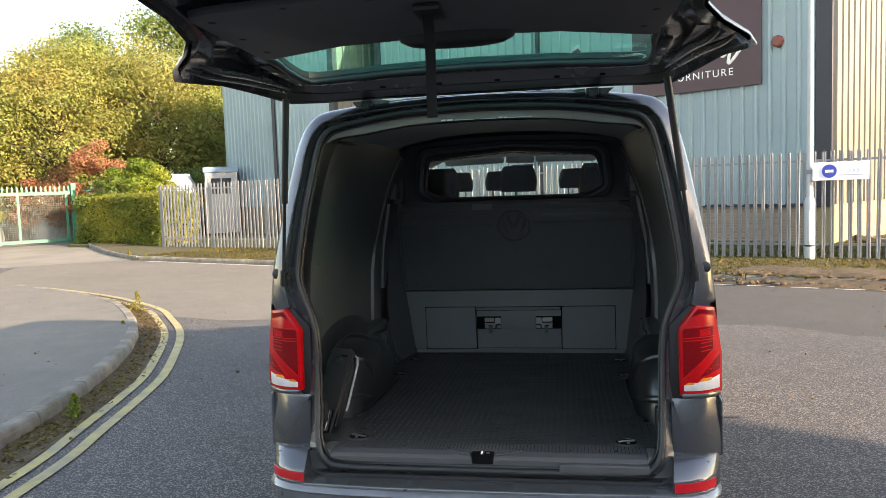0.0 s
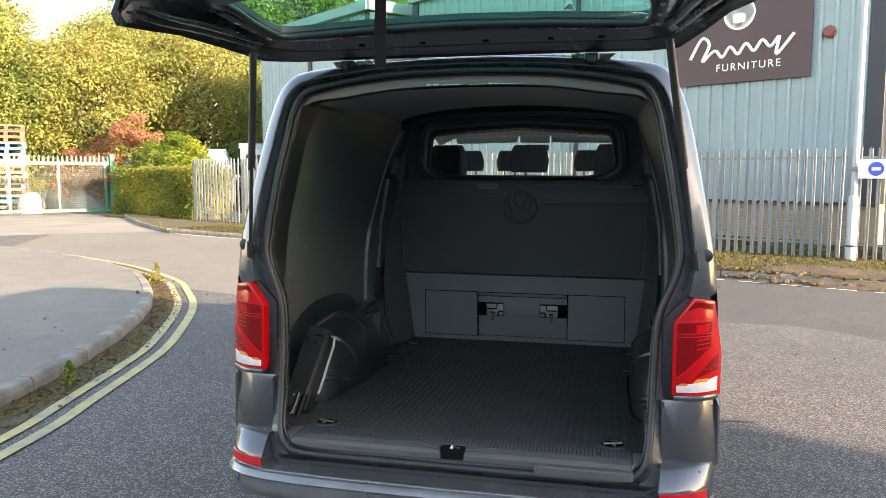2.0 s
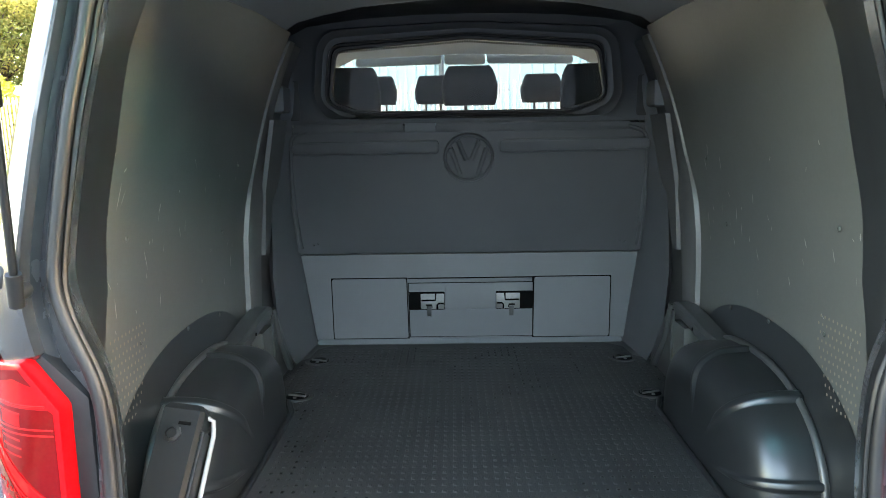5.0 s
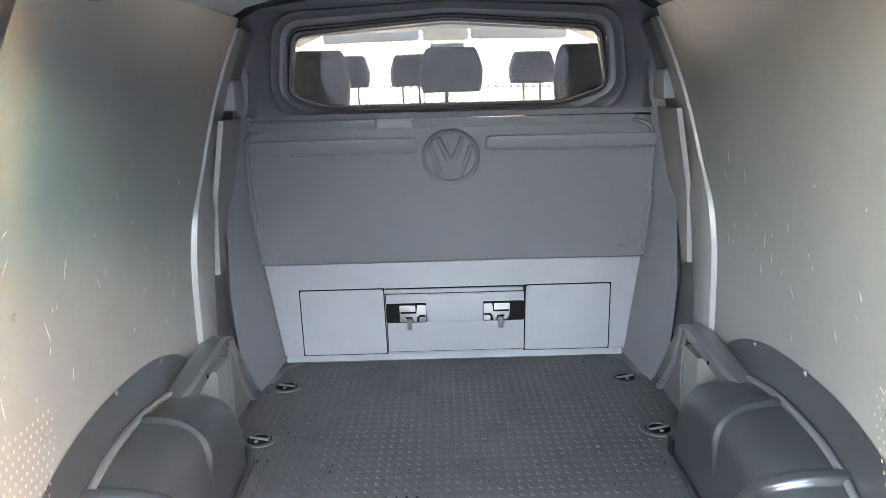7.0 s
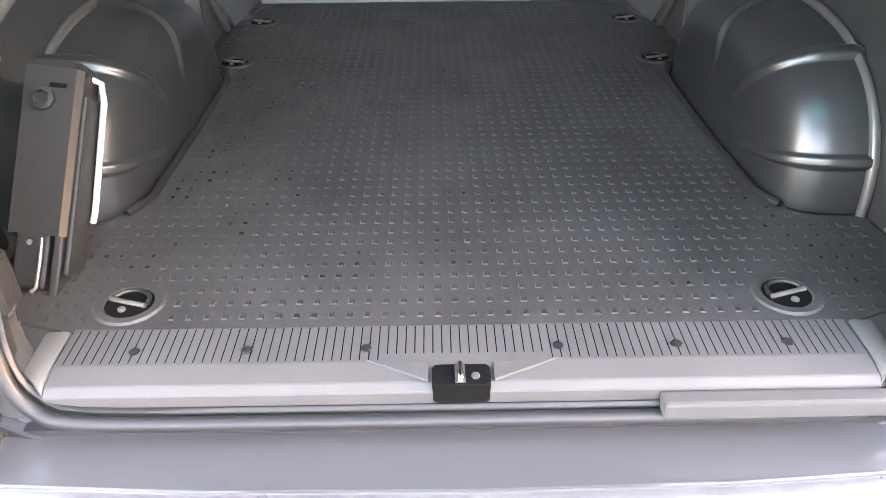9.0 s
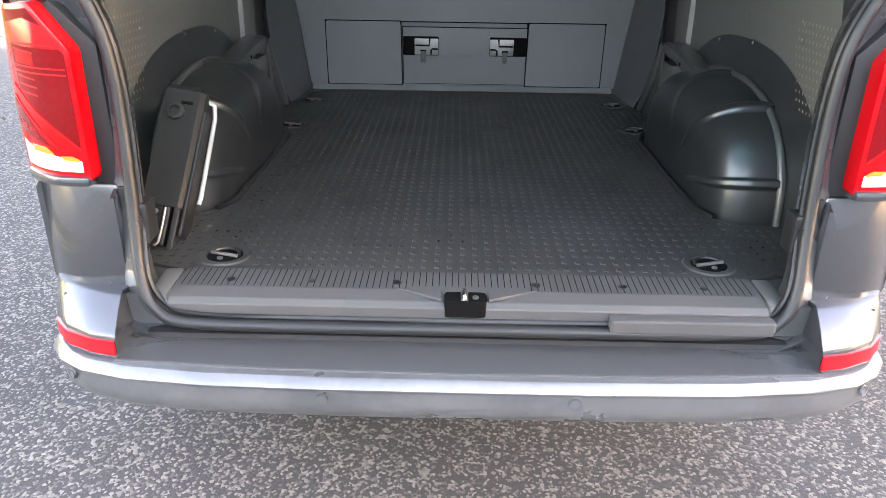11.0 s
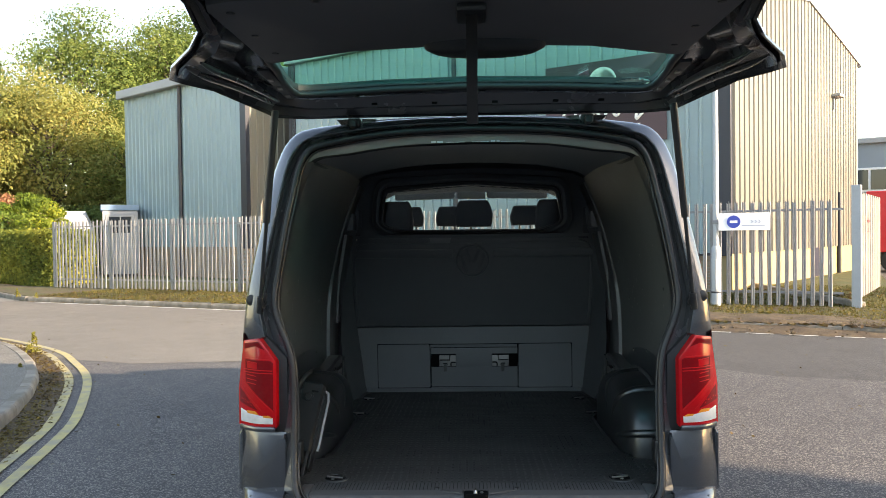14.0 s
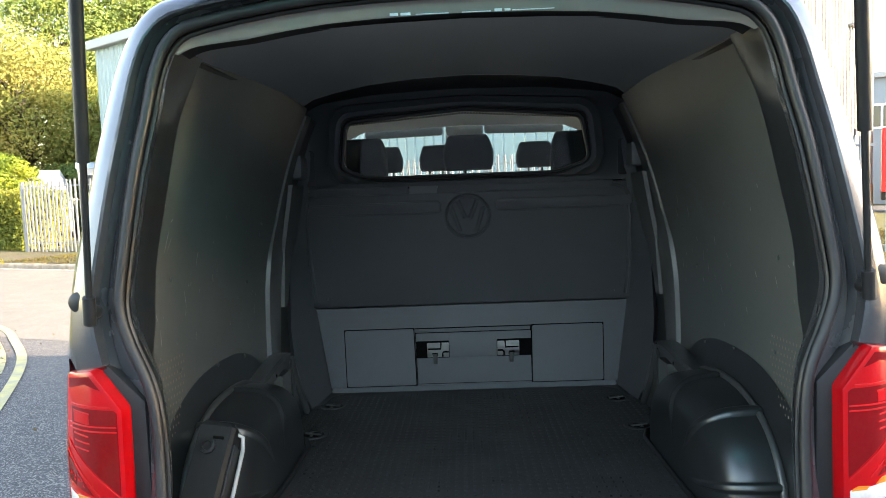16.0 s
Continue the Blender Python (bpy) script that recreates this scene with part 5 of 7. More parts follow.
for s in (-1, 1):
    rows = []
    for x, y, z in OPEN:
        if x > 0.6 and 0.61 < z < 1.995:
            wx, ry = wall_x(z) - 0.010, lining_rear(z) + 0.012
            rows.append([(s * (x + 0.004), y + 0.018, z), (s * (x + 0.012), y + 0.05, z), (s * lerp(x, wx, 0.55), lerp(y, ry, 0.42), z), (s * lerp(x, wx, 0.9), lerp(y, ry, 0.72), z), (s * wx, ry - 0.012, z), (s * (wx + 0.003), ry, z), (s * (wx + 0.03), ry + 0.002, z)])
    part("rear_pillar_lining", loft(rows, closed=False), M_PILLAR_DARK, van, "black pressed inner face of the rear pillar", smooth=60)
    rows = []
    for k in range(17):
        z = lerp(0.60, 2.005, k / 16)
        rear_y = lining_rear(z)
        front_y = curve1(z, (0.6, 1.575), (0.9, 1.589), (1.22, 1.592), (1.355, 1.612), (1.507, 1.69), (1.975, 1.76))
        rows.append([(s * wall_x(z), lerp(rear_y, front_y, j / 6), z) for j in range(7)] + [(s * (wall_x(z) + 0.006), lerp(rear_y, front_y, j / 6), z) for j in range(6, -1, -1)])
    bm = loft(rows, caps=True)
    lining = part("side_lining", bm, M_LINING, van, "dark painted side lining board with scuffs", smooth=80)
    # inner side of the body behind the board
    rows = [[(s * (wall_x(z) + (0.014 if z < 1.4 else 0.003)), y, z) for y in (0.24, 0.6, 1.2, 1.75)] for z in (0.57, 0.8, 1.1, 1.3, 1.5, 1.65)]
    part("quarter_inner", loft(rows, closed=False), M_STEEL, van, "dark inner side panel", smooth=50)
    # perforated field
    verts, faces = [], []
    for i in range(11):
        for j in range(11):
            yy, zz = 0.452 + i * 0.0205 + (0.010 if j % 2 else 0), 1.126 - j * 0.0215
            if yy > 0.655 - 0.5 * max(0.0, 1.05 - zz) or yy < lining_rear(zz) + 0.012:
                continue
            n = len(verts)
            xx = s * (wall_x(zz) - 0.0076)
            for a in range(8):
                verts.append((xx, yy + 0.0036 * math.cos(a * math.pi / 4), zz + 0.0046 * math.sin(a * math.pi / 4)))
            faces.append(tuple(range(n, n + 8)))
    tagged(raw("perforated_field", verts, faces, M_DOT, lining), "small punched holes in the board", kind="stuff")
    # scratches, each a thin chip of bared board
    for k in range(34):
        yy, zz = random.uniform(0.45, 1.5), random.gauss(1.33, 0.13)
        if not 1.02 < zz < 1.75:
            continue
        ln, wd = random.uniform(0.004, 0.028) * random.uniform(0.5, 1.4), random.uniform(0.0008, 0.0026)
        ang = radians(random.gauss(85, 25))
        d = Vector((0, math.cos(ang), math.sin(ang)))
        e = Vector((0, -d.z, d.y))
        pts = []
        for u, v in ((-1, 0), (-0.4, 0.8), (0.3, 1.0), (1, 0.1), (0.5, -0.7), (-0.3, -1)):
            p = Vector((0, yy, zz)) + d * ln * u + e * wd * v * random.uniform(0.5, 1.5)
            pts.append((s * (wall_x(p.z) - 0.0075), p.y, p.z))
        raw("scuff", pts, [tuple(range(6))], M_SCUFF, lining)
    # fixing studs
    for yy, zz in ((0.35, 1.42), (0.55, 1.36), (0.95, 1.03), (1.3, 1.28), (1.45, 1.5), (0.62, 1.08), (1.25, 1.0)):
        part("fixing", moved(lathe([(0.008, 0), (0.006, 0.003), (0.0, 0.0045)], 10), pose(s * (wall_x(zz) - 0.0065), yy, zz, 0, -90 * s, 0)), M_LINING, lining)
    # grey pillar edge before the side door, and the dark post beyond
    rows = []
    for z in (0.70, 0.9, 1.1, 1.22, 1.29, 1.34, 1.38, 1.42, 1.46, 1.507, 1.6, 1.72, 1.85, 1.975):
        fy = curve1(z, (0.6, 1.575), (0.9, 1.589), (1.22, 1.592), (1.355, 1.612), (1.507, 1.69), (1.975, 1.76))
        ry = curve1(z, (0.7, 1.73), (0.84, 1.736), (1.358, 1.812), (1.49, 1.832), (1.975, 1.86))
        x0 = wall_x(z) - 0.006
        off = curve1(z, (0.7, 0.016), (1.34, 0.016), (1.46, 0.004), (1.975, 0.004))
        rows.append([(s * (x0 + 0.012), fy - 0.004, z), (s * (x0 - off * 0.7), fy + 0.004, z), (s * (x0 - off), fy + 0.02, z), (s * (x0 - off), ry - 0.012, z), (s * (x0 - off + 0.006), ry, z), (s * (x0 + 0.03), ry + 0.004, z)])
    part("pillar_edge", loft(rows, closed=False), M_PILLAR, van, "pale grey door pillar edge", smooth=30)
    rows = []
    for z in (0.60, 1.0, 1.3, 1.45, 1.6, 1.75, 1.88, 1.97):
        fy = curve1(z, (0.6, 1.66), (1.35, 1.72), (1.975, 1.80))
        x0 = min(wall_x(z) + 0.012, curve1(z, (1.3, 0.885), (1.42, 0.868), (1.63, 0.828), (1.78, 0.780), (1.89, 0.742), (2.0, 0.69)))
        rows.append([(s * x0, fy, z), (s * x0, fy + 0.45, z), (s * x0, fy + 0.7, z)])
    part("door_inner", loft(rows, closed=False), M_STEEL, van, "dark inner skin behind the pillar", smooth=30)
    rows = [[(s * (wall_x(z) - 0.012), y0, z), (s * (wall_x(z) - 0.03), y0 + 0.004, z), (s * (wall_x(z) - 0.03), y1, z), (s * (wall_x(z) - 0.012), y1 + 0.004, z)] for z, y0, y1 in ((1.115, 1.80, 1.87), (1.342, 1.795, 1.923), (1.379, 1.79, 2.02), (1.67, 1.775, 2.03))]
    part("door_strip", loft(rows, closed=False), M_PILLAR, van, "grey strip of the side door's inner frame", smooth=20)
    part("door_lock_block", box(s * 0.79 - 0.04, s * 0.79 + 0.04, 1.83, 1.965, 1.70, 1.808, 0.018), M_BULK_LO, van, "grey upper door catch", smooth=40)
    # brace and gusset between arch and bulkhead
    part("brace", loft([[(s * x, y, z) for x, z in ((0.800, z0 - 0.045), (0.800, z0 - 0.010), (0.812, z0), (0.872, z0), (0.872, z0 - 0.045))] for y, z0 in ((1.16, 0.905), (1.30, 0.905), (1.46, 0.925), (1.60, 0.935), (1.66, 0.93))], caps=True), M_STEEL, van, "dark pressed brace from arch to pillar", smooth=30)
    part("brace_hole", moved(lathe([(0.007, 0), (0.007, 0.002)], 10), pose(s * 0.7985, 1.40, 0.885, 0, -90 * s, 0)), M_HOLE, van)
    part("gusset", prism([(1.63, 0.60), (1.95, 0.60), (1.93, 0.64), (1.70, 0.90), (1.63, 0.90), (1.655, 0.74)], "x", s * 0.795, s * 0.805, 0.002, 1), M_STEEL, van)
    part("brace_foot", tube([(s * 0.80, 1.66, 0.92), (s * 0.79, 1.72, 0.76), (s * 0.78, 1.84, 0.615)], 0.014, 8), M_STEEL, van, smooth=50)
    part("step_well", box(s * 0.80, s * 0.88, 1.50, 1.64, 0.60, 0.86), M_LINING, van)

# ---- roof lining ----
LINING = [(0.0, 1.993, 2.078), (0.2, 1.989, 2.075), (0.4, 1.980, 2.066), (0.55, 1.970, 2.050), (0.66, 1.960, 2.034), (0.735, 1.945, 1.998)]
LINING = [(-x, a, b) for x, a, b in reversed(LINING[1:])] + LINING


def lining_front(x):
    return 1.50 + 0.22 * (x / 0.7) ** 2


part("roof_lining", loft([[(x, lerp(0.285, lining_front(x), k / 8), lerp(a, b, k / 8) + 0.008 * math.sin(math.pi * k / 8)) for x, a, b in LINING] for k in range(9)], closed=False), M_HEADLINER, van, "dark board roof lining", smooth=60)
part("roof_lining_lip", tube([(x, lining_front(x), b + 0.004) for x, a, b in LINING], 0.007, 6), M_HEADLINER, van, smooth=60)
# black sheet puts the dark of the recess above the bulkhead into colour
part("roof_panel", loft([[(x * 1.02, lerp(1.40, 2.04, k / 3), b + 0.022) for x, a, b in LINING] for k in range(4)], closed=False), M_PLASTIC, van, "black sheet for the dark recess over the bulkhead", smooth=60)
for s in (-1, 1):
    part("roof_lining_edge", tube([(s * 0.722, 0.30, 1.944), (s * 0.722, 1.0, 1.975), (s * 0.725, 1.72, 2.000)], 0.010, 6), M_PLASTIC, van)
top_edge = [p for p in both(OPEN) if p[2] > 1.92]
cut = max(range(1, len(top_edge)), key=lambda k: (Vector(top_edge[k]) - Vector(top_edge[k - 1])).length)
top_edge = top_edge[cut:] + top_edge[:cut] if (Vector(top_edge[cut]) - Vector(top_edge[cut - 1])).length > 0.5 else top_edge
rows = []
for x, y, z in top_edge:
    k = max(0.05, min(1.0, (z - 1.92) / 0.085))
    rows.append([(x * 0.992, y + 0.020, z - 0.004), (x * 0.986, y + 0.024, z - 0.010 * k), (x * 0.976, y + 0.030, z - 0.042 * k), (x * 0.974, y + 0.036, z - 0.047 * k)])
# black strip added for the dark of the gap before the roof lining
part("header_trim", loft([[row[-1], (row[-1][0] * 0.997, row[-1][1] + 0.004, row[-1][2] + 0.006), (row[-1][0] * 0.985, row[-1][1] + 0.044, row[-1][2] - 0.001), (row[-1][0] * 0.985, row[-1][1] + 0.06, row[-1][2] + 0.02), (row[-1][0] * 0.985, row[-1][1] + 0.06, row[-1][2] + 0.09)] for row in rows], closed=False), M_PLASTIC, van, "black strip for the dark gap at the header's edge", smooth=40)
part("header_panel", loft(rows, closed=False), M_HEADER, van, "grey header panel over the opening", smooth=50)
# thin white strips along the header's lower edge
for x0, x1, h in ((-0.172, -0.152, 0.006), (-0.146, -0.122, 0.006), (-0.11, -0.03, 0.002), (0.0, 0.07, 0.002), (0.078, 0.096, 0.006), (0.102, 0.116, 0.005), (0.12, 0.22, 0.002)):
    part("header_label", box(x0, x1, 0.2450, 0.2485, 1.9965, 1.9965 + h), M_SIGN, van, "small white strip")
# crumpled bright strips added for the reflections on the glossy pillar trim
for s in (-1, 1):
    verts = []
    for k in range(15):
        z = lerp(1.74, 1.91, k / 14)
        x = lerp(0.772, 0.722, k / 14) + 0.004 * math.sin(k * 2.3)
        verts += [(s * (x - 0.002), 0.262 + 0.006 * math.sin(k * 1.7), z), (s * (x + 0.010 + 0.004 * math.sin(k * 3.1)), 0.290 + 0.006 * math.cos(k * 2.9), z + 0.003 * math.sin(k * 5.0))]
    raw("film_strip", verts, [(2 * k, 2 * k + 1, 2 * k + 3, 2 * k + 2) for k in range(14)], M_CHROME, van, "crumpled bright strip for the reflections on the pillar trim")

# ---- bulkhead ----
def bulk_y(z):
    return curve1(z, (0.60, 2.275), (0.63, 2.265), (0.92, 2.235), (1.045, 2.219), (1.056, 2.182), (1.50, 2.065), (1.66, 2.03), (2.02, 1.985))


def bulk(poly, off, thick, name, mat, label="", bev=0.004, parent=None, seg=2):
    """A moulded panel that lies off in front of the bulkhead's face; poly of x, z."""
    bm = prism(poly, "y", -off - thick, -off, bev, seg)
    for z in (0.63, 0.92, 1.045, 1.056, 1.50, 1.66):
        bmesh.ops.bisect_plane(bm, geom=bm.verts[:] + bm.edges[:] + bm.faces[:], plane_co=(0, 0, z), plane_no=(0, 0, 1))
    for v in bm.verts:
        v.co.y += bulk_y(v.co.z)
    return part(name, bm, mat, parent or van, label, smooth=35)


def on_bulk(poly, off):
    return [(x, bulk_y(z) - off, z) for x, z in poly]


def blend(a, b, k):
    return [(lerp(xa, xb, k), lerp(za, zb, k)) for (xa, za), (xb, zb) in zip(a, b)]


# seven corners each: top left, top middle, top right, right, bottom right, bottom left, left
SURROUND = rounded([(-0.760, 2.078), (0, 2.105), (0.760, 2.078), (0.805, 1.80), (0.800, 1.648), (-0.795, 1.650), (-0.800, 1.80)], 0.03)
RIDGE = rounded([(-0.628, 2.036), (0, 2.064), (0.628, 2.028), (0.660, 1.755), (0.610, 1.672), (-0.610, 1.674), (-0.658, 1.758)], 0.10)
RUBBER = rounded([(-0.590, 1.990), (0, 2.026), (0.584, 1.984), (0.612, 1.742), (0.455, 1.684), (-0.485, 1.686), (-0.622, 1.738)], 0.055)
GLASS = rounded([(-0.560, 1.960), (0, 2.002), (0.553, 1.957), (0.592, 1.754), (0.438, 1.704), (-0.468, 1.706), (-0.590, 1.752)], 0.040)
part("bulkhead_top", loft([on_bulk(SURROUND, -0.02), on_bulk(SURROUND, 0.004), on_bulk(blend(SURROUND, RIDGE, 0.82), 0.006), on_bulk(blend(SURROUND, RIDGE, 0.95), 0.020), on_bulk(RIDGE, 0.028), on_bulk(blend(RIDGE, RUBBER, 0.15), 0.022),
                           on_bulk(blend(RIDGE, RUBBER, 0.5), -0.022), on_bulk(blend(RIDGE, RUBBER, 0.9), -0.026), on_bulk(RUBBER, -0.030)]), M_BULK, van, "grained dark bulkhead surround with a raised lip", smooth=50)
part("window_rubber", loft([on_bulk(RUBBER, -0.031), on_bulk(blend(RUBBER, GLASS, 0.15), -0.017), on_bulk(blend(RUBBER, GLASS, 0.42), -0.016), on_bulk(blend(RUBBER, GLASS, 0.50), -0.028), on_bulk(blend(RUBBER, GLASS, 0.58), -0.019),
                            on_bulk(blend(RUBBER, GLASS, 0.92), -0.020), on_bulk(GLASS, -0.030), on_bulk(GLASS, -0.05)]), M_SEAL, van, "black rubber window gasket", smooth=50)
pane = part("bulkhead_window", loft([on_bulk([(x * 1.01, z) for x, z in GLASS], -0.040), on_bulk([(x * 1.01, z) for x, z in GLASS], -0.044)], caps=True), M_CLEAR, van, "clear bulkhead window")
pane.visible_shadow = False
# printed dots along the glass's upper edge
verts, faces = [], []
for k in range(150):
    x = -0.54 + 1.08 * k / 149
    z = curve1(x, (-0.54, 1.958), (0.0, 1.994), (0.54, 1.955)) - 0.003
    n = len(verts)
    verts += [(x + dx, bulk_y(z) + 0.038, z + dz) for dx, dz in ((-0.0022, -0.003), (0.0022, -0.003), (0.0022, 0.006), (-0.0022, 0.006))]
    faces.append((n, n + 1, n + 2, n + 3))
tagged(raw("printed_dots", verts, faces, M_HOLE, pane), "black printed dots", kind="stuff")
rows = []
for z in (0.60, 0.63, 0.92, 1.045, 1.056, 1.3, 1.5, 1.64):
    wide = curve1(z, (0.6, 0.80), (1.1, 0.815), (1.64, 0.80))
    rows.append([(x * wide, bulk_y(z) + 0.012, z) for x in (-1, -0.5, 0, 0.5, 1)])
part("bulkhead_back", loft(rows, closed=False), M_BULK, van, "grey bulkhead moulding")
bulk([(-0.760, 1.640), (-0.776, 1.5), (-0.806, 1.30), (-0.795, 1.056), (0.810, 1.056), (0.816, 1.30), (0.800, 1.5), (0.790, 1.640)], 0.0, 0.010, "bulkhead_upper_panel", M_BULK, "dark grained upper bulkhead panel", 0.006)
bulk([(-0.792, 1.045), (-0.741, 0.618), (0.750, 0.618), (0.808, 1.045)], 0.0, 0.012, "bulkhead_lower_panel", M_BULK_LO, "smooth grey lower bulkhead panel", 0.006)
part("bulkhead_foot", prism([(2.235, 0.60), (2.30, 0.60), (2.30, 0.63), (2.262, 0.628), (2.250, 0.618)], "x", -0.735, 0.735, 0.004), M_BULK_LO, van)
# raised border of the upper panel
for s in (-1, 1):
    border = spline([(s * x, bulk_y(z) - 0.010, z) for x, z in ((0.62, 1.628), (0.70, 1.624), (0.765, 1.598), (0.780, 1.54), (0.788, 1.40), (0.784, 1.20), (0.776, 1.085))], 5)
    part("panel_border", tube(border, 0.010, 8, flat=0.9), M_BULK, van, "raised border of the panel", smooth=60)
    for x, z in ((0.72, 1.10), (0.70, 1.105)):
        part("panel_pip", moved(lathe([(0.006, 0), (0.004, 0.004), (0.0, 0.005)], 10), pose(s * x, bulk_y(z) - 0.010, z, 90)), M_BULK, van)
# swages: long pads with rounded ends
for poly, r in (([(-0.755, 1.652), (-0.279, 1.650), (-0.279, 1.614), (-0.758, 1.616)], 0.006), ([(-0.137, 1.650), (0.700, 1.645), (0.690, 1.612), (-0.137, 1.612)], 0.006),
                ([(-0.768, 1.575), (-0.126, 1.576), (-0.126, 1.517), (-0.775, 1.520)], 0.022), ([(0.137, 1.575), (0.790, 1.574), (0.796, 1.524), (0.137, 1.517)], 0.022)):
    bulk(rounded(poly, r, 5), 0.008, 0.020, "swage", M_BULK, "", 0.006)
    inner = [(lerp(sum(p[0] for p in poly) / 4, x, 0.985), lerp(sum(p[1] for p in poly) / 4, z, 0.72)) for x, z in poly]
    bulk(rounded(inner, r * 0.7, 5), 0.0265, 0.004, "swage_face", M_BULK, "", 0.002)
bulk([(-0.274, 1.652), (-0.141, 1.650), (-0.141, 1.614), (-0.274, 1.614)], 0.010, 0.010, "blank_label", M_BULK_LO, "pale blank plate", 0.002)
# round emblem: a plain ring with raised slanting strokes
em = thing("emblem", "", "", Matrix.Translation((0.003, bulk_y(1.50) - 0.011, 1.50)) @ pose(0, 0, 0, 90 + 15.5, 0, 0))
em.parent = van
part("disc", lathe([(0.100, 0.0), (0.100, 0.003)], 40), M_BULK, em, smooth=30)
part("ring", lathe([(0.112, 0.0), (0.112, 0.010), (0.107, 0.016), (0.101, 0.016), (0.096, 0.010), (0.097, 0.0)], 48), M_BULK, em, "raised ring", smooth=50)
for xa, ya, xb, yb in ((-0.046, 0.078, -0.012, -0.010), (0.046, 0.078, 0.012, -0.010), (-0.078, 0.045, -0.040, -0.076), (0.078, 0.045, 0.040, -0.076)):
    part("stroke", tube([(xa, ya, 0.008), (xb, yb, 0.008)], 0.0105, 8, flat=0.7), M_BULK, em, smooth=60)
# stowage doors and the hatch with its two catches
for x0, x1 in ((-0.652, -0.298), (0.312, 0.670)):
    bulk(rounded([(x0, 0.926), (x0 - 0.003, 0.626), (x1 + 0.003, 0.626), (x1, 0.926)], 0.010, 4), 0.012, 0.005, "stowage_door", M_BULK_LO, "flush grey stowage door", 0.003)
    bulk([(x0 - 0.005, 0.931), (x0 - 0.008, 0.621), (x1 + 0.008, 0.621), (x1 + 0.005, 0.931)], 0.0115, 0.0014, "door_gap", M_HOLE, "", 0.0)
bulk([(-0.291, 0.929), (-0.289, 0.630), (0.308, 0.630), (0.307, 0.929)], 0.0115, 0.0014, "hatch_gap", M_HOLE, "", 0.0)
bulk([(-0.287, 0.901), (-0.285, 0.633), (0.304, 0.633), (0.303, 0.901)], 0.012, 0.0050, "hatch", M_BULK_LO, "flush grey load-through hatch", 0.004)
bulk(rounded([(-0.113, 0.898), (-0.113, 0.772), (0.125, 0.772), (0.125, 0.898)], 0.006, 4), 0.0165, 0.0065, "hatch_flap", M_BULK_LO, "raised hatch flap", 0.004)
bulk([(-0.292, 0.924), (-0.292, 0.906), (0.30, 0.906), (0.30, 0.924)], 0.013, 0.009, "hatch_rail", M_BULK_LO, "pale rail along the hatch's top", 0.003)
for s, x0, x1 in ((-1, -0.286, -0.116), (1, 0.128, 0.303)):
    bulk(rounded([(x0, 0.860), (x0, 0.770), (x1, 0.770), (x1, 0.860)], 0.006, 4), 0.0172, 0.0012, "catch_well", M_HOLE, "black catch recess", 0.0)
    xa, xb = (x0 + 0.055, x1 - 0.002) if s < 0 else (x0 + 0.002, x1 - 0.060)
    catch = bulk(rounded([(xa, 0.850), (xa, 0.774), (xb, 0.774), (xb, 0.850)], 0.004, 3), 0.0186, 0.004, "catch", M_ZINC, "bright metal catch plate", 0.001)
    def up_tube(pts, r, name, mat):
        part(name, tube([(x, bulk_y(z) - 0.0236, z) for x, z in pts], r, 6), mat, van, smooth=60)
    near, far = (xa, xb) if s < 0 else (xb, xa)
    up_tube([(near + 0.004 * -s, 0.818), (lerp(near, far, 0.62), 0.818), (lerp(near, far, 0.64), 0.850)], 0.0045, "catch_slot", M_HOLE)
    up_tube([(lerp(near, far, 0.98), 0.802), (lerp(near, far, 0.76), 0.802), (lerp(near, far, 0.70), 0.794), (lerp(near, far, 0.70), 0.776)], 0.0045, "catch_slot", M_HOLE)
    up_tube([(lerp(near, far, 0.22), 0.794), (lerp(near, far, 0.46), 0.794), (lerp(near, far, 0.47), 0.782)], 0.004, "catch_slot", M_HOLE)
    xt = lerp(near, far, 0.36)
    bulk([(xt - 0.012, 0.790), (xt - 0.011, 0.738), (xt + 0.011, 0.738), (xt + 0.012, 0.790)], 0.022, 0.010, "catch_tongue", M_STEEL, "grey catch tongue", 0.004)
    # dark recess beside the lock block
    bulk(rounded([(s * 0.725, 1.838), (s * 0.725, 1.668), (s * 0.800, 1.668), (s * 0.800, 1.845)], 0.015, 4), 0.006, 0.004, "lock_recess", M_PLASTIC, "dark recess for the door lock", 0.002)
    # wings between bulkhead and side
    wing = []
    for z in (0.60, 0.75, 1.0, 1.3, 1.62, 1.80, 2.0):
        xi = curve1(z, (0.60, 0.742), (1.07, 0.796), (1.383, 0.808), (1.62, 0.768), (1.8, 0.742), (2.0, 0.74))
        xo = curve1(z, (0.60, 0.775), (0.8, 0.845), (1.1, 0.85), (1.5, 0.85), (1.62, 0.845), (1.8, 0.80), (2.0, 0.765))
        yo = curve1(z, (0.60, 1.93), (0.8, 1.86), (1.3, 1.93), (1.62, 1.98), (2.0, 1.99))
        wing.append([(s * xi, bulk_y(z) - 0.012, z), (s * (xi * 0.6 + xo * 0.4), lerp(bulk_y(z), yo, 0.5) , z), (s * xo, yo, z), (s * (xo + 0.03), yo + 0.06, z)])
    part("bulkhead_wing", loft(wing, closed=False), M_BULK, van, "dark bulkhead side wing", smooth=50)

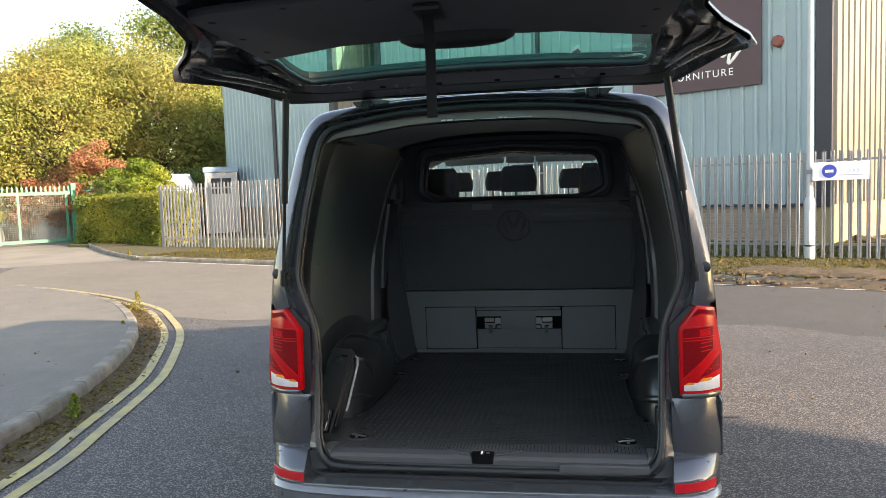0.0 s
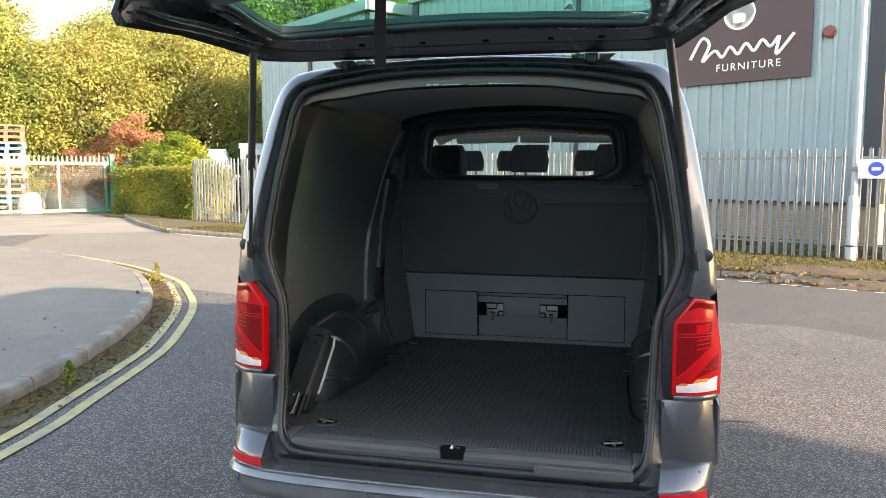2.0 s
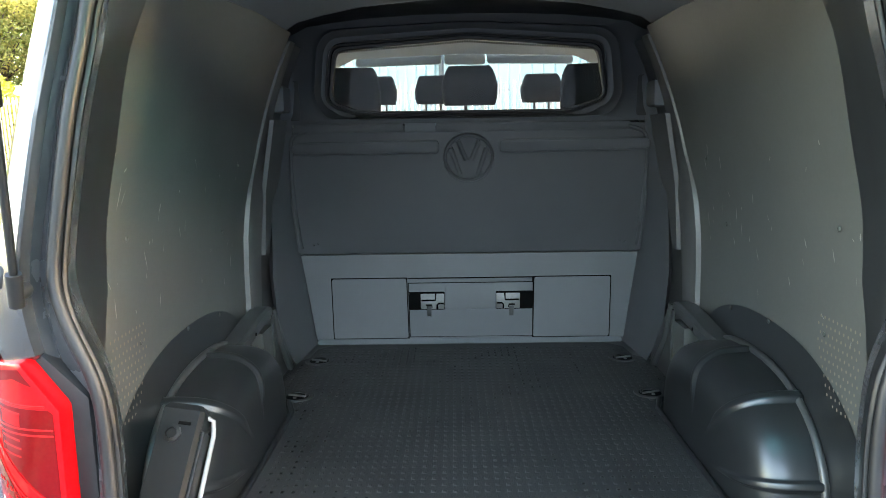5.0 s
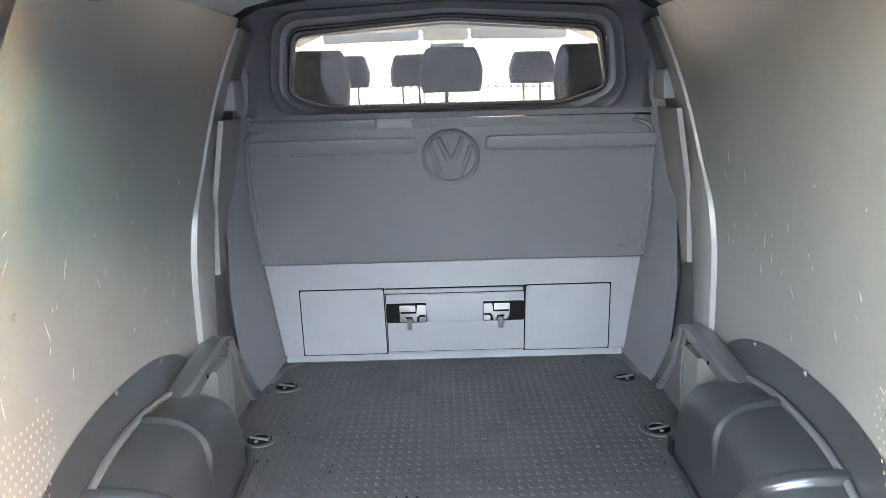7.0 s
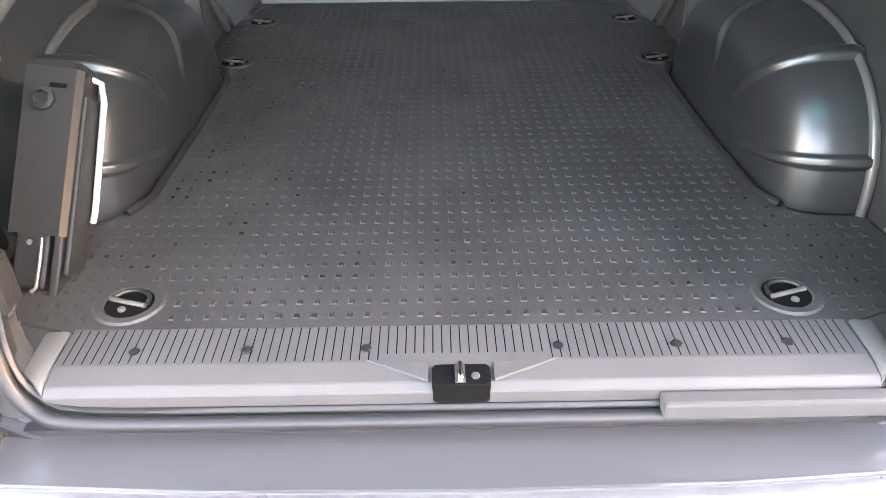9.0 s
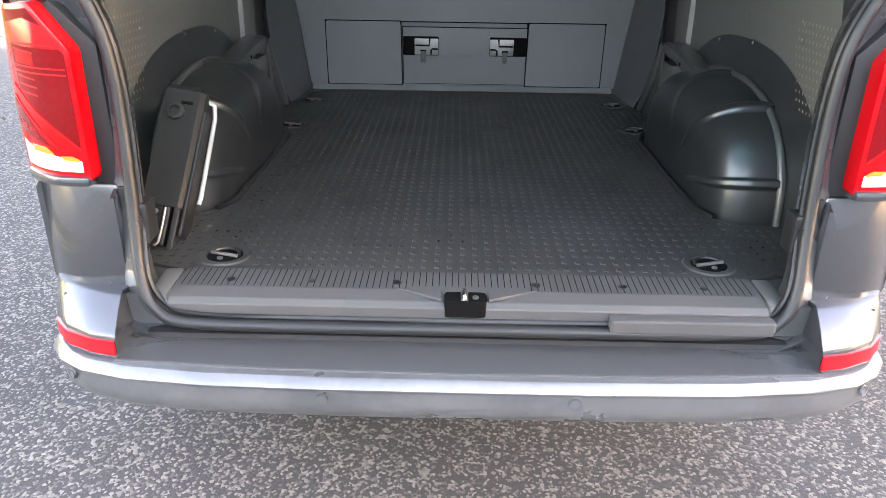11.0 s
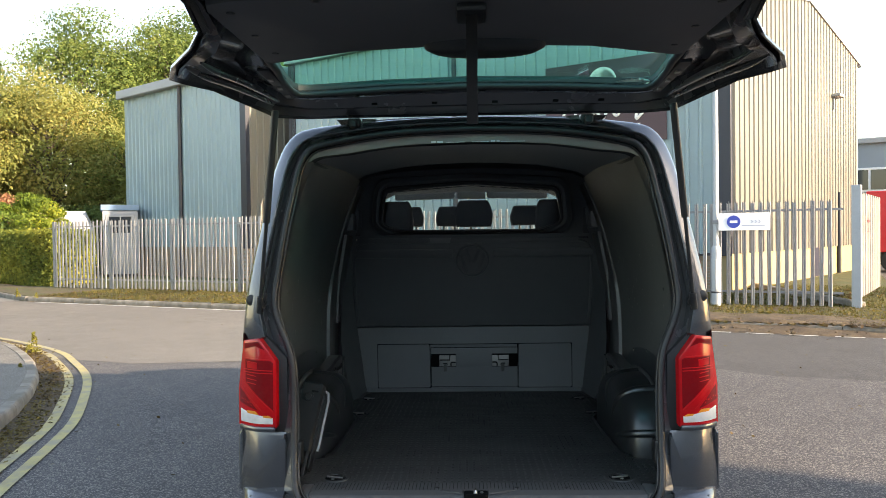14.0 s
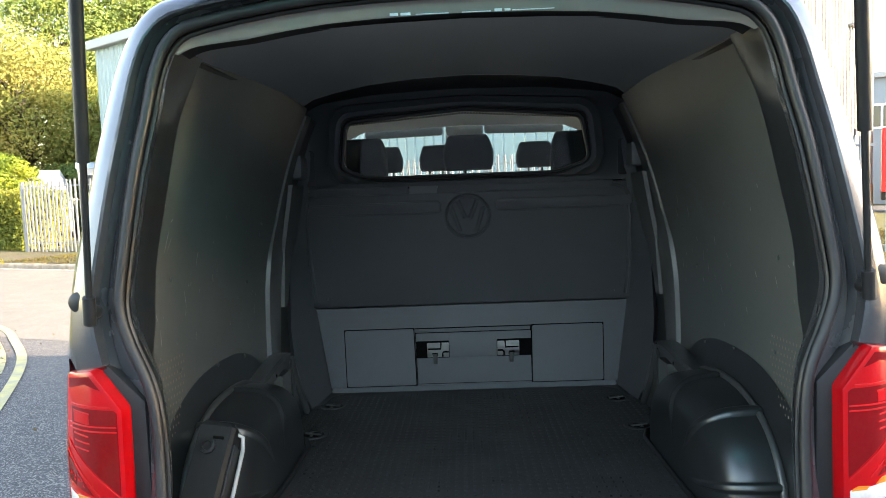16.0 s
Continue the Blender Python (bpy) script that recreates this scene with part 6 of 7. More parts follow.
# ---- jack under its cover, beside the arch ----
M_ROD = material("dull_plated_rod", (0.42, 0.42, 0.40), 0.45, spread=0.1, bump=0)
M_JACK = material("jack_black_plastic", (0.02, 0.021, 0.0215), 0.42, spread=0.03, scale=8, fine=300, bump=0, grain=0.0006, spec=0.25)
jack = thing("jack", "", "", Matrix.Translation((-0.775, 0.285, 0.60)) @ pose(0, 0, 0, -34, 8, 0))
jack.parent = van
part("cover", loft([[(-0.048, -0.03, z), (0.040, -0.03, z), (0.050, -0.018, z), (0.050, 0.05, z), (-0.048, 0.05, z)] for z in (0.10, 0.30, 0.405)] + [[(-0.04, -0.02, 0.42), (0.03, -0.02, 0.42), (0.04, -0.01, 0.42), (0.04, 0.04, 0.42), (-0.04, 0.04, 0.42)]], caps=True), M_JACK, jack, "black jack cover", smooth=30)
part("knob", moved(lathe([(0.022, 0), (0.022, 0.010), (0.014, 0.012), (0.012, 0.006), (0.0, 0.006)], 8), pose(-0.012, -0.03, 0.345, 90)), M_JACK, jack, "star knob", smooth=30)
part("foot", merge(box(-0.038, 0.022, -0.020, 0.035, 0.0, 0.12, 0.006), box(0.030, 0.046, -0.024, 0.04, -0.01, 0.13, 0.004)), M_BLACK, jack, "worn steel jack foot")
part("cover_slot", box(-0.004, 0.026, -0.0325, -0.029, 0.368, 0.376, 0.001, 1), M_HOLE, jack, "dark slot beside the knob")
part("foot_hook", tube([(0.012, -0.030, 0.095), (0.014, -0.033, 0.05), (0.013, -0.034, 0.005), (0.004, -0.034, -0.004)], 0.0035, 8), M_ZINC, jack, "worn metal hook", smooth=50)
part("foot_rivet", moved(lathe([(0.006, 0), (0.005, 0.003), (0.0, 0.004)], 10), pose(-0.012, -0.021, 0.085, 90)), M_ZINC, jack)
part("side_plate", box(0.05, 0.060, -0.02, 0.06, 0.03, 0.36, 0.004), M_JACK, jack, "steel side plate")
part("crank", tube([(0.045, 0.02, 0.40), (0.062, 0.03, 0.395), (0.069, 0.035, 0.36), (0.069, 0.05, 0.15), (0.067, 0.05, 0.13)], 0.0062, 8), M_ROD, jack, "pale bent crank rod", smooth=50)

# ---- tailgate, raised ----
tailgate = thing("tailgate", "", "", pose(0, 0, 0))
tailgate.parent = van
TG = [(0, 0.255), (0.35, 0.252), (0.56, 0.240), (0.68, 0.18), (0.775, 0.04), (0.835, -0.16), (0.875, -0.38), (0.908, -0.56), (0.912, -0.66), (0.875, -0.735), (0.79, -0.82), (0.735, -0.90), (0.725, -1.02), (0.735, -1.16), (0.71, -1.235), (0.58, -1.265), (0, -1.285)]
AP = [(0, 0.005), (0.33, 0.002), (0.55, -0.004), (0.632, -0.014), (0.665, -0.036), (0.675, -0.09), (0.674, -0.15), (0.670, -0.21), (0.666, -0.27), (0.660, -0.32), (0.654, -0.37), (0.652, -0.43), (0.652, -0.50), (0.632, -0.56), (0.52, -0.605), (0.32, -0.635), (0, -0.650)]


def tg_z(y):
    return curve1(y, (-1.30, 2.195), (-1.0, 2.150), (-0.85, 2.105), (-0.68, 2.052), (-0.39, 2.084), (-0.1, 2.084), (0.05, 2.072), (0.15, 2.085), (0.26, 2.110))


def tg_in(y):
    """Height of the inner face round the window and under the trim card."""
    return curve1(y, (-1.30, 2.225), (-1.0, 2.190), (-0.6, 2.160), (-0.49, 2.146), (0.0, 2.142), (0.2, 2.135))


def tg(k, dz, face=0.0):
    """A loop between the rim (k = 0) and the window's edge (k = 1); face: 0 at the rim's height, 1 at the inner face's."""
    out = []
    for (x, y), (xa, ya) in zip(TG, AP):
        x, y = lerp(x, xa, k), lerp(y, ya, k)
        out.append((x, y, lerp(tg_z(y), tg_in(y), face) + dz + 0.030 * face * (1 - min(1.0, abs(x) / 0.68) ** 2) * max(0.0, min(1.0, (y + 0.5) / 0.35))))
    return both(out)


part("shell", loft([tg(0.06, 0.02), tg(0.0, 0.0), tg(0.0, 0.008), tg(0.08, 0.045), tg(0.24, 0.09), tg(0.88, 0.05, 1)]), M_BODY, tailgate, "dark grey tailgate skin", smooth=40)
part("window_reveal", loft([tg(0.88, 0.05, 1), tg(1.0, 0.042, 1), tg(1.0, 0.02, 1)]), M_PLASTIC, tailgate, "black edge of the window opening", smooth=40)
part("inner_frame", loft([tg(0.065, 0.012), tg(0.14, 0.03, 0.2), tg(0.26, 0.028, 0.3), tg(0.34, 0.03, 0.9), tg(0.52, 0.03, 1), tg(0.60, 0.004, 1), tg(0.82, -0.006, 1), tg(0.93, 0.0, 1), tg(1.0, 0.025, 1)]), M_JAMB, tailgate, "black painted tailgate frame", smooth=40)
pane = part("tailgate_glass", loft([[(x * 1.02, y, z) for x, y, z in tg(1.0, 0.035, 1)], [(x * 1.02, y, z) for x, y, z in tg(1.0, 0.039, 1)]], caps=True), M_TINT, tailgate, "green tinted tailgate window")
pane.visible_shadow = False
part("glass_trim", tube([Vector(p) for p in tg(0.975, 0.004, 1)], 0.014, 8, closed=True), M_PLASTIC, tailgate, "black window trim", smooth=60)
for s in (-1, 1):
    bm = prism([(s * x, y) for x, y in ((0.682, -0.03), (0.712, -0.03), (0.71, -0.44), (0.668, -0.44))], "z", -0.012, 0.006, 0.005)
    for v in bm.verts:
        v.co.z += tg_in(v.co.y)
    part("side_trim", bm, M_PLASTIC, tailgate, "black side trim", smooth=30)
    for yy in (-0.10, -0.22, -0.34):
        part("trim_clip", box(s * 0.693 - 0.007, s * 0.693 + 0.007, yy, yy + 0.028, tg_in(yy) - 0.017, tg_in(yy) - 0.008), M_HEADER, tailgate)
    for k, (x0, x1) in enumerate(((0.735, 0.80), (0.755, 0.845))):
        ridge = spline([(s * lerp(x0, x1, t), lerp(-0.06, -0.70, t) + 0.05 * math.sin(math.pi * t), tg_z(lerp(-0.06, -0.70, t)) + 0.035 - 0.012 * k) for t in (0.0, 0.3, 0.6, 0.85, 1.0)], 5)
        part("wing_swage", tube(ridge, [0.004 + 0.010 * math.sin(math.pi * q / (len(ridge) - 1)) for q in range(len(ridge))], 8), M_JAMB, tailgate, "pressed swage along the tailgate's wing", smooth=60)
card = [(-0.625, -0.535), (-0.652, -0.55), (-0.70, -0.93), (-0.69, -0.97), (-0.62, -0.99), (0, -1.045), (0.62, -0.99), (0.69, -0.97), (0.70, -0.93), (0.652, -0.55), (0.625, -0.535), (0.35, -0.618), (0, -0.648), (-0.35, -0.618)]
bm = prism(card, "z", 0.0, 0.026, 0.008)
for v in bm.verts:
    v.co.z += tg_in(v.co.y) - 0.022
part("trim_card", bm, M_CARD, tailgate, "grey plastic tailgate trim card", smooth=30)
for x, y in ((-0.64, -0.92), (0.64, -0.92), (-0.62, -0.76), (0.62, -0.76), (-0.60, -0.62), (0.60, -0.62), (-0.4, -0.985), (0.4, -0.985), (-0.15, -1.005)):
    part("card_clip", moved(lathe([(0.012, 0), (0.010, -0.003), (0.0, -0.004)], 12), pose(x, y, tg_in(y) - 0.022)), M_PLASTIC, tailgate)
# wiper motor cover over the glass edge
loops = []
for k, r in ((0.0, 1.0), (0.6, 0.96), (0.9, 0.82), (1.0, 0.5)):
    loops.append([(0.035 + r * 0.185 * math.cos(a), -0.655 + r * (0.085 if math.sin(a) > 0 else 0.05) * math.sin(a), tg_in(-0.6) - 0.005 - 0.04 * k) for a in (2 * math.pi * j / 32 for j in range(32))])
part("wiper_motor_cover", loft(loops, caps=True), M_PLASTIC, tailgate, "black oval wiper motor cover", smooth=50)
# pull strap
part("strap_anchor", box(-0.045, 0.035, -0.96, -0.84, tg_in(-0.9) - 0.042, tg_in(-0.9) - 0.018, 0.012), M_PLASTIC, tailgate, "black strap anchor", smooth=40)
strap = spline([(-0.005, -0.93, 2.140), (-0.005, -0.905, 2.05), (-0.006, -0.90, 1.97), (-0.006, -0.90, 1.90), (-0.006, -0.897, 1.862)], 5)
part("pull_strap", loft([[(p.x - 0.0145, p.y, p.z), (p.x + 0.0145, p.y, p.z), (p.x + 0.0145, p.y + 0.003, p.z), (p.x - 0.0145, p.y + 0.003, p.z)] for p in strap], caps=True), M_WEBBING, tailgate, "black webbing pull strap")
zl = tg_in(-1.15)
part("lock", merge(box(-0.052, 0.040, -1.175, -1.055, zl - 0.03, zl - 0.008, 0.008), box(-0.022, 0.012, -1.10, -1.05, zl - 0.034, zl - 0.026, 0.004)), M_SILL, tailgate, "grey lock plate")
for x in (-0.075, 0.065):
    part("lock_bolt", moved(lathe([(0.013, 0), (0.013, -0.012), (0.008, -0.016)], 6), pose(x, -1.14, zl - 0.012)), M_ZINC, tailgate)
part("handle_recess", moved(lathe([(0.035, 0), (0.034, -0.008), (0.028, -0.012)], 24), Matrix.Translation((0.205, -1.165, zl - 0.008)) @ Matrix.Diagonal((1.0, 0.5, 1.0, 1.0))), M_PLASTIC, tailgate, "dark oval release pad", smooth=40)
for x in (-0.40, -0.16, 0.08, 0.32, 0.5):
    part("frame_slot", box(x, x + 0.022, 0.085, 0.095, tg_in(0.09) - 0.012, tg_in(0.09) - 0.004), M_HOLE, tailgate)
# window stickers
zs = tg_in(-0.2) + 0.030
part("sail_sticker", prism([(0.385, -0.14), (0.425, -0.135), (0.412, -0.215)], "z", zs, zs + 0.0015), M_SIGN, tailgate, "white triangular sticker")
for k in range(7):
    a = radians(20 + k * 24)
    d = Vector((math.cos(a), -math.sin(a), 0))
    e = Vector((-d.y, d.x, 0))
    o = Vector((0.592, -0.065, zs - 0.012))
    raw("palm_sticker", [o - e * 0.004, o + d * 0.035 + e * 0.012, o + d * 0.062 - e * 0.008, o + d * 0.03 - e * 0.006], [(0, 1, 2, 3)], M_STICKER, tailgate)
part("palm_arc", tube([(0.615 + 0.05 * math.cos(a), -0.05 + 0.05 * math.sin(a), zs - 0.012) for a in (radians(-120 + 15 * k) for k in range(12))], 0.003, 6), M_STICKER, tailgate)
# hinges with bright trapezoid pieces beside them, and roof-edge gap
for x in (-0.490, 0.474):
    part("hinge", merge(box(x - 0.026, x + 0.026, 0.20, 0.30, 2.070, 2.098, 0.006), box(x - 0.014, x + 0.014, 0.16, 0.25, 2.055, 2.085, 0.006)), M_PLASTIC, van, "black tailgate hinge")
    for a, b in ((-0.080, -0.028), (0.028, 0.090)):
        far, near = (a, b) if a < 0 else (b, a)
        part("hinge_cap", loft([[(x + far, 0.246, 2.100), (x + near, 0.236, 2.100), (x + near, 0.230, 2.060), (x + lerp(near, far, 0.35), 0.232, 2.064)], [(x + far, 0.266, 2.104), (x + near, 0.262, 2.104), (x + near, 0.256, 2.066), (x + lerp(near, far, 0.35), 0.258, 2.070)]], caps=True), M_CHROME, van, "bright trapezoid piece beside the hinge")
part("roof_edge", loft([[(x, y, z) for y, z in ((0.228, 2.056 - 0.045 * (x / 0.62) ** 4), (0.236, 2.076 - 0.045 * (x / 0.62) ** 4), (0.262, 2.1075 - 0.045 * (x / 0.62) ** 4))] for x in (k * 0.62 / 8 for k in range(-8, 9))], closed=False), M_BODY, van, "glossy roof edge", smooth=50)

# ---- gas struts ----
for s in (-1, 1):
    strut = thing("gas_strut", "", "", pose(0, 0, 0))
    strut.parent = van
    a, b = Vector((s * 0.853, 0.072, 1.330)), Vector((s * 0.728, -0.14, 2.065))
    m = a + (b - a) * 0.455
    part("rod", tube([a, m], 0.0075, 10), M_PLASTIC, strut, smooth=60)
    part("cylinder", tube([m - (b - a) * 0.01, b], 0.0135, 12), M_PLASTIC, strut, "black gas strut cylinder", smooth=60)
    part("ball_joint", tube([a - (b - a) * 0.035, a + (b - a) * 0.05], 0.014, 10), M_SEAL, strut, smooth=60)
    part("ball_plate", moved(lathe([(0.016, 0), (0.016, 0.02), (0.010, 0.03)], 12), pose(a.x, a.y + 0.03, a.z, 90)), M_SEAL, strut, smooth=50)

# ---- cab seen through the bulkhead window ----
def headrest(x, y, top, w, name="headrest", drop=0.26):
    bm = loft([[(x + w * kx * math.copysign(abs(math.cos(a)) ** 0.6, math.cos(a)), y + d * math.copysign(abs(math.sin(a)) ** 0.7, math.sin(a)), z) for a in (2 * math.pi * j / 20 for j in range(20))]
               for z, kx, d in ((top - drop, 0.90, 0.05), (top - 0.8 * drop, 0.98, 0.06), (top - 0.5 * drop, 1.0, 0.065), (top - 0.05, 0.92, 0.06), (top - 0.015, 0.82, 0.045), (top, 0.72, 0.02))], caps=True)
    return part(name, bm, M_SEAT, van, "dark fabric headrest", smooth=60)


def seat_back(x0, x1, y, top):
    return part("seat_back", prism([(y, 0.95), (y + 0.14, 0.95), (y + 0.07, top), (y - 0.03, top)], "x", x0, x1, 0.03, 3), M_SEAT, van, "dark fabric seat back", smooth=40)


for x, w in ((-0.545, 0.135), (0.018, 0.135), (0.585, 0.135)):
    headrest(x, 2.40, 1.923, w, drop=0.185 if abs(x) < 0.1 else 0.26)
    if abs(x) < 0.1:
        part("headrest_post", tube([(x - 0.02, 2.41, 1.50), (x - 0.02, 2.41, 1.80)], 0.009, 6), M_PLASTIC, van)
    seat_back(x - 0.25, x + 0.25, 2.38, 1.58 if abs(x) < 0.1 else 1.67)
for x, w in ((-0.465, 0.10), (-0.17, 0.10), (0.415, 0.115)):
    headrest(x, 2.85, 1.915, w, drop=0.15)
    for dx in (-0.04, 0.04):
        part("headrest_post", tube([(x + dx, 2.85, 1.55), (x + dx, 2.85, 1.79)], 0.006, 6), M_PLASTIC, van)
    seat_back(x - 0.13, x + 0.13, 2.84, 1.60)
part("cab_roof_lining", loft([[(x, y, z) for x, z in ((-0.74, 2.01), (-0.6, 2.065), (0, 2.09), (0.6, 2.065), (0.74, 2.01))] for y in (2.03, 2.8)] + [[(x, 2.92, z) for x, z in ((-0.72, 1.96), (-0.6, 2.015), (0, 2.035), (0.6, 2.015), (0.72, 1.96))]], closed=False), M_CABLIN, van, "beige cab roof lining", smooth=50)
for s in (-1, 1):
    part("sun_visor", prism(rounded([(s * 0.125, 1.984), (s * 0.600, 1.975), (s * 0.600, 2.035), (s * 0.125, 2.058)][::s], 0.02, 4), "y", 2.950, 2.966, 0.003, 1), M_VISOR, van, "beige folded sun visor", smooth=30)
    part("cab_pillar_trim", loft([[(s * 0.84, 3.02, 1.35), (s * 0.84, 3.14, 1.35)], [(s * 0.78, 3.0, 1.75), (s * 0.78, 3.12, 1.75)], [(s * 0.70, 2.96, 2.0), (s * 0.70, 3.08, 2.0)]], closed=False), M_CABLIN, van, "beige windscreen pillar trim")
part("dashboard", prism([(3.45, 0.9), (4.1, 0.9), (4.1, 1.16), (3.85, 1.30), (3.55, 1.33), (3.45, 1.22)], "x", -0.80, 0.80, 0.03), M_PLASTIC, van, "dark dashboard", smooth=40)
part("roof_console", prism(rounded([(-0.110, 1.982), (0.118, 1.978), (0.112, 2.06), (-0.104, 2.06)], 0.02, 4), "y", 2.938, 2.966, 0.004, 2), M_CABLIN, van, "beige roof console between the visors", smooth=30)
part("cab_mirror", box(-0.075, 0.10, 3.04, 3.07, 1.925, 1.975, 0.010), M_PLASTIC, van, "black rear-view mirror", smooth=40)
part("cab_floor", box(-0.88, 0.88, 2.32, 4.2, 0.52, 0.60), M_BLACK, van, "black cab floor")

# ---- trees, hedge, shrubs, grass ----
RNG = np.random.default_rng(7)


def leaf_quads(centres, normals, size, rng, squash=0.55):
    """Diamond leaves, one for each centre, turned about its normal."""
    n = len(centres)
    t = rng.normal(size=(n, 3))
    t -= normals * np.sum(t * normals, axis=1, keepdims=True)
    t /= np.linalg.norm(t, axis=1, keepdims=True) + 1e-9
    b = np.cross(normals, t)
    s = (size * rng.uniform(0.6, 1.3, n))[:, None]
    v = np.stack([centres - t * s, centres + b * s * squash, centres + t * s, centres - b * s * squash], axis=1).reshape(-1, 3)
    f = np.arange(4 * n).reshape(n, 4)
    return v, f


def mesh_of(name, v, f, mat):
    me = bpy.data.meshes.new(name)
    me.from_pydata(v.tolist(), [], f.tolist())
    me.materials.append(mat)
    return me


def crown_mesh(name, height, radius, low, mat, clumps, leaves, size, seed):
    """Clumps of leaves spread over an uneven crown, with gaps between them."""
    rng = np.random.default_rng(seed)
    d = rng.normal(size=(clumps, 3))
    d /= np.linalg.norm(d, axis=1, keepdims=True)
    r = rng.uniform(0.45, 1.0, clumps) ** 0.6
    mid, tall = (height + low) / 2, (height - low) / 2
    c = d * r[:, None] * np.array([radius, radius, tall]) + np.array([0, 0, mid])
    c[:, :2] *= (1.0 - 0.28 * np.clip((c[:, 2:3] - mid) / tall, 0, 1))
    cr = rng.uniform(0.5, 1.0, clumps) * radius * 0.36
    which = rng.integers(0, clumps, leaves)
    n = rng.normal(size=(leaves, 3))
    n[:, 2] += 0.25
    n /= np.linalg.norm(n, axis=1, keepdims=True)
    # small sprays of leaves on each clump, so that its surface is ragged
    k = (rng.uniform(0.72, 1.0, leaves) + 0.22 * np.sin(n[:, 0] * 9 + which) * np.cos(n[:, 1] * 8 - which) * np.sin(n[:, 2] * 7))[:, None]
    p = c[which] + n * k * cr[which][:, None] * np.array([1.2, 1.2, 0.72])
    nn = n + rng.normal(scale=0.42, size=n.shape) + np.array([0, 0, 0.3])
    nn /= np.linalg.norm(nn, axis=1, keepdims=True)
    v, f = leaf_quads(p, nn, size, rng)
    return mesh_of(name, v, f, mat), c


def tree(name, height, radius, low, mat, label, seed, clumps=150, leaves=50000, size=0.072):
    rng = random.Random(seed)
    root = thing(name, label, "tree")
    me, c = crown_mesh("crown", height, radius, low, mat, clumps, leaves, size, seed)
    crown = new("crown", me)
    crown.parent = root
    bm = tube([(0, 0, -0.3), (0.05, 0.03, low * 0.6), (0.1, -0.05, low + 1.5), (0.0, 0.1, height * 0.8)], [0.24, 0.2, 0.15, 0.04], 9)
    for k in range(0, len(c), 3):
        e = Vector(c[k])
        z0 = max(low * 0.5, e.z - rng.uniform(1.2, 2.8))
        tube([(0.05, 0, z0), ((e.x) * 0.5, e.y * 0.5, (z0 + e.z) / 2 + 0.2), tuple(e)], [0.07, 0.045, 0.012], 5, bm=bm)
    part("trunk", bm, M_BARK, root, "grey-brown trunk with limbs", smooth=50)
    return root


kinds = [
    tree("tree", 9.6, 3.9, 0.6, M_LEAF_GOLD, "golden autumn tree at the edge of the wood", 11),
    tree("tree", 9.3, 3.7, 0.6, M_LEAF_OLIVE, "olive and yellow autumn tree in the wood", 12),
    tree("tree", 10.2, 3.8, 0.8, M_LEAF_GOLD, "tall golden autumn tree in the wood", 13),
    tree("tree", 14.5, 4.6, 2.5, M_LEAF_GREEN, "tall green tree rising behind the wood", 14, 150, 46000, 0.085),
]
SPOTS = [(0, -24.6, 30.2, 1.0), (1, -28.8, 27.8, 1.0), (2, -33.2, 25.0, 0.95), (1, -37.5, 21.5, 1.05), (0, -41.5, 17.5, 1.0), (2, -20.9, 33.2, 0.98), (1, -17.4, 35.6, 0.95), (0, -13.6, 37.6, 0.9),
         (1, -26.0, 35.0, 1.12), (0, -31.5, 31.0, 1.15), (2, -37.0, 27.5, 1.15), (0, -43.0, 24.0, 1.15), (3, -22.6, 39.5, 1.0), (3, -17.6, 41.0, 1.02), (3, -28.8, 38.5, 0.86), (3, -12.0, 44.0, 1.0), (1, -47.0, 13.0, 1.1), (2, -50.0, 20.0, 1.2), (3, -35.5, 35.0, 0.8), (3, -20.0, 47.0, 1.08)]
used = set()
for i, (k, x, y, sc) in enumerate(SPOTS):
    m = pose(x, y, 0, 0, 0, 77 * i)
    if k in used:
        ob = copy_thing(kinds[k], m)
    else:
        ob = kinds[k]
        ob.matrix_basis = m
        used.add(k)
    ob.scale = (sc, sc, sc)


def shrub(name, x, y, h, r, mat, label, seed, leaves=7000, size=0.085, low=0.0):
    root = thing(name, label, "shrub", pose(x, y, 0))
    me, c = crown_mesh("foliage", h, r, low, mat, 40, leaves, size, seed)
    ob = new("foliage", me)
    ob.parent = root
    bm = bmesh.new()
    for k in range(0, 40, 4):
        e = Vector(c[k])
        tube([(e.x * 0.1, e.y * 0.1, -0.05), (e.x * 0.5, e.y * 0.5, e.z * 0.5), tuple(e)], [0.04, 0.025, 0.008], 5, bm=bm)
    part("stems", bm, M_BARK, root)
    return root


shrub("shrub", -16.6, 24.4, 3.7, 1.4, M_LEAF_LIME, "bright yellow-green shrub behind the hedge", 21, 22000, 0.05)
shrub("shrub", -17.6, 23.9, 2.7, 1.2, M_LEAF_GREEN, "dark green shrub behind the hedge", 22, 12000, 0.055)
shrub("shrub", -19.6, 26.0, 4.3, 1.35, M_LEAF_RED, "rust-red autumn shrub behind the gate", 23, 16000, 0.055)
shrub("shrub", -22.5, 27.4, 3.3, 1.8, M_LEAF_RED, "russet bramble thicket behind the gate", 24, 16000, 0.055)
shrub("shrub", -26.5, 25.0, 3.2, 2.2, M_LEAF_GOLD, "tawny undergrowth below the trees", 25, 15000, 0.065)
shrub("shrub", -30.5, 21.5, 3.2, 2.4, M_LEAF_OLIVE, "tawny undergrowth below the trees", 26, 15000, 0.065)
shrub("shrub", -34.5, 17.0, 3.2, 2.4, M_LEAF_GOLD, "tawny undergrowth below the trees", 27, 15000, 0.065)
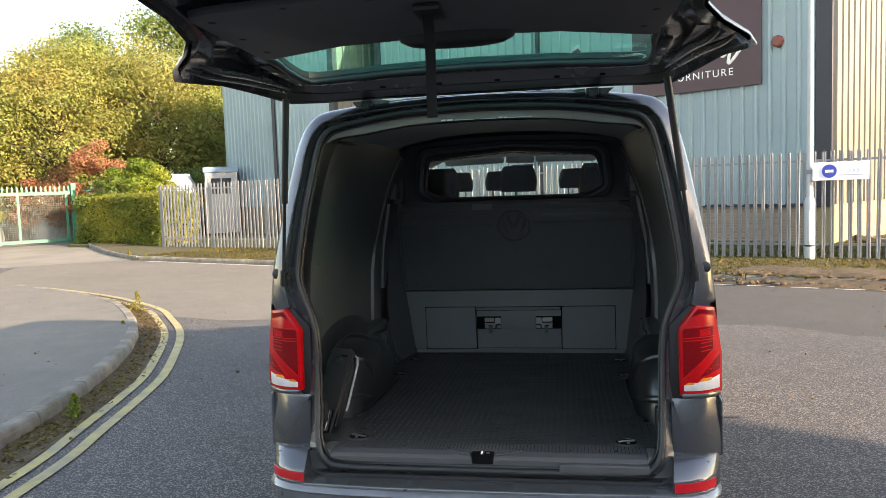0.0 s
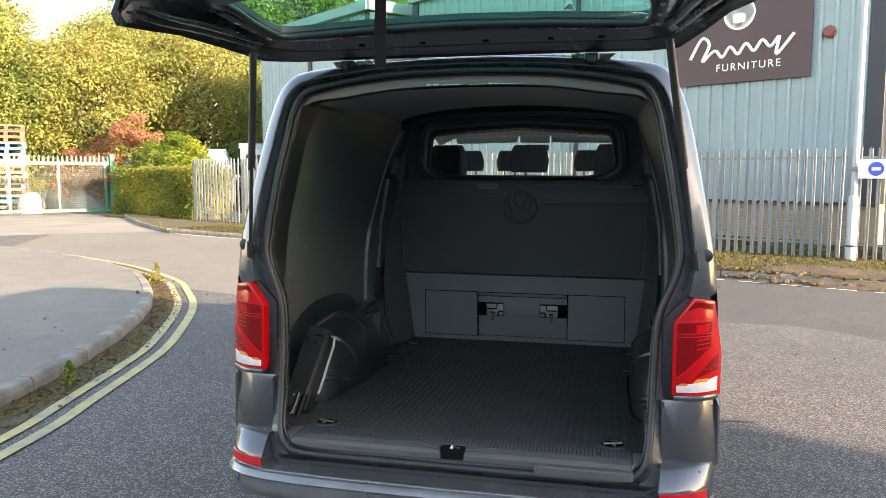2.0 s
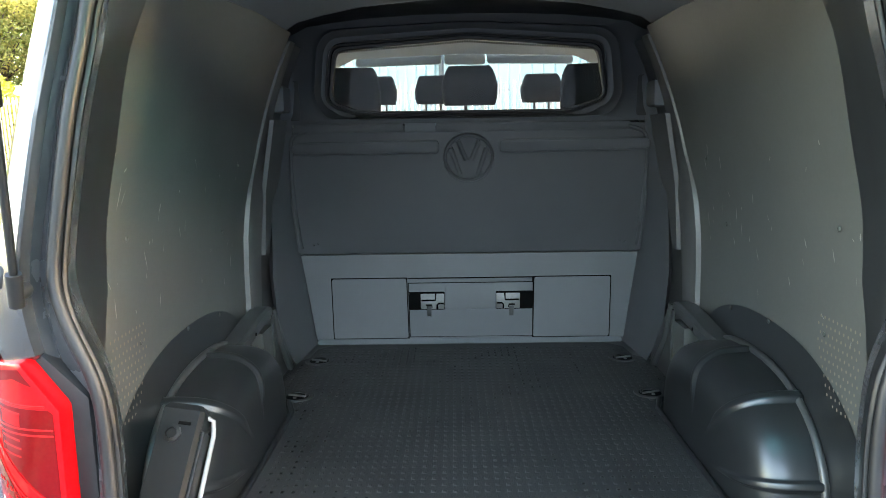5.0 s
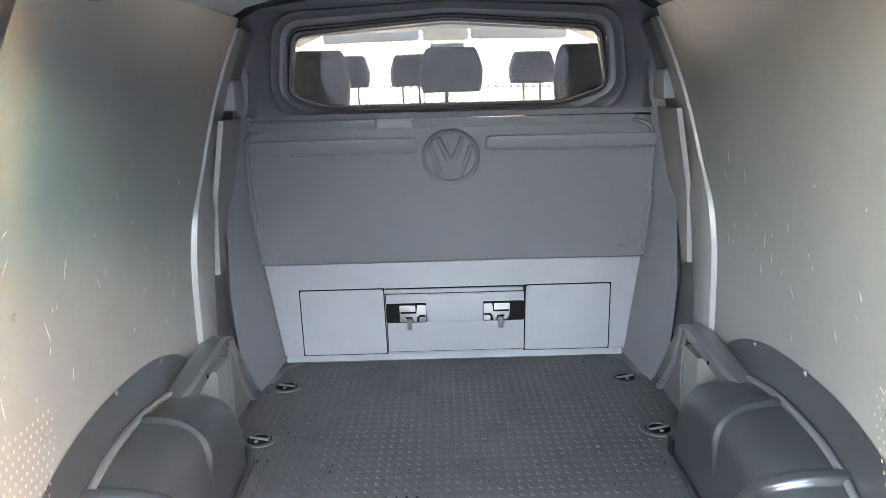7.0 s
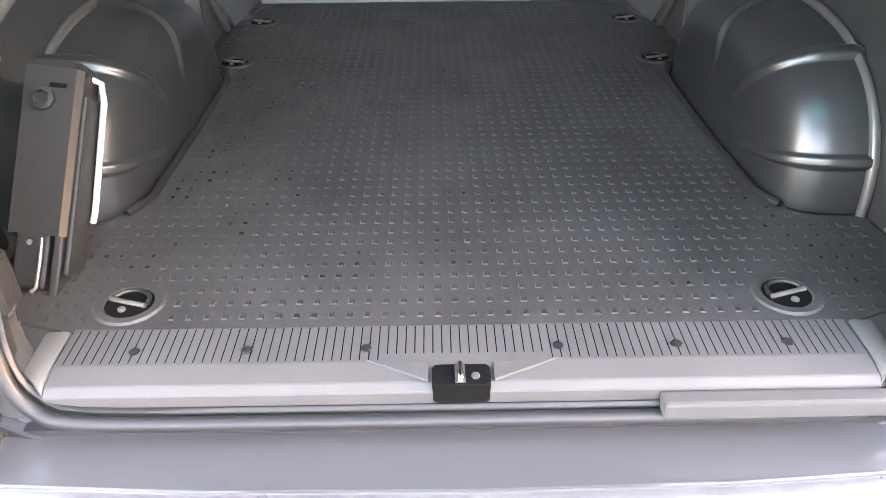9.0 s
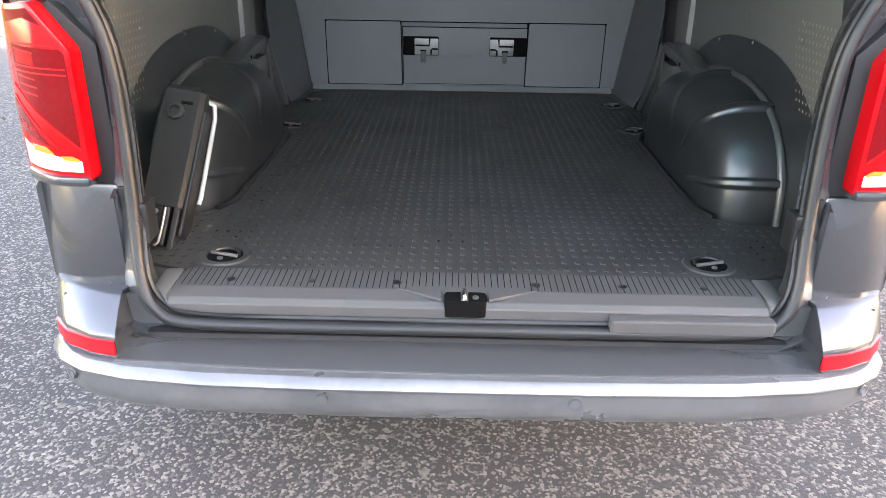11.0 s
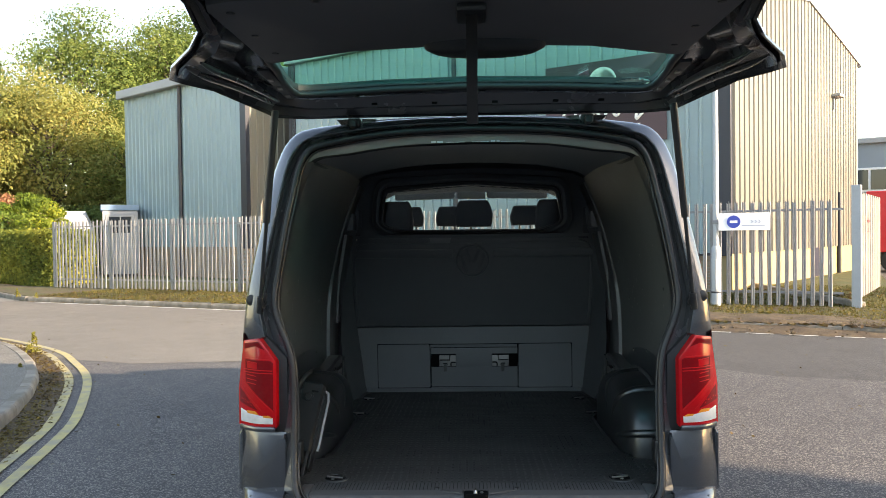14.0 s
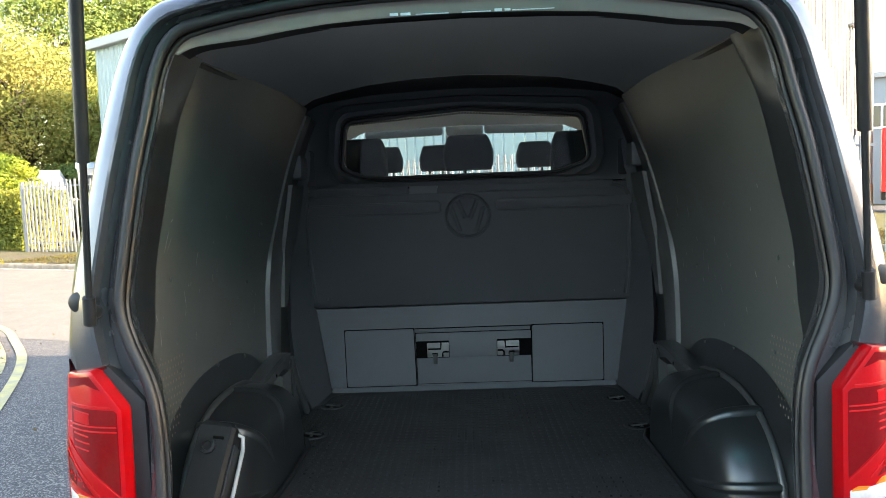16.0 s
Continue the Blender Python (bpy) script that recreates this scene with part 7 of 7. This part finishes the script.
shrub("shrub", -13.0, 29.8, 3.4, 2.0, M_LEAF_OLIVE, "olive shrub beside the far warehouse", 28, 13000, 0.065)
shrub("shrub", -17.6, 30.5, 3.4, 2.2, M_LEAF_GREEN, "green shrub under the trees", 29, 13000, 0.065)

# clipped hedge
hedge = thing("hedge", "clipped rectangular hedge turning yellow", "hedge", Matrix.Translation((-13.5, 20.55, 0.1)) @ pose(0, 0, 0, 0, 0, math.degrees(math.atan2(2.75, -5.3))))
L_H, D_H, H_H = 5.95, 1.5, 1.78
part("core", box(0.12, L_H - 0.12, -D_H + 0.12, -0.12, 0.0, H_H - 0.12, 0.1, 3), M_CORE, hedge, "dark inner twigs")
n = 30000
face = RNG.choice(4, n, p=[0.47, 0.2, 0.2, 0.13])
u, w_ = RNG.uniform(0, 1, n), RNG.uniform(0, 1, n)
P = np.zeros((n, 3))
N = np.zeros((n, 3))
for i, (px, py, pz, nv) in enumerate(((u * L_H, 0 * u, w_ * H_H, (0, 1, 0)), (u * L_H, -w_ * D_H, 0 * u + H_H, (0, 0, 1)), (u * L_H, 0 * u - D_H, w_ * H_H, (0, -1, 0)), ((u > 0.5) * L_H, -w_ * D_H, RNG.uniform(0, 1, n) * H_H, (0, 0, 0)))):
    sel = face == i
    P[sel] = np.stack([px, py, pz], axis=1)[sel]
    N[sel] = nv
N[face == 3, 0] = np.where(P[face == 3, 0] > 1, 1, -1)
P += N * (RNG.normal(0, 0.05, n)[:, None] + 0.07 * np.sin(P[:, :1] * 2.3) * np.cos(P[:, 2:3] * 3.1) - 0.03)
N = N + RNG.normal(scale=0.75, size=N.shape)
N /= np.linalg.norm(N, axis=1, keepdims=True)
v, f = leaf_quads(P, N, 0.046, RNG, 0.6)
ob = new("leaves", mesh_of("leaves", v, f, M_LEAF_HEDGE))
ob.parent = hedge

# green gate across the entrance
ga, gb = Vector((-19.9, 24.7, 0)), Vector((-27.5, 16.6, 0))
gd = (gb - ga).normalized()
green_gate = thing("green_gate", "green steel sliding gate with pale mesh infill", "gate", frame_of(ga, gd))
GLN = (gb - ga).length
part("gate_post", box(-0.12, 0.06, -0.1, 0.1, -0.05, 2.5, 0.01), M_GREEN, green_gate)
for z in (0.12, 2.05):
    part("gate_rail", box(0.1, GLN, -0.04, 0.04, z, z + 0.12), M_GREEN, green_gate)
k = 0.2
while k < GLN:
    part("stile", box(k, k + 0.09, -0.035, 0.035, 0.12, 2.2), M_GREEN, green_gate)
    k += 1.75
k = 0.12
bm0 = None
while k < GLN:
    if bm0 is None:
        ob = part("spike", prism([(-0.035, 2.05), (0.035, 2.05), (0.035, 2.36), (0.0, 2.42), (-0.035, 2.36)], "y", -0.05, -0.03), M_GREEN, green_gate)
        bm0 = ob.data
    else:
        ob = new("spike", bm0)
        ob.parent = green_gate
    ob.matrix_basis = pose(k, 0, 0)
    k += 0.17
bm = bmesh.new()
x = 0.2
while x < GLN:
    bm.faces.new([bm.verts.new(p) for p in ((x, 0.02, 0.2), (x + 0.006, 0.02, 0.2), (x + 0.006, 0.02, 2.08), (x, 0.02, 2.08))])
    x += 0.085
z = 0.25
while z < 2.05:
    bm.faces.new([bm.verts.new(p) for p in ((0.15, 0.024, z), (GLN, 0.024, z), (GLN, 0.024, z + 0.006), (0.15, 0.024, z + 0.006))])
    z += 0.085
tagged(part("mesh_infill", bm, M_MESH, green_gate), "pale welded wire mesh", kind="stuff")
palisade("green_palisade", (-17.6, 26.2), (-19.6, 25.0), 2.3, "short green palisade fence behind the hedge", M_GREEN, 0.2, True)

# pallets and pale sacks behind the gate
def pallet(mat):
    top = thing("pallet", "stacked wooden loading pallet", "pallet")
    for i in range(5):
        part("slat", box(-0.6, 0.6, -0.5 + i * 0.225, -0.38 + i * 0.225, 0.122, 0.144), mat, top)
    for y in (-0.5, -0.05, 0.4):
        part("runner", box(-0.6, 0.6, y, y + 0.1, 0.0, 0.022), mat, top)
        for x in (-0.6, -0.07, 0.46):
            part("block", box(x, x + 0.14, y, y + 0.1, 0.022, 0.1), mat, top)
        part("bearer", box(-0.6, 0.6, y, y + 0.1, 0.1, 0.122), mat, top)
    return top


M_ORANGE = material("orange_paint", (0.22, 0.07, 0.035), 0.6, spread=0.15, bump=0.05)
M_TEAL = material("teal_paint", (0.03, 0.38, 0.45), 0.6, spread=0.15, bump=0.05)
stack = [M_WOOD, M_SACK, M_TEAL, M_WOOD, M_SACK, M_WOOD, M_SACK, M_WOOD, M_SACK, M_SACK, M_BLUE, M_BLUE, M_ORANGE, M_WOOD, M_WOOD]
base = {}
for i, mt in enumerate(stack):
    m = Matrix.Translation((-24.9 + random.uniform(-0.04, 0.04), 24.6, 0.02 + i * 0.25)) @ pose(0, 0, 0, 0, 0, 38 + random.uniform(-4, 4))
    if mt.name in base:
        ob = copy_thing(base[mt.name], m)
    else:
        ob = base[mt.name] = pallet(mt)
        ob.matrix_basis = m
    tagged(ob, "", "", "stacked pallets")
    ob.scale = (1.15, 1.15, 1.7)
for x, y, r, h in ((-22.6, 27.0, 1.0, 1.6), (-21.3, 27.6, 0.9, 1.7), (-24.2, 27.6, 1.1, 1.3), (-23.2, 23.9, 0.5, 0.9)):
    loops = [[(r * k * math.cos(a) * (1 + 0.1 * math.sin(3 * a + x)), r * k * math.sin(a), z * h) for a in (2 * math.pi * j / 18 for j in range(18))] for k, z in ((0.95, 0.0), (1.05, 0.3), (1.0, 0.6), (0.75, 0.88), (0.3, 1.0))]
    tagged(part("bulk_sack", loft(loops, caps=True), M_SACK, m=pose(x, y, 0), smooth=60), "bulging white bulk sack behind the gate", "sack", "sacks behind the gate")

# parked white van and cabin behind the fence
M_VANWHITE = material("white_van_paint", (0.48, 0.48, 0.48), 0.35, spread=0.05, bump=0)
wv = thing("white_van", "white van parked behind the palisade fence", "van", Matrix.Translation((-15.9, 25.8, 0.0)) @ pose(0, 0, 0, 0, 0, 28))
part("body", loft([[(x, y, z) for x, z in ((-0.9, 0.4), (-0.95, 1.2), (-0.85, top * 0.8), (-0.6, top), (0.6, top), (0.85, top * 0.8), (0.95, 1.2), (0.9, 0.4))] for y, top in ((0, 1.3), (0.1, 2.3), (0.5, 2.75), (3.5, 2.75), (4.3, 1.6), (4.9, 1.2))], caps=True), M_VANWHITE, wv, "white van body", smooth=40)
part("rear_lamp", box(-0.95, -0.85, -0.03, 0.05, 1.0, 1.5), M_RED, wv)
for x in (-0.85, 0.85):
    for y in (0.9, 3.9):
        part("wheel", moved(lathe([(0.1, -0.1), (0.33, -0.1), (0.35, 0), (0.33, 0.1), (0.1, 0.1)], 20), pose(x, y, 0.34, 0, 90, 0)), M_BLACK, wv, smooth=40)
M_CABIN = material("pale_cabin_panel", (0.26, 0.27, 0.29), 0.5, spread=0.12, scale=2, bump=0.05)
M_CABIN_BLUE = material("pale_blue_fascia", (0.12, 0.20, 0.30), 0.5, spread=0.1, scale=2, bump=0.05)
cabin = thing("site_cabin", "pale grey cabin with a framed window and blue roof edge", "cabin", Matrix.Translation((-14.62, 25.95, 0)) @ pose(0, 0, 0, 0, 0, 27))
part("wall", box(0, 1.3, 0, 2.4, 0.2, 2.75, 0.03), M_CABIN, cabin)
part("roof_edge", box(-0.06, 1.36, -0.06, 2.46, 2.75, 2.98, 0.02), M_CABIN_BLUE, cabin, "pale blue roof fascia")
wnd = part("window", box(0.12, 1.18, -0.04, 0.02, 1.75, 2.6, 0.015), M_CABIN, cabin, "grey framed window")
for x0, x1 in ((0.24, 0.63), (0.68, 1.06)):
    part("pane", box(x0, x1, -0.055, -0.042, 1.85, 2.5), M_DARKGLASS, wnd)
part("plinth", box(0.05, 1.25, 0.05, 2.35, 0.0, 0.2), M_BLACK, cabin)

# stacked frames leaning by the far warehouse
rack = thing("frame_stack", "stack of pale curved frames standing behind the fence", "frame stack", Matrix.Translation((-6.15, 18.6, 0.05)) @ pose(0, 0, 0, 0, 0, -23))
for i in range(6):
    part("frame", tube([(0.02 + i * 0.13, 0.1 * i, 0.0), (0.02 + i * 0.13, 0.1 * i, 2.5), (0.10 + i * 0.13, 0.1 * i, 2.68), (0.5 + i * 0.13, 0.1 * i, 2.75), (1.0 + i * 0.13, 0.1 * i, 2.76)], 0.03, 8), M_SIGN if i % 2 else M_KERB, rack, smooth=60)

# grass, litter and weeds
def scatter(name, spots, mat, size, label, upright, squash=0.5, lift=0.0):
    pts = np.array(spots)
    nn = RNG.normal(scale=0.35, size=pts.shape)
    if upright:
        nn[:, 2] *= 0.15
        nn[:, :2] += RNG.normal(size=(len(pts), 2))
    else:
        nn[:, 2] += 1
    nn /= np.linalg.norm(nn, axis=1, keepdims=True)
    if upright:
        n = len(pts)
        t = np.array([0, 0, 1.0]) + RNG.normal(scale=0.35, size=(n, 3))
        t /= np.linalg.norm(t, axis=1, keepdims=True)
        b = np.cross(nn, t)
        b /= np.linalg.norm(b, axis=1, keepdims=True)
        s = (size * RNG.uniform(0.5, 1.4, n))[:, None]
        vv = np.stack([pts - b * s * 0.09, pts + b * s * 0.09, pts + t * s], axis=1).reshape(-1, 3)
        ff = np.arange(3 * n).reshape(n, 3)
    else:
        vv, ff = leaf_quads(pts + np.array([0, 0, lift]), nn, size, RNG, squash)
    ob = new(name, mesh_of(name, vv, ff, mat))
    return tagged(ob, label, "ground cover", kind="stuff")


M_GRASS = leafy("grass_blades", [(0.035, 0.042, 0.011), (0.065, 0.068, 0.016), (0.115, 0.105, 0.025), (0.16, 0.125, 0.032)])
spots = []
for _ in range(26000):
    s, d = RNG.uniform(0, 20.2), RNG.uniform(0.16, 3.3)
    spots.append(along(s, d, 0.122))
for _ in range(24000):
    s, d = RNG.uniform(11, 21), RNG.uniform(3.3, 9.5)
    spots.append(along(s, d, 0.092))
scatter("grass", spots, M_GRASS, 0.055, "short yellowing grass on the verge", True)
spots = []
for _ in range(5200):
    s, d = RNG.uniform(0, 20.2), RNG.uniform(0.05, 3.2)
    spots.append(along(s, d, 0.135))
for _ in range(1500):
    s = RNG.uniform(13.5, 20.0)
    spots.append(along(s, abs(RNG.normal(0, 0.35)), 0.13))
for _ in range(3500):
    s, d = RNG.uniform(10, 21), RNG.uniform(3.3, 9)
    spots.append(along(s, d, 0.11))
scatter("fallen_leaves", spots, M_DEAD, 0.045, "fallen yellow and brown leaves on the verge", False, 0.65)
spots = []
dense = shifted(CORNER, 0.14)
for _ in range(3800):
    i = RNG.integers(8, 60)
    p = lerp(dense[i], dense[i + 1], RNG.uniform(0, 1))
    spots.append((p.x + RNG.normal(0, 0.085), p.y + RNG.normal(0, 0.085), 0.014))
scatter("gutter_leaves", spots, M_DEAD, 0.020, "small fallen leaves in the gutter", False, 0.6)
spots = []
for _ in range(900):
    s = RNG.uniform(-0.5, 13)
    spots.append(along(s, -0.04 + RNG.normal(0, 0.05), 0.014))
for _ in range(700):
    spots.append((RNG.uniform(-13, -4.5), RNG.uniform(1.5, 9), 0.118) if RNG.uniform() < 0.55 else (RNG.uniform(-8, 6), RNG.uniform(2, 12), 0.012))
spots = [p for p in spots if not (p[2] > 0.1 and p[0] > -4.2 - max(0.0, p[1] - 3.5) * 0.75)]
scatter("stray_leaves", spots, M_DEAD, 0.018, "stray leaves on road and footway", False, 0.6)
# low mound of earth spilled over the kerb
mound = bmesh.new()
grid = []
for i in range(61):
    row = []
    for j in range(19):
        s, d = lerp(15.6, 19.9, i / 60), lerp(-0.42, 1.55, j / 18)
        u, w = i / 60 * 2 - 1, j / 18 * 2 - 1
        fall = max(0.0, 1 - abs(u) ** 3) * max(0.0, 1 - abs(w) ** 2.2)
        lump = 0.5 + 0.5 * math.sin(s * 5.1 + 1.7 * math.sin(d * 6)) * math.cos(d * 7.3 + s * 2.2)
        base = 0.125 if d > 0.02 else -0.01
        z = base + fall * (0.035 + 0.05 * lump) + (0.10 * fall if d <= 0.02 else 0.0) + RNG.normal(0, 0.006) - 0.012
        row.append(mound.verts.new(along(s, d, z)))
    grid.append(row)
for a, b in zip(grid, grid[1:]):
    for k in range(18):
        mound.faces.new((a[k], a[k + 1], b[k + 1], b[k]))
tagged(part("soil_mound", mound, M_SOIL, smooth=60), "low mound of brown soil and litter spilled over the kerb", "soil", kind="structure")
# clods of earth and leaves on the kerb
clods = bmesh.new()
for _ in range(160):
    s, d = RNG.uniform(15.0, 19.4), RNG.normal(0.12, 0.25)
    c = Vector(along(s, d, 0.05 if d < 0 else 0.13))
    r = RNG.uniform(0.015, 0.055)
    own = bmesh.new()
    bmesh.ops.create_icosphere(own, subdivisions=1, radius=r)
    for vert in own.verts:
        vert.co = c + vert.co * RNG.uniform(0.6, 1.2) * (Vector((1.6, 1.2, 0.6)).length * 0.55)
        vert.co.z = max(0.0, c.z + (vert.co.z - c.z) * 0.6)
    merge(clods, own)
tagged(part("earth_clods", clods, M_SOIL), "clods of earth and wet leaves on the kerb", "soil", kind="stuff")


def weed(x, y, z, h, n, mat, label, seed):
    rng = np.random.default_rng(seed)
    a = rng.uniform(0, 2 * np.pi, n)
    r = rng.uniform(0, 0.45, n) * h
    zz = rng.uniform(0.1, 1.0, n) * h
    p = np.stack([r * np.cos(a) * (1.1 - zz / h), r * np.sin(a) * (1.1 - zz / h), zz], axis=1)
    nn = rng.normal(size=(n, 3)) + np.array([0, 0, 0.4])
    nn /= np.linalg.norm(nn, axis=1, keepdims=True)
    v, f = leaf_quads(p, nn, h * 0.11, rng, 0.4)
    ob = new("weed", mesh_of("weed", v, f, mat))
    ob.matrix_basis = pose(x, y, z)
    return tagged(ob, label, "weed")


M_WEED = leafy("weed_yellow", [(0.10, 0.11, 0.02), (0.18, 0.17, 0.03), (0.25, 0.21, 0.04), (0.28, 0.21, 0.05)])
weed(-6.25, 7.45, 0.0, 0.30, 110, M_WEED, "yellow weed growing from the gutter", 1)
weed(-3.52, 2.25, 0.0, 0.2, 150, M_LEAF_LIME, "green weed growing against the kerb", 2)
weed(-3.45, 1.2, 0.0, 0.12, 120, M_LEAF_LIME, "low green weed in the gutter", 3)
weed(-5.35, 5.7, 0.0, 0.16, 140, M_WEED, "low yellowing weed against the kerb", 4)
weed(-12.0, 16.2, 0.1, 0.24, 120, M_WEED, "yellow weed on the far kerb corner", 5)
weed(-11.3, 15.9, 0.1, 0.16, 100, M_WEED, "yellow weed on the far kerb", 6)
# the grass behind the near footway
sheet("corner_lawn", [(-8.6, 5.6), (-9.4, 7.0), (-13.0, 8.6), (-30, 14), (-30, -3), (-7.0, -3), (-7.6, 3.0)], 0.121, M_VERGE, "grass beside the footway", "lawn", 0.02)
spots = [(-8.7 - RNG.uniform(0, 1) ** 2 * 6, RNG.uniform(3, 8.0), 0.12) for _ in range(6000)]
spots = [p for p in spots if p[0] < -8.6 - max(0.0, p[1] - 5.6) * 0.9]
scatter("lawn_grass", spots, leafy("lawn_blades", [(0.07, 0.11, 0.015), (0.14, 0.2, 0.02), (0.3, 0.3, 0.03), (0.4, 0.34, 0.04)]), 0.10, "long grass beside the footway", True)
